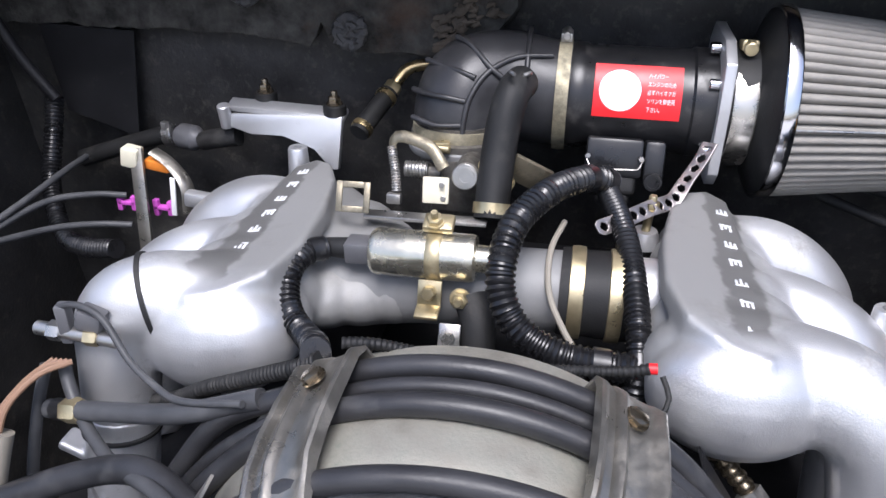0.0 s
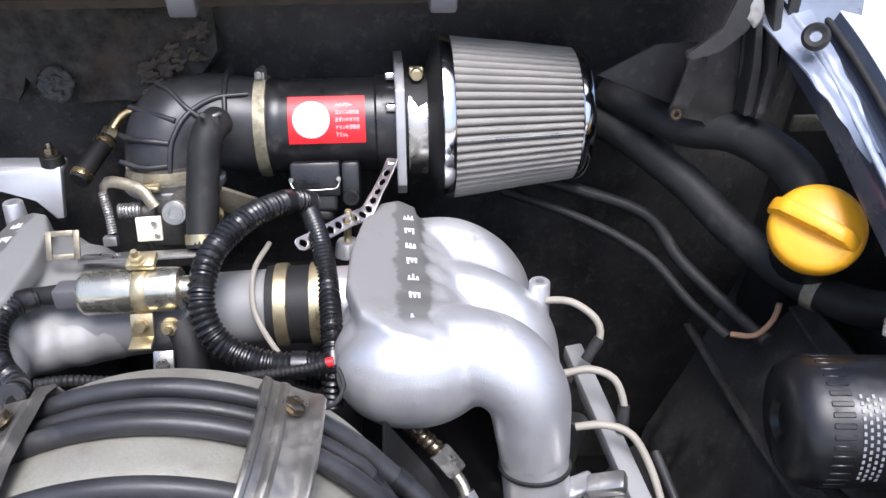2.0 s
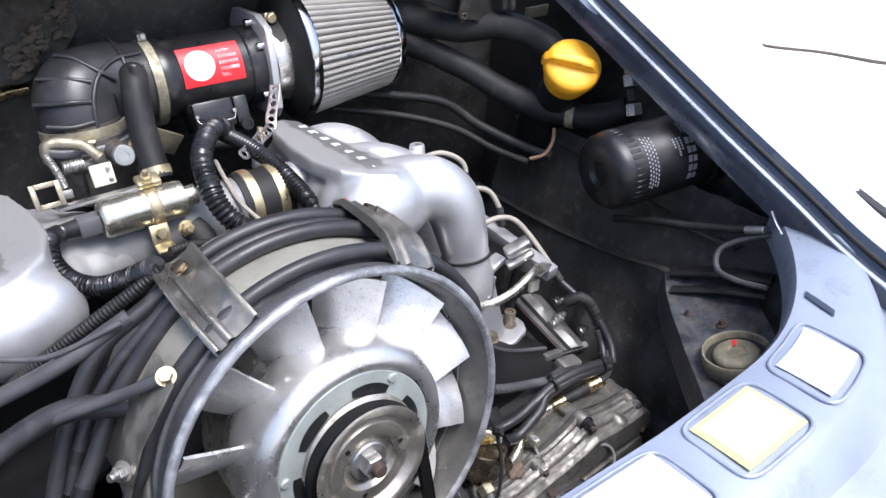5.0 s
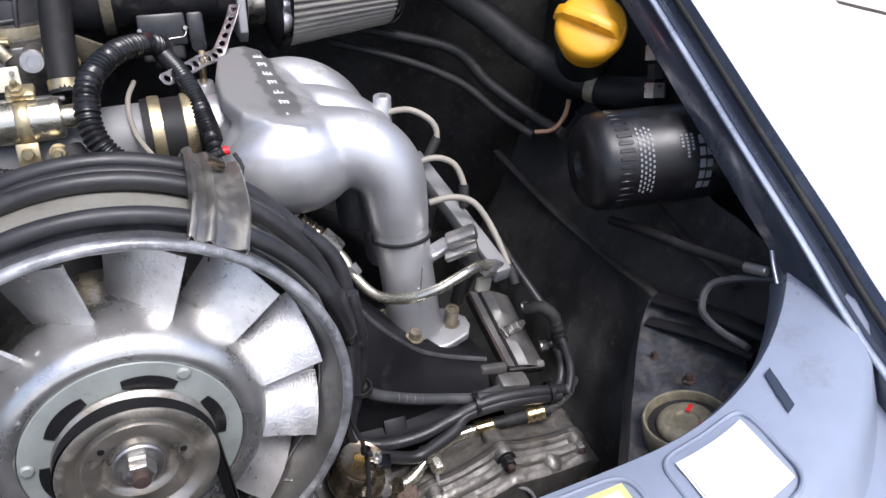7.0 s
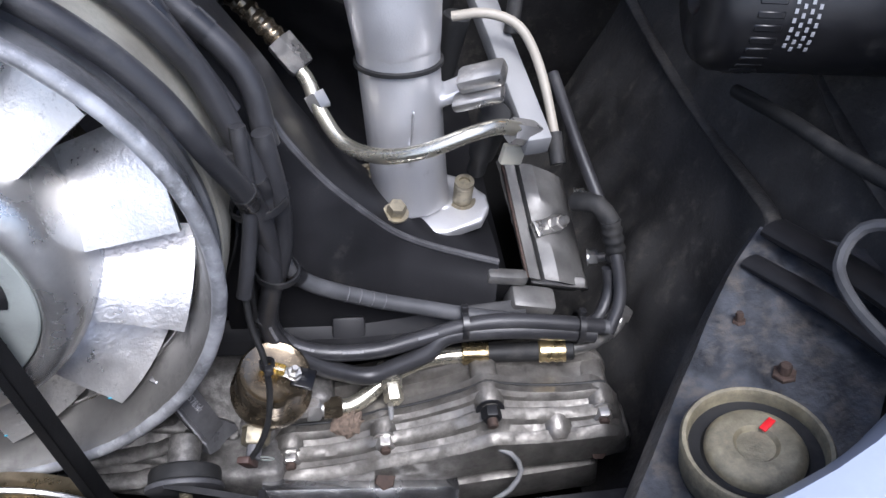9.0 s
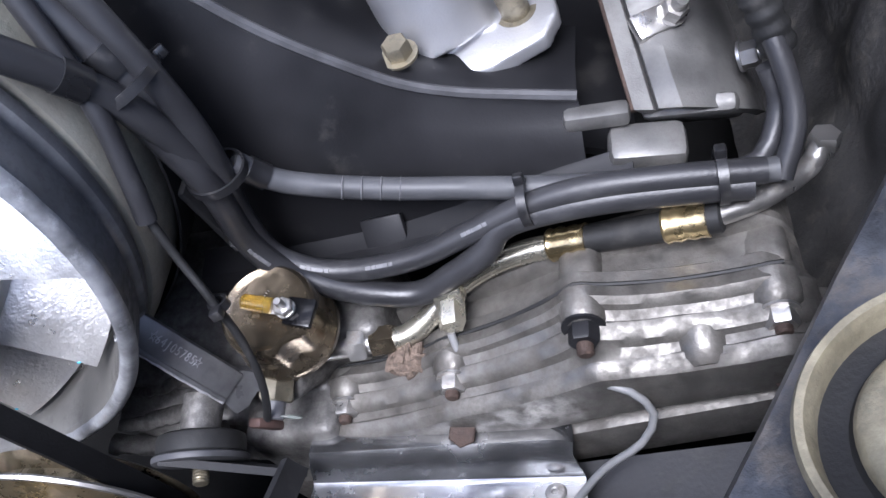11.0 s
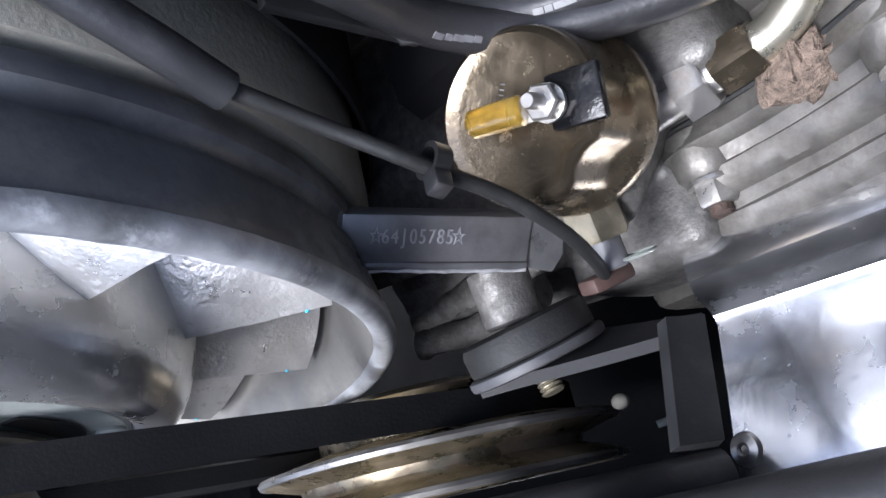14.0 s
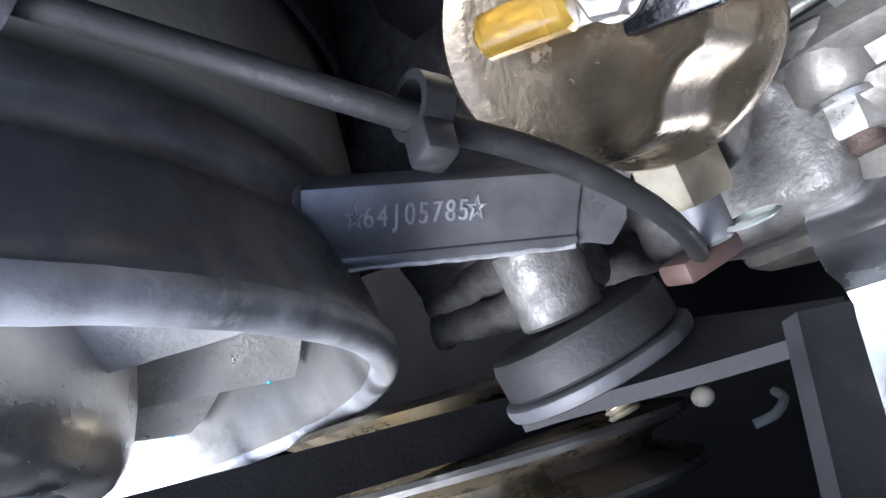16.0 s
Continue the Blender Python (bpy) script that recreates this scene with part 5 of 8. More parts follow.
box(bm, pose(0.0665, MY - 0.053, MZ - 0.050, -30, 0, 0), 0.038, 0.014, 0.022, 0.004, 3)
box(bm, pose(0.0690, MY - 0.056, MZ - 0.062, -40, 8, 0), 0.026, 0.018, 0.016, 0.006, 3)
part("connector", bm, RUBBER, hs, "black rubber connector boot")
bm = B()
cyl(bm, (0.0975, MY - 0.050, MZ - 0.047), (0.0975, MY - 0.064, MZ - 0.044), 0.0070)
lathe(bm, at((0.0975, MY - 0.064, MZ - 0.044), (0, -1, 0.2)), [(0.0070, 0), (0.0066, 0.0012), (0.0044, 0.0012), (0.0040, -0.002), (0, -0.002)], 20)
part("screw_plug", bm, PLASTIC, hs)
bm = B()
sweep(bm, [(0.0465, MY - 0.058, MZ - 0.030), (0.0500, MY - 0.062, MZ - 0.035), (0.0580, MY - 0.063, MZ - 0.0355), (0.0675, MY - 0.063, MZ - 0.036), (0.0780, MY - 0.063, MZ - 0.0355), (0.0855, MY - 0.062, MZ - 0.035), (0.0885, MY - 0.058, MZ - 0.030)], 0.0006, 8, 0.002)
part("wire_clip", bm, STEEL, hs, "sprung wire clip across the connector")
for x in (0.0475, 0.0875):
    bm = B()
    hexnut(bm, (x, MY - 0.056, MZ - 0.029), (0, -1, 0.3), 0.004, 0.003)
    part("screw", bm, STEEL, hs)


def wrap(x, s, lift):
    """A place on the front of the meter's tube, s metres round it upwards from its forward-facing line."""
    a = s / 0.041 + 0.42
    r = 0.0408 + lift
    return V(x, MY - r * math.cos(a), MZ + r * math.sin(a))


def label_patch(name, x0, x1, s0, s1, lift, mat, parent, n=8):
    bm = B()
    sheet(bm, [[wrap(x0 + (x1 - x0) * i / n, s0 + (s1 - s0) * k / n, lift) for k in range(n + 1)] for i in range(n + 1)][::-1], 0.0003)
    return part(name, bm, mat, parent)


red = label_patch("label", 0.047, 0.112, -0.0195, 0.0215, 0.0006, RED, maf)
red["label"] = "glossy red warning label with white circle"
bm = B()
rows = []
for i in range(9):
    rr = 0.0155 * i / 8 + 1e-4
    rows.append([wrap(0.0665 + rr * math.cos(2 * math.pi * k / 28), 0.001 + rr * math.sin(2 * math.pi * k / 28), 0.0011) for k in range(29)])
sheet(bm, rows, 0.0002)
part("white_disc", bm, WHITE, red)
LINES = ("ハイパワー", "エンジンのため", "必ずハイオクガ", "ソリンを御使用", "下さい。")
for k, line_text in enumerate(LINES):
    sv = 0.0125 - 0.0062 * k
    ang = sv / 0.041 + 0.42
    p = wrap(0.0970 - 0.00145 * (7 - len(line_text)), sv, 0.0011)
    tm = Matrix.Translation(p) @ Matrix.Rotation(radians(90) - ang, 4, "X")
    words("print", line_text, 0.0037, tm @ Matrix.Diagonal((0.80, 1.15, 1, 1)), WHITE, red, 0.00015, "white printed line of text")

plate = thing("adapter_plate", (0.142, MY, MZ - 0.05), "machined aluminium adapter plate with corner screws", "adapter plate")
bm = B()
prism(bm, at((0.138, MY, MZ), (1, 0, 0)), [(-0.022, 0.056), (-0.046, 0.044), (-0.050, 0.012), (-0.050, -0.040), (-0.040, -0.052), (0.040, -0.052), (0.052, -0.030), (0.050, 0.040), (0.036, 0.056)], 0.008, 0.001)
part("plate", bm, SILVER, plate)
for dy, dz in ((-0.036, 0.026), (-0.036, -0.026), (-0.012, 0.047), (0.036, 0.03)):
    bm = B()
    cyl(bm, (0.138, MY + dy, MZ + dz), (0.130, MY + dy, MZ + dz), 0.0042)
    part("screw", bm, CHROME, plate)

filt = thing("cone_air_filter", (0.24, MY, MZ - 0.065), "pleated beige cotton cone air filter with chrome rings", "air filter")
bm = B()
FA = at((0, MY, MZ + 0.0022), (1, 0, 0.006))
lathe(bm, FA, [(0.030, 0.146), (0.0450, 0.146), (0.0455, 0.166), (0.0520, 0.168), (0.0600, 0.1715), (0.0680, 0.1745), (0.0712, 0.1768), (0.0720, 0.182), (0.030, 0.182)], 72, True)
part("rubber_base", bm, RUBBER, filt, "black rubber neck")
bm = B()
lathe(bm, MA, [(0.0456, 0.1485), (0.0469, 0.1485), (0.0474, 0.1500), (0.0470, 0.1570), (0.0474, 0.1645), (0.0469, 0.1660), (0.0456, 0.1660)], 56, True)
cl = part("clamp", bm, BAND, filt, "bright worm drive clamp")
bm = B()
box(bm, pose(0.157, MY - 0.012, MZ + 0.050, -12, 0, 0), 0.012, 0.018, 0.008, 0.0015)
cyl(bm, (0.157, MY - 0.026, MZ + 0.050), (0.157, MY - 0.018, MZ + 0.051), 0.0052)
part("clamp_screw", bm, ZINC, cl)
bm = B()
lathe(bm, FA, [(0.0715, 0.1768), (0.0738, 0.1765), (0.0748, 0.1775), (0.0750, 0.1800), (0.0744, 0.1860), (0.0736, 0.1872), (0.0690, 0.1872)], 96)
part("near_ring", bm, CHROME, filt, "chrome ring")
bm = B()
lathe(bm, FA, [(0.0540, 0.2960), (0.0592, 0.2962), (0.0602, 0.2972), (0.0600, 0.3000), (0.0585, 0.3050), (0.0560, 0.3075), (0.0480, 0.3090), (0, 0.3090)], 96)
part("end_cap", bm, CHROME, filt, "chrome end cap")
NPL = 58
bm = B()
rings = []
for i in range(9):
    u = i / 8
    x = 0.184 + 0.115 * u
    ring = []
    for k in range(NPL * 8):
        a = 2 * math.pi * k / (NPL * 8)
        w = (0.0, 0.55, 0.86, 0.97, 1.0, 0.97, 0.86, 0.55)[k % 8]
        r = 0.0728 - 0.0140 * u - 0.0058 * (1 - w) + 0.0006 * noise.noise(V(a * 9, u * 2.5, 2))
        a += 0.008 * noise.noise(V(k // 8 * 1.7, u * 2, 5))
        ring.append(bm.verts.new(FA @ V(r * math.cos(a), r * math.sin(a), x)))
    rings.append(ring)
for a, b in zip(rings, rings[1:]):
    for k in range(len(a)):
        j = (k + 1) % len(a)
        bm.faces.new((a[k], a[j], b[j], b[k]))
part("pleated_cotton", bm, CLOTH, filt, "grey-beige pleated cotton gauze", sharp=80)
bm = B()
sa = math.atan2(0.06, -0.998)
d = V(0, math.cos(sa), math.sin(sa))
p0, p1 = V(0.187, MY, MZ + 0.0033) + d * 0.0725, V(0.298, MY, MZ + 0.0040) + d * 0.0588
sweep(bm, [tuple(p0), tuple(p0.lerp(p1, 0.5)), tuple(p1)], 0.0011, 8, 0.02)
part("seam_strip", bm, STEEL, filt, "thin steel seam strip")

# perforated steel strap and its stand bolt
strap = thing("perforated_strap", (0.06, 0.293, 0.120), "perforated steel strap bent between the meter and a stand bolt", "metal strap")
rows_c = spline([(0.1345, MY - 0.062, 0.166), (0.128, 0.358, 0.154), (0.119, 0.350, 0.140), (0.111, 0.338, 0.131), (0.102, 0.330, 0.130), (0.093, 0.322, 0.130), (0.076, 0.306, 0.128), (0.057, 0.290, 0.1265)], 0.0008)
LEN = len(rows_c)
bm = B()
NW = 13
tv = []
for i, r in enumerate(rows_c):
    t = min(1.0, max(0.0, (i / (LEN - 1) - 0.25) / 0.25))
    w = V(0.75, -0.62, 0.15).normalized().lerp(V(0.548, -0.339, -0.765).normalized(), t).normalized()
    half = 0.0060 * min(1.0, 0.25 + (LEN - 1 - i) * 0.16) ** 0.5
    tv.append([bm.verts.new(V(*r[:3]) + w * half * (2 * j / NW - 1)) for j in range(NW + 1)])
for i in range(LEN - 1):
    along = (i + 0.5) * 0.0008 % 0.0086 - 0.0043
    for j in range(NW):
        if math.hypot(along, 0.0060 * (2 * (j + 0.5) / NW - 1)) < 0.0030 and 3 < i < LEN - 4:
            continue
        bm.faces.new((tv[i][j], tv[i + 1][j], tv[i + 1][j + 1], tv[i][j + 1]))
st = part("strip", bm, DULLSTRIP, strap)
so = st.modifiers.new("thick", "SOLIDIFY")
so.thickness = 0.0012
bm = B()
lathe(bm, at((0.094, 0.331, 0.096), (0, 0, 1)), [(0, 0), (0.0115, 0), (0.0098, 0.010), (0.0085, 0.0125), (0, 0.0125)], 24)
part("foot", bm, SILVER, strap)
bm = B()
cyl(bm, (0.094, 0.331, 0.106), (0.096, 0.330, 0.134), 0.0032)
hexnut(bm, (0.096, 0.330, 0.126), (0, 0, 1), 0.009, 0.005, 0.003, 0.006)
part("stand_bolt", bm, ZINC, strap, "plated stand bolt")

hose("vacuum_hose", [(-0.006, 0.368, 0.202), (-0.010, 0.352, 0.200), (-0.014, 0.343, 0.186), (-0.017, 0.332, 0.160), (-0.018, 0.318, 0.135), (-0.018, 0.308, 0.118)], 0.0128, RUBBER, "smooth black rubber hose from the intake elbow", "hose", seg=20)
bm = B()
for a in (-0.5, 0.6):
    sweep(bm, [(-0.006 + 0.010 * math.sin(a), 0.352, 0.2125), (-0.006 + 0.014 * math.sin(a), 0.343, 0.217), (-0.006 + 0.006 * math.sin(a), 0.338, 0.2165)], 0.0014, 8, 0.002)
single("spring_clip", bm, STEEL, "sprung wire hose clip", "hose clip", loc=(-0.006, 0.345, 0.212))
bm = B()
lathe(bm, at((-0.018, 0.313, 0.124), (0, 0.45, 0.9)), [(0.0130, -0.004), (0.0142, -0.004), (0.0142, 0.004), (0.0130, 0.004)], 30, True)
single("hose_clamp", bm, ZINC, "gold hose clamp at the foot of the hose", "hose clamp", loc=(-0.018, 0.313, 0.12))
hose("white_wire", [(0.035, 0.300, 0.125), (0.028, 0.262, 0.122), (0.030, 0.235, 0.105), (0.045, 0.215, 0.085), (0.060, 0.205, 0.072)], 0.0021, BEIGE_WIRE, "beige sleeved wire beside the crossover", "wire", seg=8)


# ---- right-hand side of the bay: oil system ----
FA = at((0.372, 0.122, 0.078), (1, -0.13, 0.03))
oilf = thing("oil_filter", (0.44, 0.112, 0.035), "black spin-on oil filter canister with worn white print", "oil filter")
bm = B()
lathe(bm, FA, [(0, 0.004), (0.010, 0.004), (0.014, 0.0), (0.028, 0.0), (0.036, 0.003), (0.0405, 0.010), (0.0415, 0.018), (0.0415, 0.116), (0.0430, 0.119), (0.0430, 0.126), (0.040, 0.129), (0, 0.129)], 64)
can = part("canister", bm, FILTERPAINT, oilf)
bm = B()
for k in range(40):
    a = 2 * math.pi * k / 40
    box(bm, FA @ Matrix.Rotation(a, 4, "Z") @ Matrix.Translation((0.0412, 0, 0.024)), 0.0016, 0.0034, 0.013, 0.0005, 1)
part("fluting", bm, FILTERPAINT, can)["kind"] = "stuff"


def on_can(h, a, lift=0.0005):
    return FA @ V((0.0415 + lift) * math.cos(a), (0.0415 + lift) * math.sin(a), h)


def can_bar(bm, h0, h1, a0, a1):
    rows = [[on_can(h0 + (h1 - h0) * i / 2, a0 + (a1 - a0) * k / 4) for k in range(5)] for i in range(3)]
    sheet(bm, rows, 0.0003)


loc_dir = FA.to_3x3().inverted() @ V(-0.25, -0.85, 0.45)
PA = math.atan2(loc_dir.y, loc_dir.x) - 0.30
# five large worn marks round the can, with small bars above them
for k in range(5):
    bm = B()
    for h in (0.0865, 0.0930):
        can_bar(bm, h, h + 0.0050, PA + 0.235 * k + 0.02 * (h > 0.09), PA + 0.235 * k + 0.17)
    part("print", bm, PRINT, can, "worn white print mark")
for k, (h, n) in enumerate(((0.080, 0.42), (0.0755, 0.50), (0.071, 0.30))):
    bm = B()
    for j in range(int(n / 0.07)):
        can_bar(bm, h, h + 0.0022, PA - 0.05 + 0.07 * j, PA - 0.05 + 0.07 * j + 0.045)
    part("print", bm, PRINT, can)
for k in range(7):
    bm = B()
    can_bar(bm, 0.088 + 0.003 * k, 0.0895 + 0.003 * k, PA - 0.50, PA - 0.16 + 0.05 * (k % 3))
    part("print", bm, PRINT, can)
for row in range(4):
    bm = B()
    for j in range(13):
        can_bar(bm, 0.034 + 0.0036 * row, 0.0356 + 0.0036 * row, PA - 0.30 + 0.105 * j + 0.05 * (row % 2), PA - 0.30 + 0.105 * j + 0.05 * (row % 2) + 0.055)
    part("print", bm, PRINT, can, "worn woven band of white print")["kind"] = "stuff"
bm = B()
lathe(bm, FA, [(0, 0.127), (0.046, 0.127), (0.048, 0.135), (0.044, 0.150), (0, 0.150)], 40)
part("mounting_console", bm, SHROUD, oilf, "dark filter console")

filler = thing("oil_filler", (0.43, 0.25, 0.10), "oil filler neck with a bright yellow twist cap", "oil filler")
CD = V(-0.35, -0.62, 0.62).normalized()
CC = V(0.431, 0.224, 0.160)
CM = at(CC, CD, (0.5, 0, 0.9)) @ Matrix.Diagonal((0.9, 0.9, 0.95, 1))
bm = B()
lathe(bm, CM, [(0, -0.030), (0.030, -0.030), (0.0305, -0.014), (0.0325, -0.010), (0.0355, -0.008), (0.0365, -0.004), (0.0360, 0.004), (0.034, 0.0075), (0.030, 0.0095), (0, 0.0105)], 60)
cap = part("cap", bm, YELLOW, filler)
bm = B()
prism(bm, CM @ Matrix.Rotation(radians(8), 4, "Z") @ Matrix.Translation((0, -0.0065, 0.0)) @ Matrix.Rotation(radians(-90), 4, "X"), [(-0.040, 0.004), (-0.039, -0.010), (-0.030, -0.0195), (0.0, -0.0225), (0.022, -0.0200), (0.033, -0.008), (0.034, 0.004)], 0.013, 0.003)
part("grip", bm, YELLOW, cap, "raised yellow grip bar")
bm = B()
sweep(bm, [tuple(CC - CD * 0.02), tuple(CC - CD * 0.07), (0.462, 0.30, 0.09), (0.47, 0.33, 0.03)], 0.027, 20, 0.006)
part("neck", bm, SHROUD, filler, "black filler neck")



def clamped_hose(name, points, r, label, spots):
    """A thick rubber hose with band clamps at the given points of its run."""
    t = thing(name, points[0], label, "hose")
    bm = B()
    sweep(bm, points, r, 20, 0.006)
    for v in bm.verts:
        v.co += V(1, 1, 1) * 0.0007 * noise.noise(v.co * 70)
    part("tube", bm, RUBBER, t)
    run = [V(*q[:3]) for q in spline(points, 0.004)]
    for u in spots:
        k = int(u * (len(run) - 2))
        bm = B()
        lathe(bm, at(run[k], run[k + 1] - run[k]), [(r - 0.001, -0.005), (r + 0.0012, -0.005), (r + 0.0015, 0), (r + 0.0012, 0.005), (r - 0.001, 0.005)], 36, True)
        part("clamp", bm, CUPMETAL, t, "dull band clamp")


clamped_hose("breather_hose", [(0.33, 0.43, 0.200), (0.378, 0.37, 0.188), (0.413, 0.333, 0.192), (0.437, 0.295, 0.183), (0.444, 0.265, 0.168), (0.446, 0.25, 0.14)], 0.0165, "thick black rubber breather hose", (0.95,))
clamped_hose("oil_tank_hose", [(0.27, 0.47, 0.185), (0.335, 0.415, 0.170), (0.385, 0.365, 0.140), (0.418, 0.322, 0.112), (0.448, 0.275, 0.094), (0.474, 0.235, 0.090), (0.50, 0.20, 0.10)], 0.0150, "thick black rubber hose to the oil tank", (0.84,))
hose("wiring_loom", [(0.24, 0.45, 0.118), (0.30, 0.42, 0.110), (0.365, 0.385, 0.096), (0.384, 0.335, 0.074), (0.415, 0.285, 0.052), (0.43, 0.25, 0.045)], 0.0060, RUBBER, "black taped loom along the inner wing", "wiring")
hose("wiring_loom", [(0.24, 0.44, 0.10), (0.31, 0.40, 0.086), (0.360, 0.355, 0.070), (0.385, 0.305, 0.050), (0.405, 0.265, 0.040)], 0.0045, RUBBER, "dusty black taped loom along the inner wing", "wiring")
hose("tan_tie_wire", [(0.405, 0.262, 0.045), (0.420, 0.252, 0.050), (0.431, 0.250, 0.066), (0.434, 0.252, 0.080)], 0.0024, COPPERWIRE, "tan looped wire end at the loom", "wire", seg=8)
hose("thin_hose", [(0.425, 0.14, 0.004), (0.430, 0.09, 0.018), (0.436, 0.042, 0.028), (0.444, -0.018, 0.044)], 0.0043, RUBBER, "thin dark hose along the inner wing", "hose", seg=10)
bm = B()
cyl(bm, (0.442, -0.012, 0.0425), (0.446, -0.030, 0.048), 0.0042)
single("hose_end", bm, STEEL, "bright metal end of the thin hose", "hose fitting", loc=(0.444, -0.02, 0.045))
hose("drain_wire", [(0.452, -0.040, 0.046), (0.440, -0.012, 0.032), (0.428, 0.004, 0.018), (0.418, -0.004, 0.003), (0.412, -0.030, 0.004), (0.412, -0.062, 0.010)], 0.0030, GREYHOSE, "looped grey drain tube", "tube", seg=8)
tap = thing("brake_fitting", (0.462, 0.155, 0.11), "stack of bright threaded hose fittings", "hose fitting")
for k, (dz, r, mt) in enumerate(((0.050, 0.0055, STEEL), (0.032, 0.0085, ZINC), (0.018, 0.0105, STEEL), (0.002, 0.0075, RUBBER), (-0.014, 0.0100, STEEL))):
    bm = B()
    hexnut(bm, (0.462, 0.168 - 0.2 * (0.05 - dz), 0.128 + dz), (0.1, 0.35, 1), r * 1.7, 0.013)
    part(("nipple", "nut", "collar", "boot", "ring")[k], bm, mt, tap)
bm = B()
prism(bm, at((0.395, 0.36, 0.205), (0.2, -1, 0.15)), [(-0.10, 0.035), (-0.05, 0.055), (0.03, 0.055), (0.03, -0.02)], 0.003)
single("hinge_gusset", bm, SHROUD, "triangular black gusset plate behind the hinge", "gusset", loc=(0.395, 0.36, 0.205))
bm = B()
lathe(bm, at((0.428, 0.276, 0.283), (-0.5, -0.75, 0.4)), [(0.004, 0), (0.004, 0.003), (0.0075, 0.004), (0.0095, 0.002), (0.0095, -0.002), (0.004, -0.002)], 26, True)
single("rubber_grommet", bm, RUBBER, "round black grommet in the painted corner", "grommet", loc=(0.428, 0.276, 0.283))
bm = B()
sheet(bm, [[V(0.424 + 0.05 * i / 8, 0.335 - 0.028 * i / 8 - 0.01 * k / 4, 0.325 - 0.075 * k / 4 * (0.35 + 0.65 * i / 8)) for k in range(5)] for i in range(9)], 0.0015)
single("corner_panel", bm, CORNERPAINT, "painted corner panel beside the hinge with chipped edge", "body panel", kind="structure")

# suspension or mount console: triangular plate with a round cup
cons = thing("mount_console", (0.36, -0.06, -0.06), "dirty black triangular console with a round metal cup", "mount")
bm = B()
EDGE = [(0.298, -0.100, -0.072), (0.322, -0.068, -0.063), (0.360, -0.014, -0.052), (0.394, 0.031, -0.041), (0.418, 0.056, -0.031)]
rows = []
for p in spline(EDGE, 0.006):
    e = V(*p[:3])
    out = V(0.062, -0.050, 0.020)
    rows.append([e + V(-0.002, 0.002, -0.030), e + V(-0.001, 0.001, -0.006), e] + [e + out * k / 6 + V(0, 0, 0.003 * noise.noise((e + out * k) * 40)) for k in range(1, 7)])
sheet(bm, rows, 0.003)
part("plate", bm, CONSOLE, cons)
bm = B()
sweep(bm, [(x, y, z + 0.0005) for x, y, z in EDGE], 0.0016, 10, 0.006)
part("edge_bead", bm, FLANGE, cons, "worn brownish edge")
for p0, p1, r in (((0.420, 0.050, -0.024), (0.452, -0.045, -0.004), 0.010), ((0.404, 0.036, -0.034), (0.436, -0.050, -0.014), 0.007)):
    bm = B()
    q0, q1 = Vector(p0), Vector(p1)
    sweep(bm, [tuple(q0), tuple(q0.lerp(q1, 0.5) + V(0, 0, 0.003)), tuple(q1)], r, 14, 0.006, flat=0.5)
    part("rib", bm, SHROUD, cons)
UM = at((0.362, -0.072, -0.035), (-0.16, 0.12, 1)) @ Matrix.Diagonal((0.80, 0.80, 0.85, 1))
bm = B()
lathe(bm, UM, [(0.033, -0.024), (0.0385, -0.018), (0.0395, 0.001), (0.0382, 0.0030), (0.0362, 0.0028), (0.0350, 0.000), (0.0345, -0.008)], 64, True)
part("cup_ring", bm, CUPMETAL, cons, "dirty worn metal ring")
bm = B()
lathe(bm, UM, [(0.024, -0.003), (0.028, -0.006), (0.0348, -0.005), (0.0348, -0.012), (0.024, -0.012)], 48, True)
part("rubber_ring", bm, RUBBER, cons, "black rubber inside the ring")
bm = B()
lathe(bm, UM, [(0, -0.0005), (0.010, -0.0005), (0.012, 0.002), (0.0205, 0.0022), (0.0245, 0.0), (0.0265, -0.003), (0.0265, -0.010), (0, -0.010)], 48)
part("cup_face", bm, CUPMETAL, cons, "dirty grey-green cup face")
bm = B()
box(bm, UM @ Matrix.Translation((0.010, 0.010, 0.0027)) @ Matrix.Rotation(0.6, 4, "Z"), 0.010, 0.004, 0.0012, 0.0003)
part("paint_mark", bm, RED, cons, "red paint mark")
bm = B()
hexnut(bm, (0.3930, -0.0350, -0.0400), (-0.16, 0.12, 1), 0.010, 0.004, 0.003, 0.0)
box(bm, at((0.3930, -0.0360, -0.0420), (-0.16, 0.12, 1)), 0.022, 0.013, 0.003, 0.001)
part("bolt", bm, RUST, cons, "rusty bolted tab")
bm = B()
hexnut(bm, (0.386, 0.000, -0.0430), (-0.22, 0.12, 1), 0.006, 0.003, 0.002, 0.005)
part("bolt", bm, RUST, cons)

# ---- fuel rail and lines on the right bank ----
rail = thing("fuel_rail", (0.285, 0.16, 0.0), "grey metal fuel rail with clamp and plated feed pipe", "fuel rail")
RD = V(0.300, 0.108, -0.010) - V(0.274, 0.265, 0.035)
bm = B()
box(bm, at(V(0.274, 0.265, 0.035) + RD / 2, RD, (1, 0, 0)), 0.015, 0.015, RD.length, 0.002)
part("bar", bm, MATT_ALU, rail)
bm = B()
box(bm, pose(0.268, 0.128, 0.024, 10, -25, -20), 0.028, 0.016, 0.010, 0.0035)
box(bm, pose(0.266, 0.122, 0.014, 10, -25, -20), 0.030, 0.013, 0.006, 0.0025)
part("clamp_block", bm, STEEL, rail, "worn bright clamp block")
bm = B()
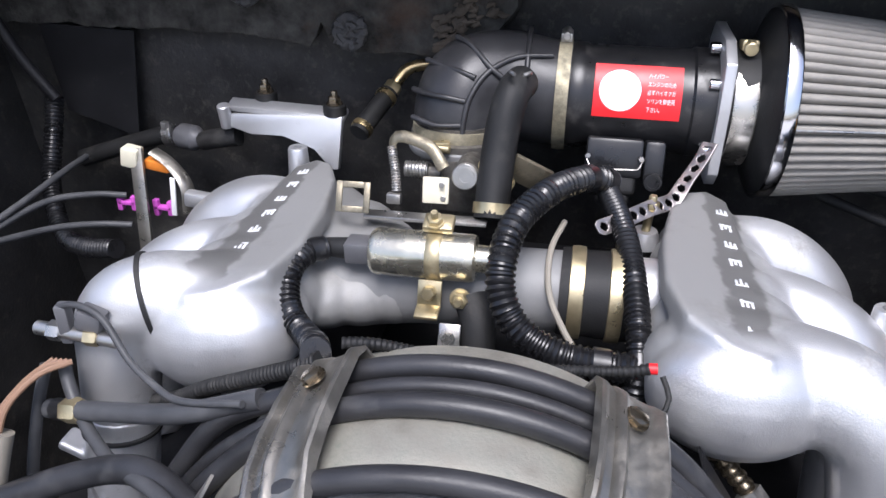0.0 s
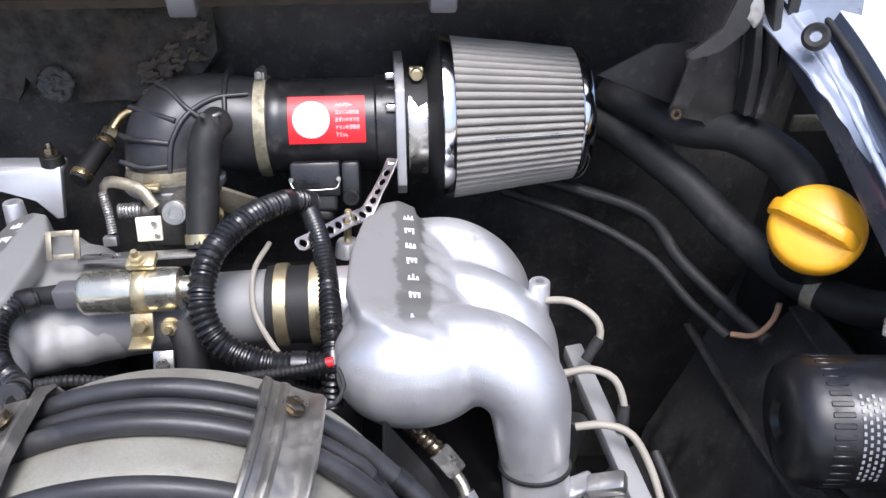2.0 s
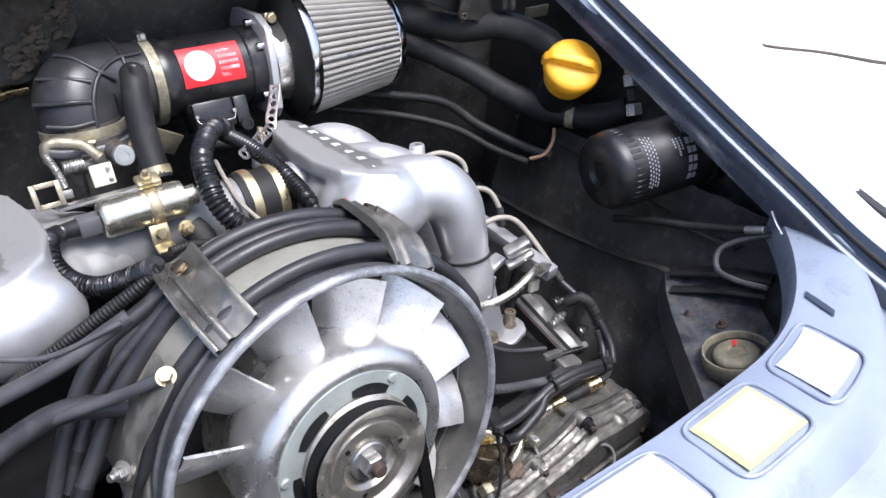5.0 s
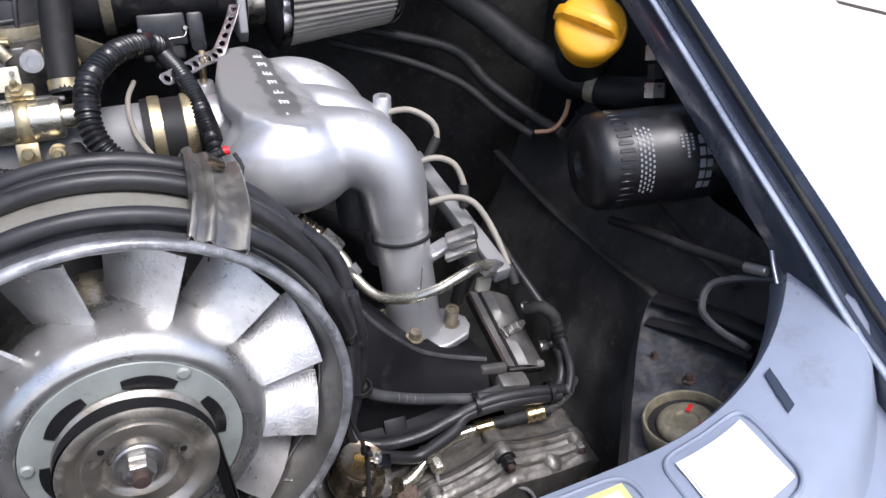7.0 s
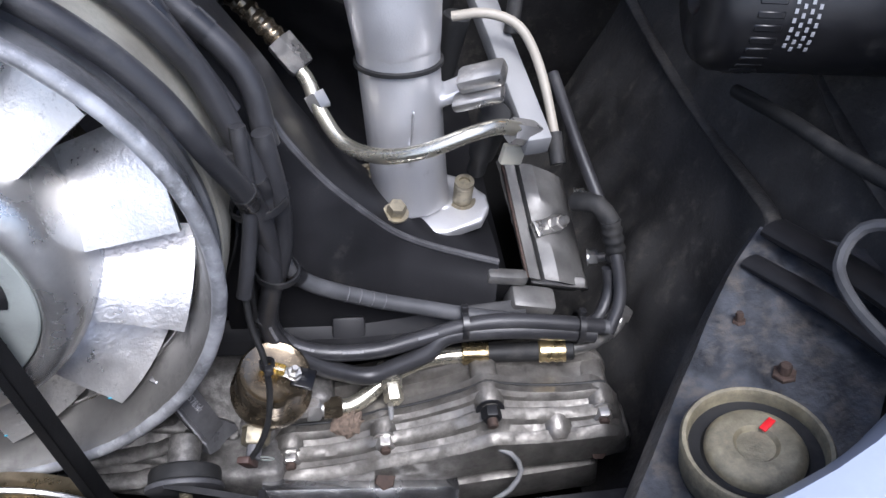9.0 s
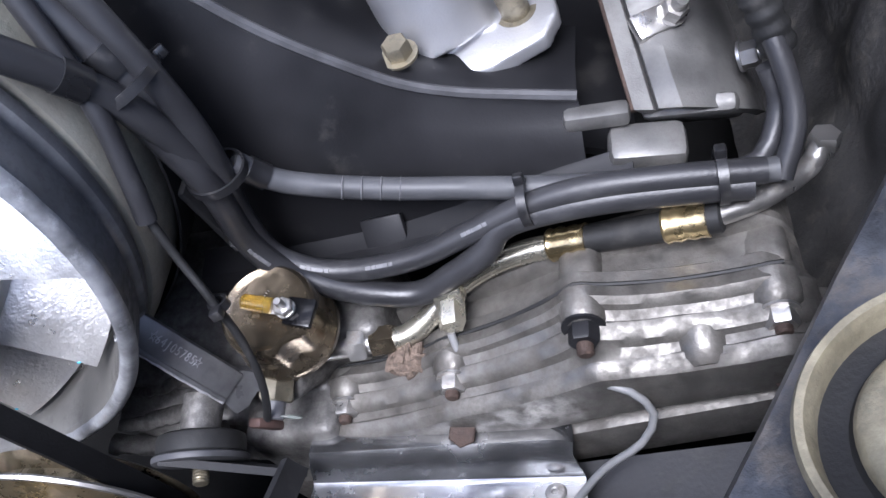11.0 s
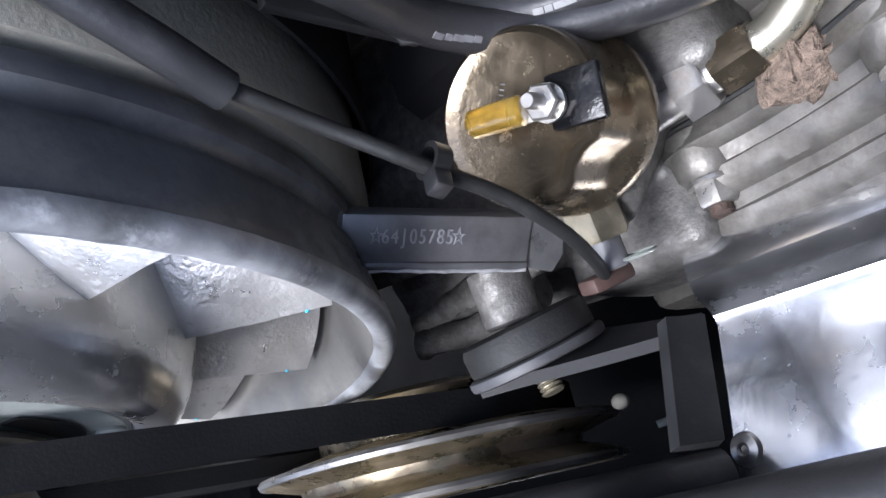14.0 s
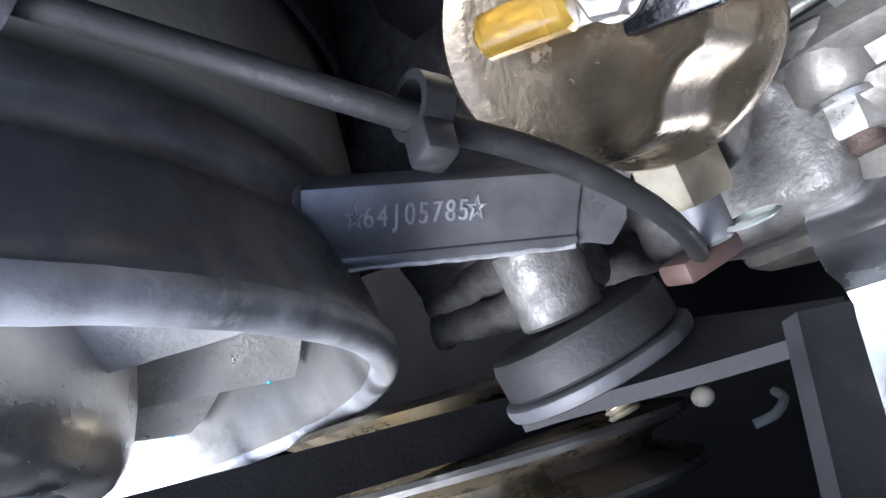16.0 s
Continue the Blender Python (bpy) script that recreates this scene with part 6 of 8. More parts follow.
hexnut(bm, (0.284, 0.112, -0.001), V(0.9, 0.2, -0.3), 0.013, 0.018)
part("union_nut", bm, STEEL, rail)
bm = B()
box(bm, pose(0.2905, 0.126, -0.028, 0, 10, 10), 0.014, 0.005, 0.013, 0.001)
part("clip", bm, CREAM, rail, "cream plastic clip")
bm = B()
sweep(bm, [(0.158, 0.165, 0.020), (0.172, 0.155, 0.008), (0.179, 0.143, -0.006), (0.192, 0.124, -0.016), (0.212, 0.106, -0.012), (0.235, 0.098, -0.003), (0.258, 0.099, 0.006), (0.275, 0.106, 0.006), (0.288, 0.112, 0.0)], 0.0044, 14, 0.004)
feed = part("feed_pipe", bm, CHAMPAGNE, rail, "bent champagne plated fuel pipe")
bm = B()
hexnut(bm, (0.158, 0.168, 0.024), V(0.014, -0.010, -0.014), 0.015, 0.020)
hexnut(bm, (0.176, 0.150, 0.000), V(0.010, -0.012, -0.016), 0.012, 0.010)
part("pipe_nut", bm, STEEL, feed, "steel hexagon union")
bm = B()
sweep(bm, [(0.133, 0.180, 0.046), (0.145, 0.174, 0.036), (0.158, 0.168, 0.024)], 0.0055, 14, 0.003, ridge=0.0012, pitch=0.006)
part("braided_end", bm, BRONZE, feed, "brown crimped hose end")
hose("fuel_hose", [(0.06, 0.21, 0.066), (0.10, 0.195, 0.062), (0.133, 0.180, 0.046)], 0.0072, CONDUIT, "black corrugated sleeve on the fuel hose", "hose", ridge=0.0012, pitch=0.004)
for pts, lab in (([(0.245, 0.262, 0.086), (0.266, 0.252, 0.090), (0.284, 0.242, 0.080), (0.287, 0.236, 0.066), (0.276, 0.230, 0.050)], "beige injector cable loop"),
                 ([(0.252, 0.205, 0.058), (0.272, 0.202, 0.063), (0.289, 0.198, 0.056), (0.296, 0.190, 0.038), (0.294, 0.182, 0.020)], "beige injector cable loop"),
                 ([(0.256, 0.172, 0.036), (0.275, 0.168, 0.040), (0.294, 0.163, 0.034), (0.306, 0.149, 0.015), (0.313, 0.124, -0.012), (0.314, 0.110, -0.024)], "long beige injector cable over the rail")):
    hose("injector_cable", pts, 0.0029, BEIGE_WIRE, lab, "cable", seg=10)
    hose("cable_boot", [pts[-2], pts[-1]], 0.0046, RUBBER, "black rubber boot on an injector cable", "cable boot", seg=10)
for y in (0.240, 0.190):
    bm = B()
    cyl(bm, (0.262, y, 0.028), (0.250, y - 0.004, -0.04), 0.0085, 0.0065)
    single("injector", bm, RUBBER, "black fuel injector under the rail", "injector", "injectors", loc=(0.25, y, -0.04))
bm = B()
cyl(bm, (0.278, 0.128, 0.000), (0.275, 0.140, -0.038), 0.0095, 0.0082)
cyl(bm, (0.275, 0.140, -0.038), (0.274, 0.146, -0.056), 0.006)
single("injector", bm, RUBBER, "black fuel injector beside the down pipe", "injector", "injectors", loc=(0.274, 0.146, -0.056))

# black air shroud over the cylinders
shr = thing("air_shroud", (0.21, 0.09, -0.137), "black sheet-metal cylinder shroud with rolled top edge", "engine shroud")
TOP = [(0.120, 0.100, 0.075), (0.150, 0.100, 0.028), (0.163, 0.1, 0.002), (0.182, 0.1, -0.026), (0.207, 0.1, -0.053), (0.222, 0.1, -0.066), (0.240, 0.1, -0.076), (0.260, 0.1, -0.084), (0.284, 0.098, -0.091)]
top = [Vector(r[:3]) for r in spline(TOP, 0.006)]
bm = B()
rows = []
for p in top:
    low = V(p.x * 0.97 + 0.004, 0.078, -0.136 + 0.03 * max(0, p.x - 0.2))
    rows.append([p + V(0, 0.050, -0.006), p + V(0, 0.020, 0.000), p + V(0, 0.004, 0.0015), p + V(0, 0.0, 0.0), p + V(0, -0.001, -0.004)] + [p.lerp(low, k / 5) + V(0, -0.004 * math.sin(math.pi * k / 5), 0) for k in range(1, 6)])
sheet(bm, rows, 0.0016)
part("sheet", bm, SHROUD, shr)
bm = B()
sweep(bm, [tuple(p + V(0, 0.0002, 0.0006)) for p in top], 0.0024, 8, 0.006)
part("worn_edge", bm, WORN_EDGE, shr, "scuffed bright rolled edge")
bm = B()
hexnut(bm, (0.2210, 0.1115, -0.0590), (0.1, -0.15, 1), 0.010, 0.0065, 0.0, 0.0078)
part("bolt", bm, DULLZINC, shr, "dull plated flange bolt")
bm = B()
sheet(bm, [[V(x, 0.083, -0.116 + dz), V(x, 0.080, -0.119 + dz), V(x, 0.070, -0.121 + dz), V(x, 0.066, -0.128 + dz)] for x, dz in ((0.095, 0.002), (0.14, 0.0), (0.19, -0.002), (0.26, 0.003), (0.30, 0.008))], 0.0015)
part("lower_flange", bm, SHROUD, shr)
bm = B()
box(bm, pose(0.1905, 0.0715, -0.122, -35, 0, 0), 0.020, 0.004, 0.024, 0.0015)
part("tab", bm, SHROUD, shr)
bm = B()
hexnut(bm, (0.190, 0.0765, -0.135), (0, -0.6, 0.8), 0.009, 0.004, 0.0, 0.007)
part("tab_bolt", bm, RUST, shr)
slab("engine_top_tin", [(0.08, 0.104, -0.02), (0.30, 0.104, -0.135), (0.30, 0.42, -0.135), (0.08, 0.42, -0.02)], 0.004, SHROUD, "black tin on top of the cylinders", "engine tin", 10, 10, 0.003)
slab("engine_top_tin_west", [(-0.34, 0.10, -0.10), (-0.10, 0.10, 0.02), (-0.10, 0.42, 0.02), (-0.34, 0.42, -0.10)], 0.004, SHROUD, "black tin on top of the cylinders", "engine tin", 10, 10, 0.003)
slab("engine_block_cover", [(-0.11, 0.13, -0.05), (0.10, 0.13, -0.05), (0.10, 0.44, 0.03), (-0.11, 0.44, 0.03)], 0.01, SHROUD, "dark cover of the engine block between the banks", "engine tin", 8, 8, 0.004)

# cam cover on the right bank
camc = thing("cam_cover", (0.31, 0.11, -0.12), "grey cast magnesium cam cover with studs", "cam cover")
CTL, CBL, CTR, CBR = V(0.2960, 0.166, -0.064), V(0.3040, 0.092, -0.0990), V(0.333, 0.156, -0.070), V(0.343, 0.091, -0.110)
CN = V(-0.12, -0.62, 0.77).normalized()
rows = []
for i in range(13):
    u = i / 12
    l, r = CTL.lerp(CBL, u), CTR.lerp(CBR, u)
    w = r - l
    k = 0.002 * math.sin(u * math.pi * 3)
    rows.append([l - CN * 0.026, l - CN * 0.004, l, l + w * 0.18, l + w * 0.20 - CN * 0.002, l + w * 0.25 + CN * 0.005, l + w * 0.48 + CN * (0.008 + k), l + w * 0.75 + CN * (0.004 + k), r - CN * 0.004, r + V(0.004, 0, 0) - CN * 0.016, r + V(0.006, 0, 0) - CN * 0.032])
bm = B()
sheet(bm, rows, 0.004)
part("casting", bm, CAMCAST, camc)
bm = B()
box(bm, at(CBL.lerp(CBR, 0.5) - CN * 0.014 + V(0, 0.002, 0), CN), 0.036, 0.008, 0.030, 0.003)
part("end_wall", bm, CAMCAST, camc)
bm = B()
box(bm, pose(0.2895, 0.0930, -0.0985, 0, 8, 0), 0.026, 0.009, 0.008, 0.0025)
part("foot", bm, CAMCAST, camc)
bm = B()
box(bm, pose(0.305, 0.086, -0.117, 10, 12, 0), 0.030, 0.018, 0.020, 0.004)
part("lower_lug", bm, CAMCAST, camc)
bm = B()
sweep(bm, [tuple(CTL - CN * 0.003 + V(-0.0005, 0, 0)), tuple(CTL.lerp(CBL, 0.5) - CN * 0.003 + V(-0.0005, 0, 0)), tuple(CBL - CN * 0.003 + V(-0.0005, 0, 0))], 0.0016, 8, 0.004)
part("gasket", bm, RUST, camc, "brown gasket edge")
for p, d in (((0.3240, 0.1220, -0.0820), (0.4, -0.5, 0.75)), ((0.345, 0.108, -0.100), (1, -0.2, 0.2)), ((0.342, 0.146, -0.080), (1, -0.2, 0.2))):
    bm = B()
    hexnut(bm, p, d, 0.009, 0.006, 0.003, 0.006)
    part("stud_nut", bm, STEEL, camc, "bright stud nut")
bm = B()
box(bm, pose(0.3170, 0.1200, -0.0830, 30, 8, 25), 0.017, 0.011, 0.005, 0.001)
part("lug", bm, STEEL, camc)
hose("spark_plug_elbow", [(0.332, 0.118, -0.060), (0.343, 0.108, -0.054), (0.351, 0.100, -0.062)], 0.0060, RUBBER, "black right-angled plug cap", "plug cap", seg=14)
hose("spark_plug_boot", [(0.350, 0.100, -0.060), (0.354, 0.095, -0.074), (0.357, 0.091, -0.086)], 0.0058, RUBBER, "ribbed black plug cap shaft", "plug cap", seg=14, ridge=0.0008, pitch=0.006)
hose("plug_lead", [(0.352, 0.089, -0.090), (0.354, 0.083, -0.104), (0.345, 0.070, -0.116), (0.325, 0.062, -0.113)], 0.0040, HOSE, "black plug lead bending under the cam cover", "ignition lead")
hose("plug_lead", [(0.330, 0.20, -0.02), (0.338, 0.15, -0.040), (0.352, 0.10, -0.07), (0.358, 0.075, -0.10), (0.350, 0.06, -0.118)], 0.0040, HOSE, "black plug lead along the cam cover", "ignition lead")

# ---- lower right: chain cover, sender, leads ----
chain = thing("chain_cover", (0.24, 0.03, -0.20), "oily cast aluminium timing chain cover with ribs and bolts", "chain cover")
SL = radians(8.8)
K = Matrix.Translation((0.241, 0.036, -0.148)) @ Matrix.Rotation(-SL, 4, "Y")


def kp(x, y, z):
    return K @ V(x, y, z)


STUDS = ((-0.090, -0.008), (-0.033, -0.0065), (0.032, 0.007), (0.099, -0.011))


def stud_line(x):
    """Height of the joint face, swelling at each stud and dipping between."""
    xs, zs = [p[0] for p in STUDS], [p[1] for p in STUDS]
    z = float(np.interp(x, xs, zs))
    near = min(abs(x - q) for q in xs)
    return z + 0.0028 * math.exp(-(near / 0.011) ** 2) - 0.0012 * math.sin(min(near, 0.033) / 0.033 * math.pi / 2)


def profile_sheet(prof, x0, x1, n, fade=0.012):
    """A casting drawn along the joint: rows of depth, rise and how far the rise is a fin."""
    rows = []
    for i in range(n + 1):
        x = x0 + (x1 - x0) * i / n
        k = min(1.0, max(0.0, min(x - x0, x1 - x) / fade)) ** 0.5
        base = stud_line(x)
        rows.append([kp(x, d + (1 - k) * 0.004 * (1 if d < 0 else -1), base * w + r - (1 - k) * 0.012 * (r > -0.02) + 0.0004 * noise.noise(V(x * 90, d * 200, 3))) for d, r, w in prof])
    bm = B()
    sheet(bm, rows, 0.002)
    return bm


bm = profile_sheet([(0.0012, -0.030, 0.3), (0.0012, 0.0055, 1), (0.0062, 0.0058, 1), (0.0074, 0.0042, 1), (0.0092, -0.0004, 0.9), (0.0195, -0.0006, 0.7), (0.0210, 0.0040, 0.6), (0.0226, 0.0060, 0.6), (0.0262, 0.0062, 0.6), (0.0276, 0.0046, 0.6), (0.0300, -0.0060, 0.4), (0.0460, -0.0080, 0.2), (0.0560, -0.0300, 0.1)], -0.106, 0.110, 90)
part("housing", bm, CAST, chain, "ribbed cast chain housing", sharp=32)
for (x, z), deep in zip(STUDS, (0.012, 0.030, 0.031, 0.030)):
    bm = B()
    box(bm, K @ Matrix.Translation((x, 0.002 + deep * 0.4, z - 0.0078)), 0.0165, deep * 0.8, 0.026, 0.0045, 3)
    part("pillar", bm, CAST, chain)
bm = profile_sheet([(0.0000, -0.030, 0.3), (-0.0004, 0.0050, 1), (-0.0052, 0.0048, 1), (-0.0064, 0.0036, 1), (-0.0076, 0.0004, 0.9), (-0.0120, -0.0018, 0.85), (-0.0134, -0.0012, 0.8), (-0.0150, -0.0016, 0.8), (-0.0176, -0.0036, 0.8), (-0.0190, -0.0072, 0.7), (-0.0235, -0.0096, 0.5), (-0.0248, -0.0088, 0.5), (-0.0264, -0.0092, 0.5), (-0.0288, -0.0112, 0.5), (-0.0297, -0.0200, 0.4), (-0.0300, -0.0340, 0.2)], -0.107, 0.111, 90)
part("cover", bm, CAST, chain, "ribbed cast front cover", sharp=32)
bm = B()
cyl(bm, kp(0.070, -0.012, -0.016), kp(0.070, -0.029, -0.018), 0.0125, 0.0105, edge=0.003)
part("round_pad", bm, CAST, chain)
for x, z in STUDS:
    bm = B()
    cyl(bm, kp(x, 0.001, z), kp(x, -0.0145, z), 0.0098, 0.0086, edge=0.0022)
    part("stud_boss", bm, CAST, chain)
bm = B()
sweep(bm, [tuple(kp(x, 0.0004, stud_line(x) + 0.0056)) for x in (-0.100, -0.092, -0.083, -0.062, -0.043, -0.033, -0.023, 0.0, 0.022, 0.032, 0.042, 0.066, 0.090, 0.099, 0.105)], 0.0009, 6, 0.003)
part("gasket", bm, RUBBER, chain, "black gasket line")
for (x, z), mt in ((STUDS[0], STEEL), (STUDS[1], STEEL), (STUDS[3], STEEL)):
    bm = B()
    hexnut(bm, kp(x, -0.0145, z), K.to_3x3() @ V(0, -1, 0), 0.0100, 0.006, 0.0, 0.0072)
    n = part("nut", bm, mt, chain, "hexagon nut with washer")
    bm = B()
    cyl(bm, kp(x, -0.020, z), kp(x, -0.0245, z), 0.0031)
    part("stud", bm, RUST, n, "rusty stud end")
bm = B()
hexnut(bm, kp(STUDS[2][0], -0.0135, STUDS[2][1]), K.to_3x3() @ V(0, -1, 0.05), 0.0105, 0.007, 0.0, 0.0085)
bb = part("banjo_bolt", bm, SHROUD, chain, "dark oily banjo bolt")
bm = B()
cyl(bm, kp(STUDS[2][0], -0.019, STUDS[2][1]), kp(STUDS[2][0], -0.0260, STUDS[2][1] - 0.001), 0.0033)
part("banjo_stud", bm, RUST, bb)

sump = thing("lower_case", (0.2, -0.01, -0.22), "grimy cast lower crankcase edge with a rusty bolt", "crankcase")
bm = B()
box(bm, K @ Matrix.Translation((0.0, -0.010, -0.040)), 0.235, 0.030, 0.022, 0.005, 2)
box(bm, K @ Matrix.Translation((-0.03, -0.004, -0.056)), 0.250, 0.06, 0.030, 0.006, 2)
part("casting", bm, CAST, sump)
bm = B()
hexnut(bm, (0.2082, 0.0042, -0.1772), (0.15, -0.45, 0.9), 0.0112, 0.004)
part("rusty_bolt", bm, RUST, sump, "large rusty hexagon bolt")
bm = B()
hexnut(bm, kp(0.094, -0.026, -0.034), (0, -0.9, 0.5), 0.0100, 0.005, 0.0, 0.007)
part("rusty_bolt", bm, RUST, sump, "rusty hexagon bolt")
slab("sump_tin", [(0.20, -0.13, -0.245), (0.46, -0.13, -0.225), (0.46, 0.0, -0.195), (0.20, 0.0, -0.215)], 0.003, DUSTYTIN, "flat black tin below the chain cover", "engine tin", 10, 6, 0.001)

# polished heat shield
shield = thing("heat_shield", (0.19, -0.03, -0.215), "polished aluminium heat shield sheet with rivets", "heat shield")
rows = []
for i in range(27):
    u = i / 26
    x = 0.137 + 0.116 * u
    w = 0.0009 * math.sin(u * 9) + 0.0012 * noise.noise(V(u * 6, 1, 2))
    z = -0.1705 - 0.0125 * u
    edge = 0.004 * max(0.0, (u - 0.93) / 0.07) ** 2
    rows.append([V(x, 0.0090, z - 0.004), V(x, 0.0030, z - 0.0005 - edge), V(x, -0.0010, z - edge), V(x - 0.001, -0.0050, z - 0.0030 - edge), V(x - 0.002 + 0.003 * u, -0.0075, z - 0.0085), V(x - 0.003 + 0.005 * u, -0.0095, z - 0.0120 - 0.006 * u), V(x - 0.003 + 0.005 * u, -0.0130, z - 0.0130 - 0.006 * u), V(x - 0.005 + 0.009 * u, -0.0300, z - 0.0110 - 0.002 * u + w), V(x - 0.007 + 0.012 * u, -0.0460, z - 0.0090 + 0.001 * u + 1.5 * w), V(x - 0.008 + 0.013 * u, -0.0560, z - 0.0080 + 0.003 * u + w)])
bm = B()
sheet(bm, rows, 0.0012)
part("sheet", bm, POLISHED, shield)
for x, y, z in ((0.2430, -0.0180, -0.1966), (0.2545, -0.0300, -0.1945), (0.1330, -0.0470, -0.1785)):
    bm = B()
    lathe(bm, at((x, y, z), (0, 0.25 if y > -0.025 else 0.1, 1)), [(0.0012, 0.0012), (0.0018, 0.0018), (0.0040, 0.0012), (0.0048, 0.0), (0.0, 0.0), (0.0, 0.0008), (0.0012, 0.0008)], 22)
    part("rivet", bm, STEEL, shield, "blind rivet")

# oil pressure sender
SD = V(0.16, -0.20, 0.96).normalized()
SM = at((0.1492, 0.0318, -0.1015), SD, (0, 1, 0))
TIP = SM.inverted() @ V(0.1610, 0.0278, -0.0949)
TIP.z = 0
TW = SM.inverted() @ V(0.1405, 0.0320, -0.0907) - TIP
TW.z = 0.0
TW.normalize()
TANG = math.atan2(TW.y, TW.x)
send = thing("oil_pressure_sender", tuple(SM @ V(0, 0, -0.045)), "tarnished bronze oil pressure sender with a screw terminal", "pressure sender")
bm = B()
lathe(bm, SM, [(0, -0.0012), (0.0150, -0.0012), (0.0168, -0.0004), (0.0182, 0.0002), (0.0196, -0.001), (0.0204, -0.0035), (0.0204, -0.016), (0.0212, -0.019), (0.0228, -0.0215), (0.0232, -0.024), (0.0228, -0.027), (0.0200, -0.0285), (0.0200, -0.033), (0.010, -0.035), (0.010, -0.048), (0, -0.048)], 64)
dent = SM.inverted() @ V(0.1650, 0.0085, -0.1017)
for v in bm.verts:
    q = SM.inverted() @ v.co
    da = math.atan2(q.y, q.x) - math.atan2(dent.y, dent.x)
    da = (da + math.pi) % (2 * math.pi) - math.pi
    rr = math.hypot(q.x, q.y)
    if rr > 0.012 and q.z > -0.0225:
        k = 1 - 0.12 * math.exp(-(da / 0.22) ** 4) * min(1, (0.0225 + q.z) / 0.006)
        v.co = SM @ V(q.x * k, q.y * k, q.z)
can2 = part("can", bm, BRONZE, send, "", True, 60)
bm = B()
box(bm, SM @ Matrix.Translation((TIP.x - TW.x * 0.0055, TIP.y - TW.y * 0.0055, 0.0008)) @ Matrix.Rotation(TANG, 4, "Z"), 0.0125, 0.0120, 0.0030, 0.0008)
part("insulator", bm, INSULATOR, send, "square glossy black insulator")
bm = B()
hexnut(bm, SM @ (TIP + V(0, 0, 0.0026)), SD, 0.0072, 0.0030, 0.0018, 0.0042)
part("terminal_nut", bm, STEEL, send)
bm = B()
cyl(bm, SM @ (TIP + TW * 0.0050 + V(0, 0, 0.0045)), SM @ (TIP + TW * 0.0185 + V(0, 0, 0.0055)), 0.0034, 0.0032)
part("terminal_sleeve", bm, AMBER, send, "translucent amber insulated terminal")
bm = B()
box(bm, SM @ Matrix.Translation((TIP.x + TW.x * 0.003, TIP.y + TW.y * 0.003, 0.0036)) @ Matrix.Rotation(TANG, 4, "Z"), 0.012, 0.006, 0.0008, 0.0002)
part("terminal_tag", bm, STEEL, send)
MARKS = SM @ Matrix.Translation((TIP.x + TW.x * 0.0125 + TW.y * 0.0080, TIP.y + TW.y * 0.0125 - TW.x * 0.0080, -0.0011)) @ Matrix.Rotation(TANG + 1.2, 4, "Z")
for k in range(4):
    bm = B()
    box(bm, MARKS @ Matrix.Translation((0.0012 * k, 0, 0)), 0.0003, 0.0011, 0.0003, 0.0001, 1)
    part("stamped_mark", bm, STAMP, can2)
bm = B()
hexnut(bm, (0.1640, 0.0375, -0.1480), V(1, 0.08, -0.1), 0.0135, 0.008)
cyl(bm, (0.150, 0.036, -0.146), (0.182, 0.040, -0.151), 0.0048)
part("adapter", bm, STEEL, send)

# hard oil line with hose joint
oil = thing("oil_line", (0.20, 0.04, -0.14), "plated oil line with brass ferrules and a rubber section", "oil line")
bm = B()
sweep(bm, [(0.180, 0.040, -0.1510), (0.190, 0.041, -0.1515), (0.202, 0.047, -0.1480), (0.216, 0.055, -0.1415), (0.232, 0.060, -0.1370), (0.248, 0.0620, -0.1350), (0.266, 0.0615, -0.1338)], 0.0053, 14, 0.003)
part("plated_pipe", bm, CHAMPAGNE, oil)
bm = B()
hexnut(bm, (0.1735, 0.0395, -0.1505), V(1, 0.08, -0.06), 0.0125, 0.0110)
part("union_nut", bm, BRONZE, oil, "bronze union nut")
bm = B()
cyl(bm, (0.262, 0.0620, -0.1340), (0.328, 0.054, -0.1260), 0.0060)
part("rubber_section", bm, RUBBER, oil, "black rubber hose section")
for x in (0.2600, 0.3065):
    bm = B()
    lathe(bm, at((x, 0.0620 - 0.1212 * (x - 0.262), -0.1340 + 0.1212 * (x - 0.262)), (1, -0.1212, 0.1212)), [(0, 0), (0.0066, 0), (0.0072, 0.001), (0.0066, 0.0035), (0.0072, 0.006), (0.0064, 0.0085), (0.0072, 0.011), (0.0066, 0.0135), (0.0070, 0.0165), (0, 0.017)], 28)
    part("ferrule", bm, BRASS, oil, "crimped brass ferrule")
bm = B()
sweep(bm, [(0.325, 0.0550, -0.1262), (0.340, 0.060, -0.1285), (0.355, 0.070, -0.1320), (0.364, 0.078, -0.1330), (0.368, 0.083, -0.128)], 0.0043, 14, 0.002)
part("end_pipe", bm, STEEL, oil)
bm = B()
hexnut(bm, (0.3680, 0.0830, -0.1330), V(0.2, 0.1, 1), 0.0105, 0.008)
part("end_nut", bm, STEEL, oil)
bm = B()
box(bm, at((0.2140, 0.0530, -0.1385), (0.12, -0.75, 0.5), (1, 0, 0)), 0.0125, 0.0125, 0.019, 0.0012)
hexnut(bm, (0.2150, 0.0450, -0.1395), V(0.08, -1, -0.1), 0.0105, 0.011)
part("tee_block", bm, CHAMPAGNE, oil, "plated square tee block")
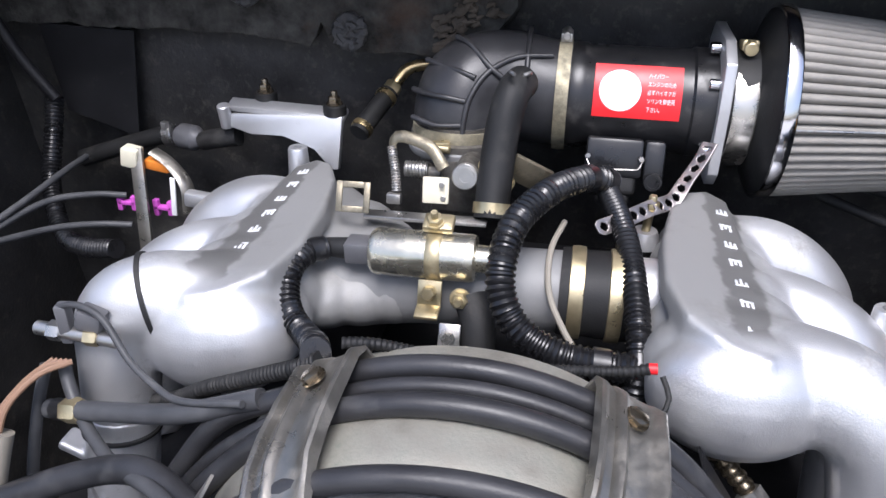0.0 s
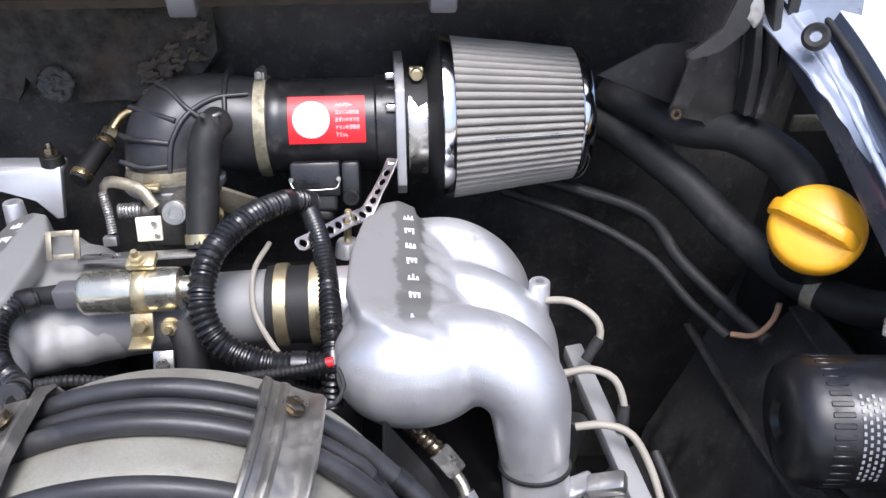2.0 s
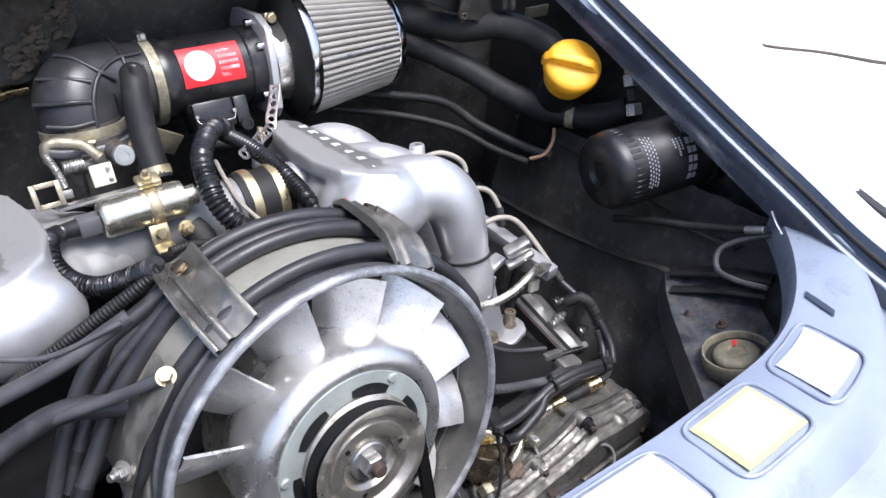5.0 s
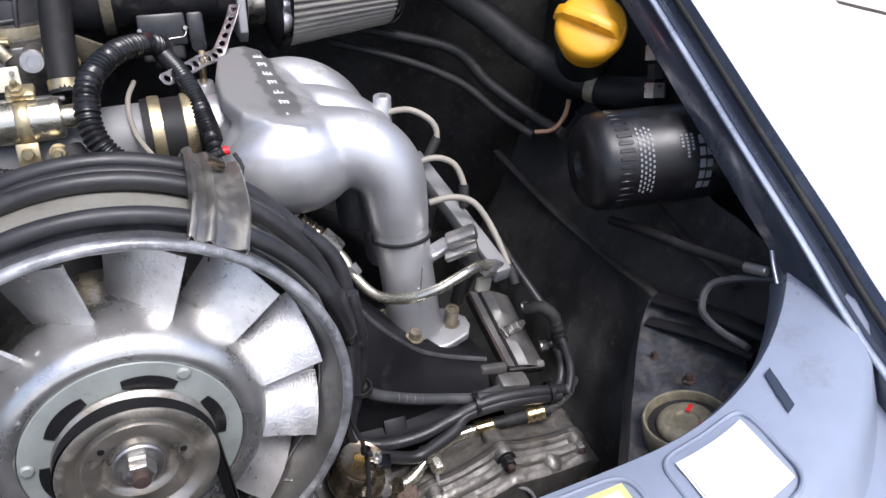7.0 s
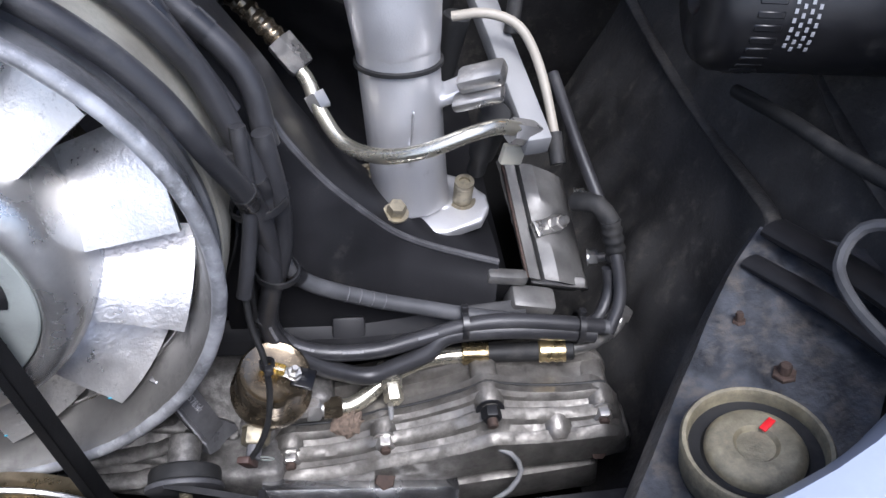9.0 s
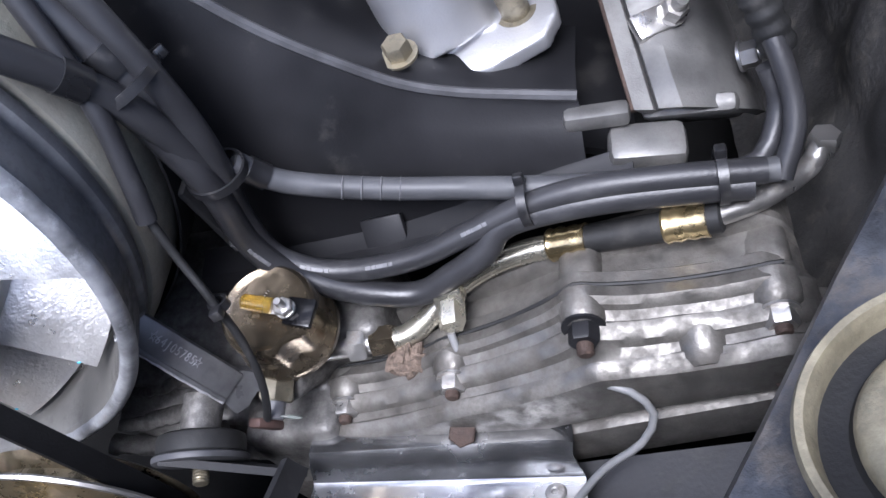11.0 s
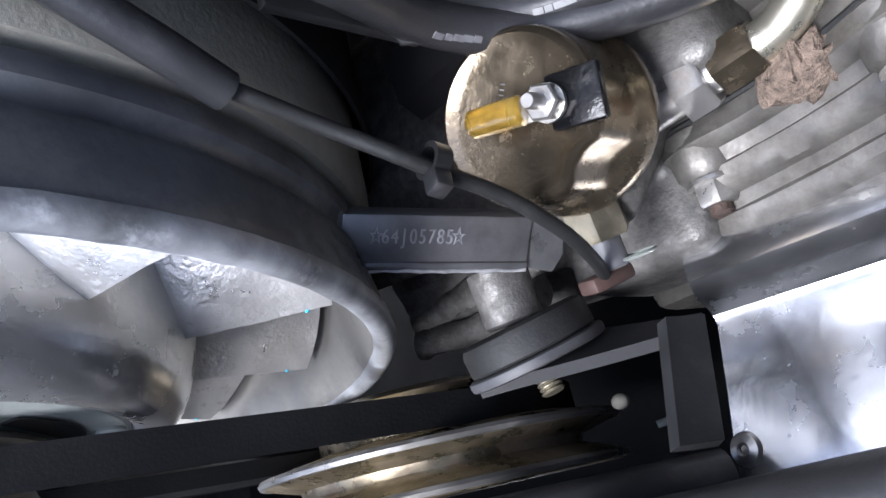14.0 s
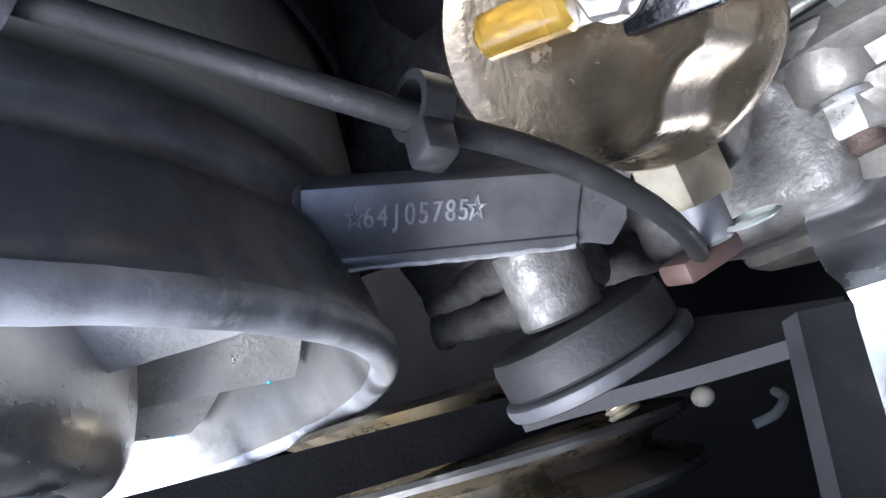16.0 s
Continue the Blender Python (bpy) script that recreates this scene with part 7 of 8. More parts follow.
hose("capillary_pipe", [(0.2135, 0.034, -0.1445), (0.2150, 0.026, -0.158), (0.221, 0.022, -0.168), (0.237, 0.020, -0.164), (0.255, 0.014, -0.156), (0.270, 0.008, -0.154), (0.283, 0.004, -0.157), (0.290, -0.001, -0.168), (0.283, -0.008, -0.178), (0.266, -0.014, -0.186), (0.252, -0.022, -0.196)], 0.0017, MATT_ALU, "thin grey metal capillary pipe", "pipe", seg=10)
bm = B()
ball(bm, (0.188, 0.0330, -0.160), 0.011, 0.007, 0.0085, None, 28)
for v in bm.verts:
    v.co += V(1, 1, 1) * 0.0035 * noise.noise(v.co * 300) + V(0.3, -1, 0.6) * 0.0012 * noise.noise(v.co * 900)
single("crumbled_insulation", bm, CORK, "brown crumbling insulation lump under the union", "insulation", loc=(0.196, 0.0255, -0.15))

# leads across the shroud
hose("grey_hose", [(0.158, 0.066, -0.052), (0.170, 0.068, -0.070), (0.202, 0.070, -0.087), (0.236, 0.070, -0.098), (0.263, 0.068, -0.104), (0.293, 0.066, -0.109), (0.326, 0.064, -0.114), (0.350, 0.062, -0.115)], 0.0048, GREYHOSE, "worn grey hose across the shroud", "hose", tape=(0.04, 0.93))
for k in range(4):
    bm = B()
    p = V(0.190 + 0.007 * k, 0.0690 + 0.0004 * k, -0.0815 - 0.0030 * k)
    lathe(bm, at(p, (0.031, 0.002, -0.015)), [(0.0047, -0.0004), (0.0050, 0.0), (0.0047, 0.0004)], 16)
    single("hose_ring_mark", bm, GREYPLASTIC, "pale ring mark on the grey hose", "ring mark", "ring marks", loc=tuple(p))


def printed_lead(points, r, label, marks, up):
    """A sleeved lead with faded grey print bars along its run."""
    t = thing("ignition_lead", points[0], label, "ignition lead", "ignition leads")
    bm = B()
    sweep(bm, points, r, 14, 0.004)
    part("sleeve", bm, HOSE, t)
    run = [V(*q[:3]) for q in spline(points, 0.0012)]
    for u in marks:
        k = int(u * (len(run) - 14))
        for j in range(5):
            p, d = run[k + 2 * j], (run[k + 2 * j + 1] - run[k + 2 * j]).normalized()
            side = (V(*up) - d * d.dot(V(*up))).normalized()
            bm = B()
            box(bm, at(p + side * (r - 0.0001), side, d), 0.0017, (0.0026, 0.0020, 0.0028)[j % 3], 0.0005, 0.0001, 1)
            part("print_mark", bm, GREYPRINT, t)


printed_lead([(0.155, 0.065, 0.035), (0.160, 0.061, -0.003), (0.1585, 0.060, -0.037), (0.148, 0.060, -0.078), (0.150, 0.058, -0.102), (0.171, 0.055, -0.115), (0.205, 0.055, -0.117), (0.234, 0.058, -0.111), (0.261, 0.060, -0.104), (0.284, 0.060, -0.102), (0.315, 0.060, -0.106), (0.345, 0.060, -0.112)], 0.0050, "black ignition lead with faded print beside the sender", (0.47, 0.56, 0.70), (0.2, -0.6, 0.8))
printed_lead([(0.142, 0.060, 0.03), (0.146, 0.057, -0.002), (0.150, 0.055, -0.028), (0.152, 0.054, -0.052), (0.146, 0.055, -0.085), (0.152, 0.053, -0.106), (0.165, 0.051, -0.117), (0.182, 0.050, -0.128), (0.202, 0.050, -0.1345), (0.219, 0.051, -0.128), (0.237, 0.053, -0.119), (0.250, 0.058, -0.110), (0.29, 0.058, -0.108), (0.34, 0.058, -0.116)], 0.0056, "thick black ignition lead looping below the others", (0.36,), (0.2, -0.6, 0.8))
hose("sender_wire", [(0.146, 0.056, 0.045), (0.1475, 0.046, 0.005), (0.1440, 0.037, -0.022), (0.1405, 0.0311, -0.0389)], 0.0038, HOSE, "grey sleeve over the sender wire", "wire", seg=10)
hose("sender_wire", [(0.1410, 0.0322, -0.0365), (0.1425, 0.0260, -0.056), (0.1465, 0.0200, -0.0675), (0.148, 0.0165, -0.0765), (0.1485, 0.012, -0.094), (0.1455, 0.006, -0.114), (0.1385, 0.002, -0.131), (0.1332, 0.001, -0.139)], 0.0017, RUBBER, "thin black wire to the lower sender", "wire", seg=12)


def tie(name, c, d, r, knob, label):
    t = thing(name, c, label, "cable tie", "cable ties")
    m = at(c, d)
    bm = B()
    lathe(bm, m, [(r, -0.0018), (r + 0.0011, -0.0018), (r + 0.0011, 0.0018), (r, 0.0018)], 28, True)
    part("strap", bm, PLASTIC, t)
    bm = B()
    box(bm, m @ Matrix.Rotation(knob, 4, "Z") @ Matrix.Translation((r + 0.002, 0, 0)), 0.005, 0.0045, 0.0042, 0.0008)
    part("head", bm, PLASTIC, t)


tie("cable_tie", (0.1500, 0.060, -0.003), (0.2, -0.1, -1), 0.0135, 0.4, "black cable tie round two leads and a wire")
tie("cable_tie", (0.1545, 0.059, -0.050), (-0.1, 0, -1), 0.0110, 0.3, "black cable tie round two leads")
tie("cable_tie", (0.1486, 0.0178, -0.0760), (0.05, -0.2, -1), 0.0029, 1.6, "small black cable tie at the sender terminal")
tie("cable_tie", (0.259, 0.061, -0.104), (1, 0, 0), 0.0082, 1.2, "black cable tie bundling the leads")
tie("cable_tie", (0.330, 0.061, -0.112), (1, 0, -0.1), 0.0092, 1.4, "black cable tie bundling the leads")

# second small sender with its brown boot
low = thing("oil_temperature_sender", (0.128, 0.006, -0.155), "small hexagon sender with a brown wire boot", "sender")
LD = V(-0.08, -0.75, -0.25).normalized()
bm = B()
hexnut(bm, V(0.1368, 0.0198, -0.1365), LD, 0.0140, 0.009, 0.0, 0.0085)
part("hexagon", bm, DULLZINC, low, "dull plated hexagon")
bm = B()
cyl(bm, V(0.1368, 0.0198, -0.1365) + LD * 0.009, V(0.1368, 0.0198, -0.1365) + LD * 0.018, 0.0042)
part("terminal", bm, GREYPLASTIC, low)
bm = B()
box(bm, at(V(0.1323, 0.0008, -0.1410), LD, (1, 0, 0.3)), 0.014, 0.0075, 0.0042, 0.0012)
part("boot", bm, COPPER_BOOT, low, "brown plastic wire boot")
bm = B()
lathe(bm, at((0.1418, 0.0048, -0.1440), LD), [(0.0042, 0), (0.0050, 0.0005), (0.0042, 0.001)], 20)
part("ring", bm, GREENISH, low, "green wire eyelet")

# crankcase castings between fan and chain cover
case = thing("crankcase", (0.10, 0.06, -0.22), "grimy cast aluminium crankcase with a numbered boss", "crankcase")
bm = B()
box(bm, pose(0.105, 0.085, -0.175, 0, 6, 0), 0.120, 0.070, 0.080, 0.012, 3)
box(bm, pose(0.155, 0.060, -0.165, 0, 0, 0), 0.05, 0.045, 0.05, 0.008, 3)
box(bm, pose(0.060, 0.070, -0.150, 8, 25, 0), 0.08, 0.05, 0.03, 0.008, 3)
cyl(bm, (0.142, 0.05, -0.165), (0.136, 0.020, -0.140), 0.011)
for y, z, r in ((0.034, -0.158, 35), (0.022, -0.176, 50), (0.044, -0.140, 20)):
    box(bm, pose(0.080, y, z, r, 12, -4), 0.095, 0.036, 0.005, 0.0015)
box(bm, pose(0.125, 0.020, -0.185, 0, 0, 0), 0.05, 0.03, 0.04, 0.006, 2)
blend(part("casting", bm, GRIME, case), 0.0018, 3)
ND = V(0.72, -0.62, 0.30).normalized()
NX = V(0.343, -0.11, -0.933)
NX = (NX - ND * NX.dot(ND)).normalized()
NY = ND.cross(NX)
NM = Matrix((NX, NY, ND)).transposed().to_4x4()
NM.translation = V(0.1040, 0.0214, -0.1070)
bm = B()
box(bm, NM @ Matrix.Translation((0.0050, 0, -0.004)), 0.054, 0.0135, 0.008, 0.0009)
box(bm, NM @ Matrix.Translation((-0.0225, 0, -0.0030)), 0.0024, 0.0170, 0.0085, 0.0008)
box(bm, NM @ Matrix.Translation((0.0050, -0.0072, -0.0036)), 0.054, 0.0024, 0.0086, 0.0008)
boss = part("number_boss", bm, BOSS, case, "flat machined boss with a stamped number")
bm = B()
sweep(bm, [tuple(NM @ V(-0.0237, 0.0084, 0.0008)), tuple(NM @ V(-0.0238, 0.0, 0.0009)), tuple(NM @ V(-0.0237, -0.0080, 0.0004))], 0.0006, 8, 0.002)
sweep(bm, [tuple(NM @ V(-0.0225, -0.0084, 0.0003)), tuple(NM @ V(0.004, -0.0085, 0.0004)), tuple(NM @ V(0.0315, -0.0084, 0.0003))], 0.0005, 8, 0.003)
for v in bm.verts:
    v.co += V(1, 1, 1) * 0.0004 * noise.noise(v.co * 700)
part("worn_edge", bm, STAMP, boss, "bright worn edge of the boss")
for k, c in enumerate("☆64J05785☆"):
    words("stamped_sign", c, 0.0058, NM @ Matrix.Translation((-0.0122 + 0.00252 * k, 0.0008, 0.0001)) @ Matrix.Diagonal((0.72, 1, 1, 1)), STAMP, boss, 0.0003)
bm = B()
prism(bm, NM @ Matrix.Translation((0, 0, -0.0090)), [(0.026, -0.0066), (0.034, -0.0084), (0.041, -0.0100), (0.044, -0.0040), (0.0415, 0.0030), (0.0455, 0.0115), (0.0395, 0.0125), (0.031, 0.0070), (0.026, 0.0062)], 0.0080, 0.0010)
part("boss_web", bm, BOSS, case, "cast web running from the numbered boss")
for pts, r in (([(0.030, 0.022, -0.160), (0.058, 0.021, -0.159), (0.087, 0.020, -0.149), (0.102, 0.020, -0.139)], 0.0050),
               ([(0.022, 0.014, -0.166), (0.045, 0.012, -0.170), (0.065, 0.012, -0.170), (0.092, 0.012, -0.163)], 0.0055),
               ([(0.048, 0.030, -0.146), (0.070, 0.028, -0.142), (0.092, 0.026, -0.131)], 0.0035)):
    bm = B()
    sweep(bm, pts, r, 12, 0.003, flat=0.6)
    for v in bm.verts:
        v.co += V(0.4, 1, 1) * 0.0011 * noise.noise(v.co * 190)
    part("web", bm, GRIME, case, "grimy cast web")
bm = B()
cyl(bm, (0.0980, 0.0170, -0.1375), (0.0975, 0.0000, -0.1410), 0.0090, 0.0088)
part("stud_boss", bm, GRIME, case, "round cast boss")

stay = thing("lead_stay", (0.142, 0.058, -0.085), "dull black steel stay with a bolted tip behind the leads", "bracket")
bm = B()
box(bm, at((0.1405, 0.058, -0.068), (-0.02, 0.05, -1), (0, 1, 0)), 0.003, 0.012, 0.040, 0.0008)
part("bar", bm, DULLBLACK, stay)
bm = B()
hexnut(bm, (0.1435, 0.0555, -0.0835), (0.4, -0.6, 0.6), 0.0085, 0.004)
part("tip_bolt", bm, DULLBLACK, stay, "dull black bolt")

# mounting bracket below the fan
brk = thing("mount_bracket", (0.0985, -0.0090, -0.1595), "dark steel mounting bracket on a round rubber buffer", "bracket")
BD = at((0.0990, 0.0000, -0.1410), (0.03, -0.95, -0.30), (0, 0, 1))
bm = B()
lathe(bm, BD, [(0, 0.0), (0.0165, 0.0), (0.0185, 0.0010), (0.0192, 0.0030), (0.0192, 0.0085), (0.0186, 0.0092), (0, 0.0092)], 48)
part("rubber_buffer", bm, RUBBER, brk, "round black rubber buffer")
bm = B()
lathe(bm, BD, [(0, 0.0095), (0.0200, 0.0095), (0.0207, 0.0100), (0.0209, 0.0112), (0.0206, 0.0124), (0.0198, 0.0128), (0, 0.0128)], 56)
part("plate", bm, WORN_EDGE, brk, "round scuffed steel plate")
bm = B()
rows = []
for k in range(9):
    u = k / 8
    c = V(0.0990, -0.0105, -0.1430).lerp(V(0.1400, -0.0138, -0.1560), u) + V(0.30, -0.05, 0.0) * 0.010 * math.sin(math.pi * u)
    w = 0.0195 - 0.0120 * u ** 0.7
    side = V(-0.30, -0.30, 0.90).normalized()
    rows.append([c + side * w * q for q in (1, 0.5, 0, -0.5, -1)])
sheet(bm, rows, 0.0034)
part("arm", bm, DULLBLACK, brk, "flat dark steel arm")
bm = B()
sweep(bm, [(0.1000, -0.0130, -0.1440), (0.1020, -0.0215, -0.1448)], 0.0030, 14, 0.0005, ridge=0.0006, pitch=0.0013)
part("stud", bm, DULLZINC, brk, "threaded stud")
bm = B()
rows = []
for k in range(6):
    u = k / 5
    right, left = V(0.1415, -0.0138, -0.1610).lerp(V(0.1470, -0.0446, -0.1436), u), V(0.1380, -0.0130, -0.1480).lerp(V(0.1430, -0.0436, -0.1310), min(1, u * 1.05))
    rows.append([right, right.lerp(left, 0.5) + V(-0.0008, 0, 0), left])
sheet(bm, rows, 0.0035)
part("upright", bm, DULLBLACK, brk)

bm = B()
ball(bm, (0.081, -0.024, -0.199), 0.0032, 0.0028, 0.0030, None, 12)
single("cable_end", bm, CREAM, "small pale plastic cable end in the dark below the fan", "cable end", loc=(0.081, -0.024, -0.199))
hose("green_clip_wire", [(0.088, -0.034, -0.206), (0.092, -0.033, -0.210), (0.0925, -0.030, -0.216), (0.088, -0.028, -0.220)], 0.0013, GREENISH, "bent pale green wire clip", "clip", seg=8)

# dark cross tube low behind the rear panel
hose("cross_tube", [(-0.04, -0.066, -0.106), (0.10, -0.0620, -0.124), (0.20, -0.0590, -0.137), (0.30, -0.0560, -0.150), (0.44, -0.0520, -0.168)], 0.0088, SATINBLACK, "dark painted steel cross tube low in the bay", "cross tube", seg=20, step=0.01, tape=(0.12, 0.9))
hose("guard_bar", [(0.0825, -0.0520, -0.0990), (0.0990, -0.0522, -0.1235), (0.1160, -0.0524, -0.1490), (0.1300, -0.0526, -0.1700)], 0.0075, SATINBLACK, "dull black guard bar below the belt pulley", "guard bar", seg=18)
bm = B()
box(bm, pose(0.474, 0.332, 0.200, 10, 0, 0), 0.036, 0.004, 0.014, 0.001)
single("pipe_bracket", bm, CUPMETAL, "dull tan metal bracket beside the breather hose", "bracket", loc=(0.474, 0.332, 0.200))

# wiring and fittings round the left plenum
lpl = thing("bracket_plate", (-0.225, 0.44, 0.10), "bright cast mounting plate behind a plenum", "mounting plate")
bm = B()
prism(bm, at((-0.225, 0.445, 0.118), (0, -1, 0.25), (0, 0.2, 1)), [(0.055, 0.018), (-0.052, 0.014), (-0.052, 0.002), (-0.03, -0.004), (0.0, -0.002), (0.03, -0.012), (0.045, -0.03), (0.052, -0.03)], 0.008, 0.001)
part("web", bm, SILVER, lpl)
bm = B()
box(bm, pose(-0.225, 0.452, 0.137, 14, 1.5, 0), 0.112, 0.016, 0.006, 0.0015)
part("top_flange", bm, SILVER, lpl)
bm = B()
cyl(bm, (-0.281, 0.442, 0.120), (-0.281, 0.438, 0.142), 0.006)
part("pillar", bm, SILVER, lpl)
for x, y, z in ((-0.250, 0.465, 0.138), (-0.179, 0.450, 0.136)):
    s = thing("mount_stud", (x, y, z), "rusty studded rubber mount on the plate", "rubber mount", "rubber mounts")
    bm = B()
    cyl(bm, (x, y, z), (x, y, z + 0.010), 0.0105)
    part("rubber", bm, RUBBER, s)
    bm = B()
    hexnut(bm, (x, y, z + 0.010), (0, 0, 1), 0.010, 0.006, 0.0032, 0.0075)
    part("nut", bm, BRONZE, s)
lv = thing("vacuum_line", (-0.335, 0.47, 0.09), "black vacuum line with a blue-grey check valve", "vacuum line")
bm = B()
sweep(bm, [(-0.46, 0.47, 0.062), (-0.42, 0.472, 0.076), (-0.37, 0.470, 0.093), (-0.35, 0.470, 0.096)], 0.009, 14)
part("hose", bm, RUBBER, lv)
bm = B()
cyl(bm, (-0.362, 0.470, 0.094), (-0.352, 0.470, 0.096), 0.0108)
hexnut(bm, (-0.359, 0.466, 0.104), (0, 0, 1), 0.008, 0.006)
part("clamp", bm, STEEL, lv)
bm = B()
lathe(bm, at((-0.350, 0.470, 0.096), (1, -0.2, -0.02)), [(0, 0), (0.008, 0), (0.010, 0.003), (0.0125, 0.006), (0.0125, 0.022), (0.009, 0.026), (0.008, 0.034), (0, 0.034)], 28)
part("valve", bm, GREYPLASTIC, lv, "blue-grey plastic check valve")
bm = B()
sweep(bm, [(-0.318, 0.463, 0.095), (-0.295, 0.452, 0.104), (-0.275, 0.45, 0.108)], 0.0095, 14)
part("short_hose", bm, RUBBER, lv)

pst = thing("wiring_post", (-0.338, 0.37, 0.02), "rusty steel bracket post carrying coloured connectors", "bracket post")
bm = B()
box(bm, at((-0.341, 0.376, 0.066), (-0.012, 0.032, 0.09), (1, 0, 0)), 0.004, 0.012, 0.100, 0.001)
part("post", bm, BEIGE_METAL, pst)
bm = B()
box(bm, pose(-0.352, 0.392, 0.105, 0, 10, 0), 0.016, 0.014, 0.018, 0.002)
part("cream_clip", bm, CREAM, pst, "cream plastic clip")
bm = B()
box(bm, pose(-0.331, 0.398, 0.096, 0, 8, 0), 0.024, 0.010, 0.010, 0.002)
part("orange_clip", bm, ORANGE, pst, "orange plastic clip")
for x, z in ((-0.366, 0.058), (-0.330, 0.056)):
    bm = B()
    box(bm, pose(x, 0.392, z, 0, 0, 0), 0.018, 0.006, 0.004, 0.001)
    box(bm, pose(x - 0.007, 0.392, z, 0, 0, 0), 0.005, 0.006, 0.016, 0.001)
    box(bm, pose(x + 0.007, 0.392, z, 0, 0, 0), 0.005, 0.006, 0.014, 0.001)
    part("purple_clip", bm, PURPLE, pst, "purple plastic clip")
bm = B()
box(bm, pose(-0.316, 0.388, 0.070, 0, 6, 0), 0.005, 0.002, 0.038, 0.0006)
part("white_tag", bm, WHITE, pst, "white tag strip")
bm = B()
sweep(bm, [(-0.335, 0.40, 0.108), (-0.318, 0.395, 0.100), (-0.300, 0.385, 0.085), (-0.298, 0.380, 0.060)], 0.007, 8, 0.004, flat=0.4)
part("bent_arm", bm, BEIGE_METAL, pst)
bm = B()
box(bm, pose(-0.272, 0.372, 0.077, 0, 6, 0), 0.045, 0.012, 0.014, 0.003)
part("silver_lug", bm, SILVER, pst, "silver cast lug")
hose("plug_wire", [(-0.44, 0.28, 0.070), (-0.426, 0.33, 0.080), (-0.418, 0.385, 0.088), (-0.426, 0.43, 0.083)], 0.0030, GREYHOSE, "grey sleeved wire beside the post", "wire")
hose("plug_wire", [(-0.44, 0.28, 0.066), (-0.418, 0.345, 0.074), (-0.392, 0.378, 0.070), (-0.366, 0.392, 0.065)], 0.0030, GREYHOSE, "grey sleeved wire ending at a clip", "wire")
hose("plug_wire", [(-0.43, 0.28, 0.066), (-0.405, 0.335, 0.056), (-0.380, 0.362, 0.049), (-0.352, 0.372, 0.046)], 0.0030, GREYHOSE, "grey sleeved wire ending at a clip", "wire")
hose("corrugated_loom", [(-0.468, 0.46, 0.13), (-0.460, 0.435, 0.10), (-0.452, 0.405, 0.060), (-0.420, 0.365, 0.034), (-0.385, 0.345, 0.034), (-0.345, 0.332, 0.044)], 0.0075, CONDUIT, "black corrugated conduit in the bay corner", "conduit", ridge=0.0014, pitch=0.004)
hose("lever_rod", [(-0.505, 0.45, 0.21), (-0.485, 0.45, 0.17), (-0.458, 0.45, 0.132)], 0.0060, SHROUD, "dark painted rod in the bay corner", "rod")
bm = B()
prism(bm, at((-0.435, 0.488, 0.145), (0.1, -1, 0.1), (0, 0, 1)), [(0.045, 0.045), (-0.050, 0.050), (-0.035, -0.035), (0.035, -0.060)], 0.004)
single("side_plate", bm, SHROUD, "dark flat plate in the bay corner", "plate", loc=(-0.435, 0.488, 0.145))

junc = thing("earth_terminal", (-0.245, 0.13, 0.09), "cluster of plated terminals and grey wires", "terminal")
bm = B()
box(bm, pose(-0.250, 0.141, 0.110, 0, 0, 10), 0.0075, 0.009, 0.026, 0.0015)
part("block", bm, GREYPLASTIC, junc)
bm = B()
cyl(bm, (-0.272, 0.142, 0.103), (-0.216, 0.138, 0.103), 0.0045)
hexnut(bm, (-0.262, 0.141, 0.103), (1, 0, 0), 0.011, 0.008)
part("bolt", bm, STEEL, junc)
bm = B()
hexnut(bm, (-0.236, 0.138, 0.104), (1, 0, 0), 0.010, 0.008)
part("brass_nut", bm, ZINC, junc)
bm = B()
box(bm, pose(-0.233, 0.142, 0.114, 0, 20, 0), 0.016, 0.012, 0.014, 0.002)
part("cap", bm, GREYPLASTIC, junc)
for pts, r in (([(-0.252, 0.140, 0.121), (-0.238, 0.138, 0.126), (-0.219, 0.133, 0.122), (-0.200, 0.122, 0.104), (-0.180, 0.111, 0.098), (-0.158, 0.100, 0.099), (-0.117, 0.090, 0.112)], 0.0021),
               ([(-0.253, 0.134, 0.086), (-0.247, 0.126, 0.076), (-0.232, 0.112, 0.062), (-0.205, 0.091, 0.058), (-0.178, 0.070, 0.072), (-0.151, 0.052, 0.084), (-0.130, 0.034, 0.096), (-0.114, 0.021, 0.106)], 0.0040),
               ([(-0.264, 0.132, 0.084), (-0.268, 0.122, 0.062), (-0.272, 0.110, 0.030), (-0.274, 0.100, 0.0)], 0.0036)):
    bm = B()
    sweep(bm, pts, r, 10)
    part("wire", bm, GREYHOSE, junc, "grey sleeved wire")
for k in range(5):
    bm = B()
    sweep(bm, [(-0.242 - 0.003 * k, 0.128, 0.092), (-0.256 - 0.003 * k, 0.115, 0.090 - 0.002 * k), (-0.268 - 0.003 * k, 0.10, 0.078 - 0.003 * k), (-0.272, 0.09, 0.062)], 0.0019, 8)
    part("copper_wire", bm, COPPERWIRE, junc, "orange-brown wire")
bm = B()
sweep(bm, [(-0.272, 0.092, 0.064), (-0.274, 0.082, 0.045), (-0.276, 0.07, 0.02)], 0.0085, 12)
part("sleeve", bm, BEIGE_WIRE, junc, "pale sleeve with black tape")
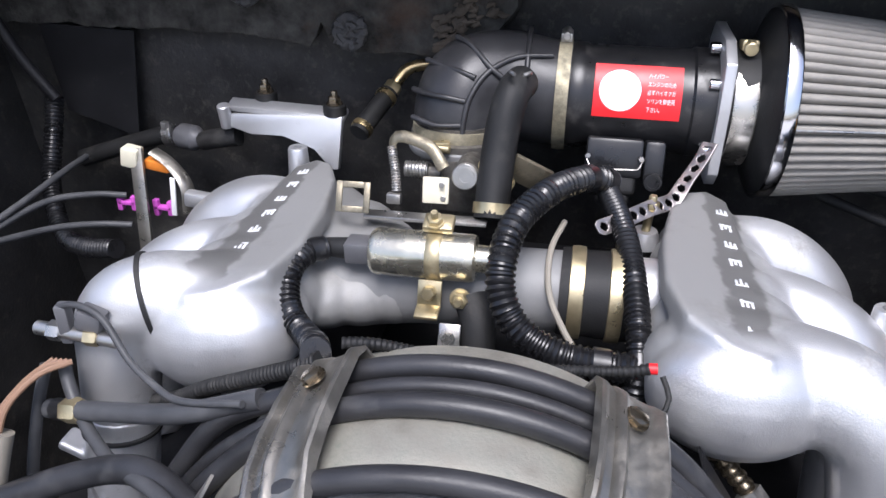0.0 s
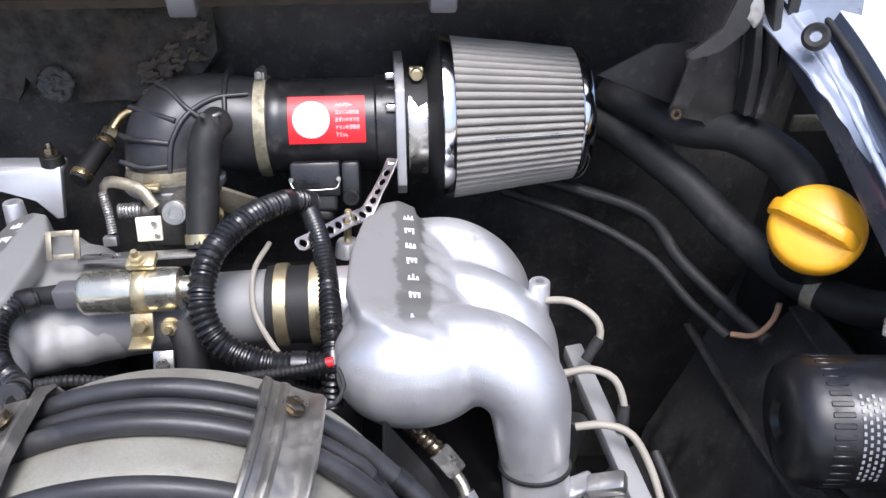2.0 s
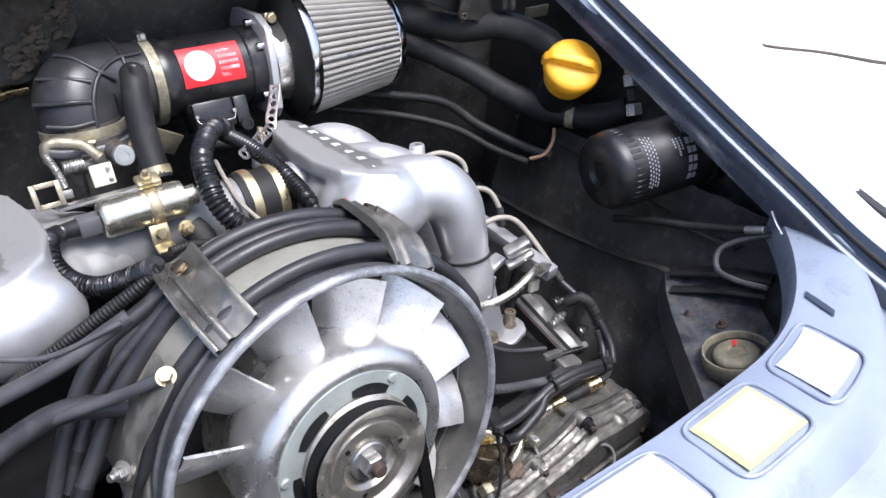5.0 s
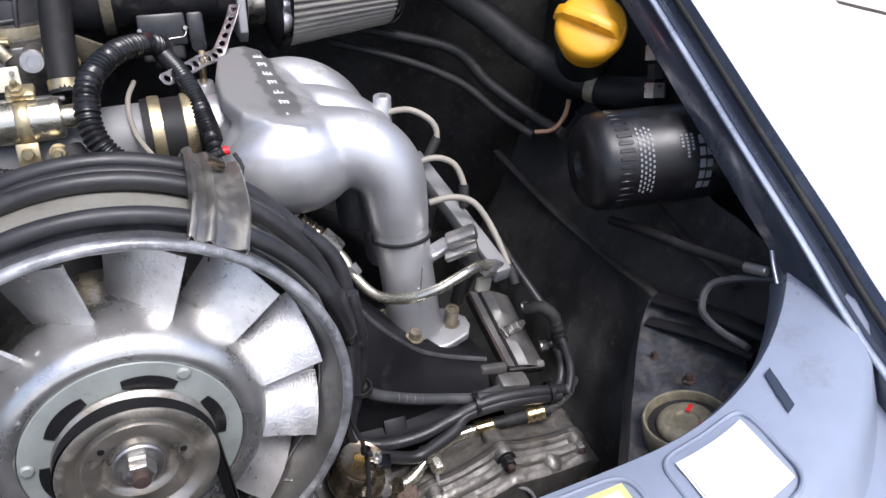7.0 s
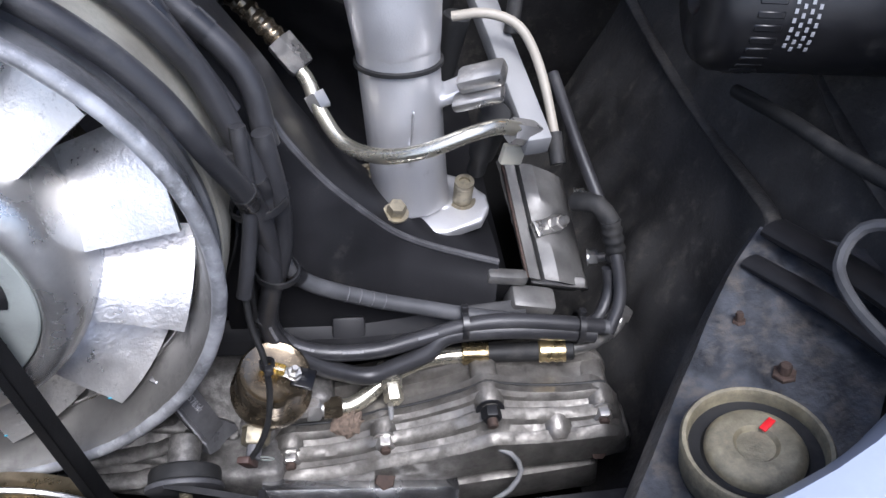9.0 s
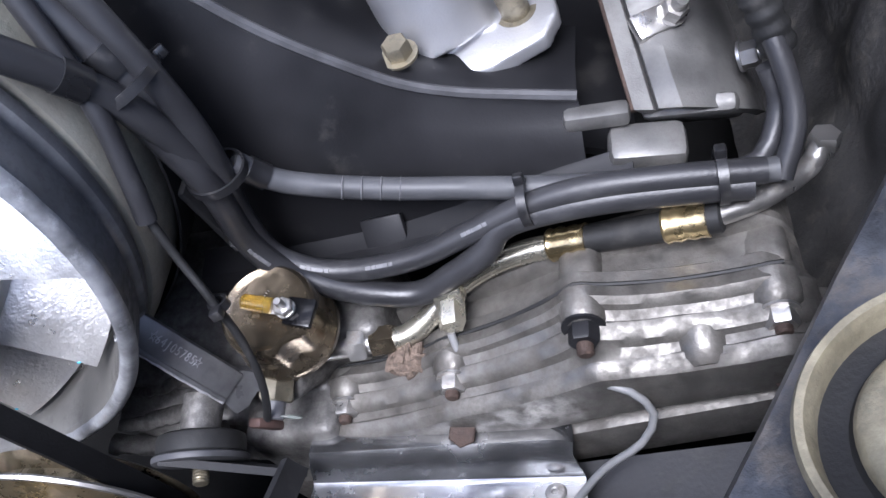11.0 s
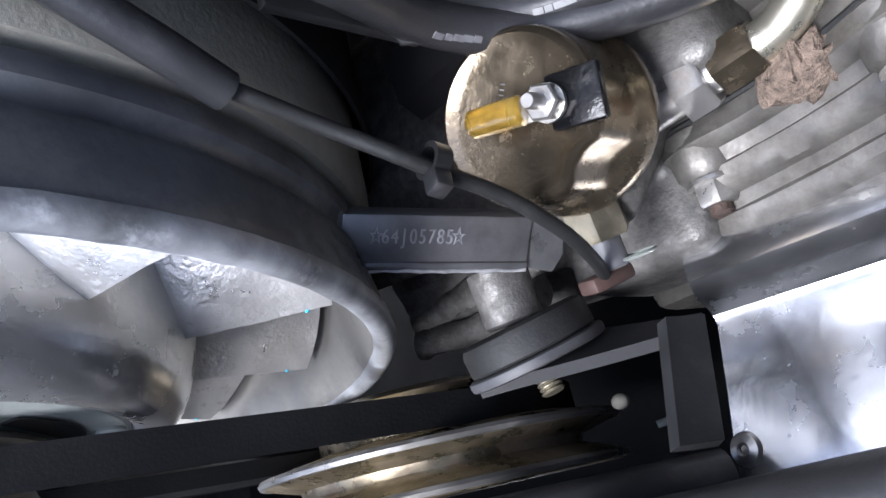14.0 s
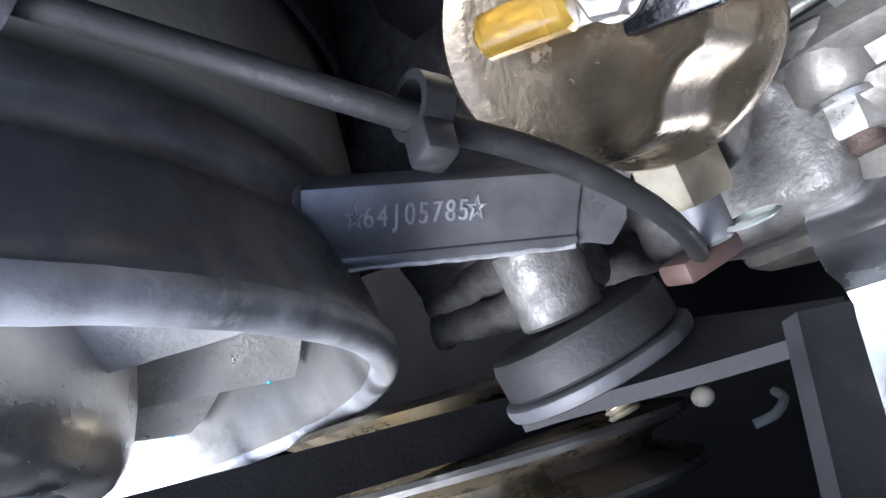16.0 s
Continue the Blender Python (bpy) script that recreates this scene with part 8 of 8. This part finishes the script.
hose("fuel_return_hose", [(-0.26, 0.12, 0.060), (-0.21, 0.11, 0.074), (-0.16, 0.10, 0.090), (-0.11, 0.098, 0.110)], 0.0060, GREYHOSE, "dark grey hose behind the leads", "hose", tape=(0.06,))
bm = B()
hexnut(bm, (-0.245, 0.117, 0.064), V(1, -0.2, 0.25), 0.014, 0.012)
single("hose_union", bm, ZINC, "brass union on the grey hose", "hose fitting", loc=(-0.245, 0.117, 0.06))
hose("braided_cable", [(-0.236, 0.165, 0.030), (-0.196, 0.150, 0.053), (-0.156, 0.130, 0.085), (-0.097, 0.112, 0.121), (-0.080, 0.108, 0.132)], 0.0042, RUBBER, "black ribbed cable to the fan bracket", "cable", ridge=0.0008, pitch=0.003)
hose("black_cable", [(-0.30, 0.06, 0.02), (-0.22, 0.075, 0.055), (-0.17, 0.07, 0.075), (-0.13, 0.05, 0.075)], 0.008, HOSE, "thick black cable below the leads", "cable")
lc = thing("lead_clip", (-0.12, 0.02, 0.10), "rusty plated lead clip with rubber hose end", "clip")
bm = B()
hexnut(bm, (-0.112, 0.018, 0.108), (-0.2, -0.6, 0.6), 0.0080, 0.007, 0.0, 0.0062)
part("nut", bm, ZINC, lc)
bm = B()
sheet(bm, [[V(-0.110, 0.040, 0.115), V(-0.112, 0.008, 0.108)], [V(-0.135, 0.045, 0.075), V(-0.138, 0.012, 0.068)], [V(-0.150, 0.050, 0.03), V(-0.153, 0.018, 0.026)]], 0.0015)
part("plate", bm, BEIGE_METAL, lc)
bm = B()
hexnut(bm, (-0.148, 0.026, 0.047), (-0.8, -0.5, 0.3), 0.009, 0.006, 0.003, 0.007)
part("bolt", bm, STEEL, lc)
bf = thing("oil_breather_pipe", (-0.14, 0.45, 0.13), "short black hose with brass elbow on the bulkhead", "hose fitting")
bm = B()
sweep(bm, [(-0.152, 0.43, 0.128), (-0.143, 0.453, 0.140), (-0.134, 0.474, 0.152)], 0.0088, 14)
part("hose", bm, RUBBER, bf)
for u in (0.12, 0.88):
    bm = B()
    lathe(bm, at(V(-0.152, 0.43, 0.128).lerp(V(-0.134, 0.474, 0.152), u), (0.018, 0.044, 0.024)), [(0.0084, -0.0028), (0.0099, -0.0028), (0.0102, 0.0), (0.0099, 0.0028), (0.0084, 0.0028)], 28, True)
    part("band", bm, BRASS, bf, "crimped brass band")
bm = B()
hexnut(bm, (-0.134, 0.474, 0.152), V(0.4, 0.6, 0.6), 0.014, 0.010)
part("collar", bm, ZINC, bf)
bm = B()
sweep(bm, [(-0.130, 0.480, 0.158), (-0.120, 0.489, 0.170), (-0.10, 0.497, 0.174), (-0.08, 0.50, 0.174)], 0.0055, 12)
part("elbow", bm, BRASS, bf)
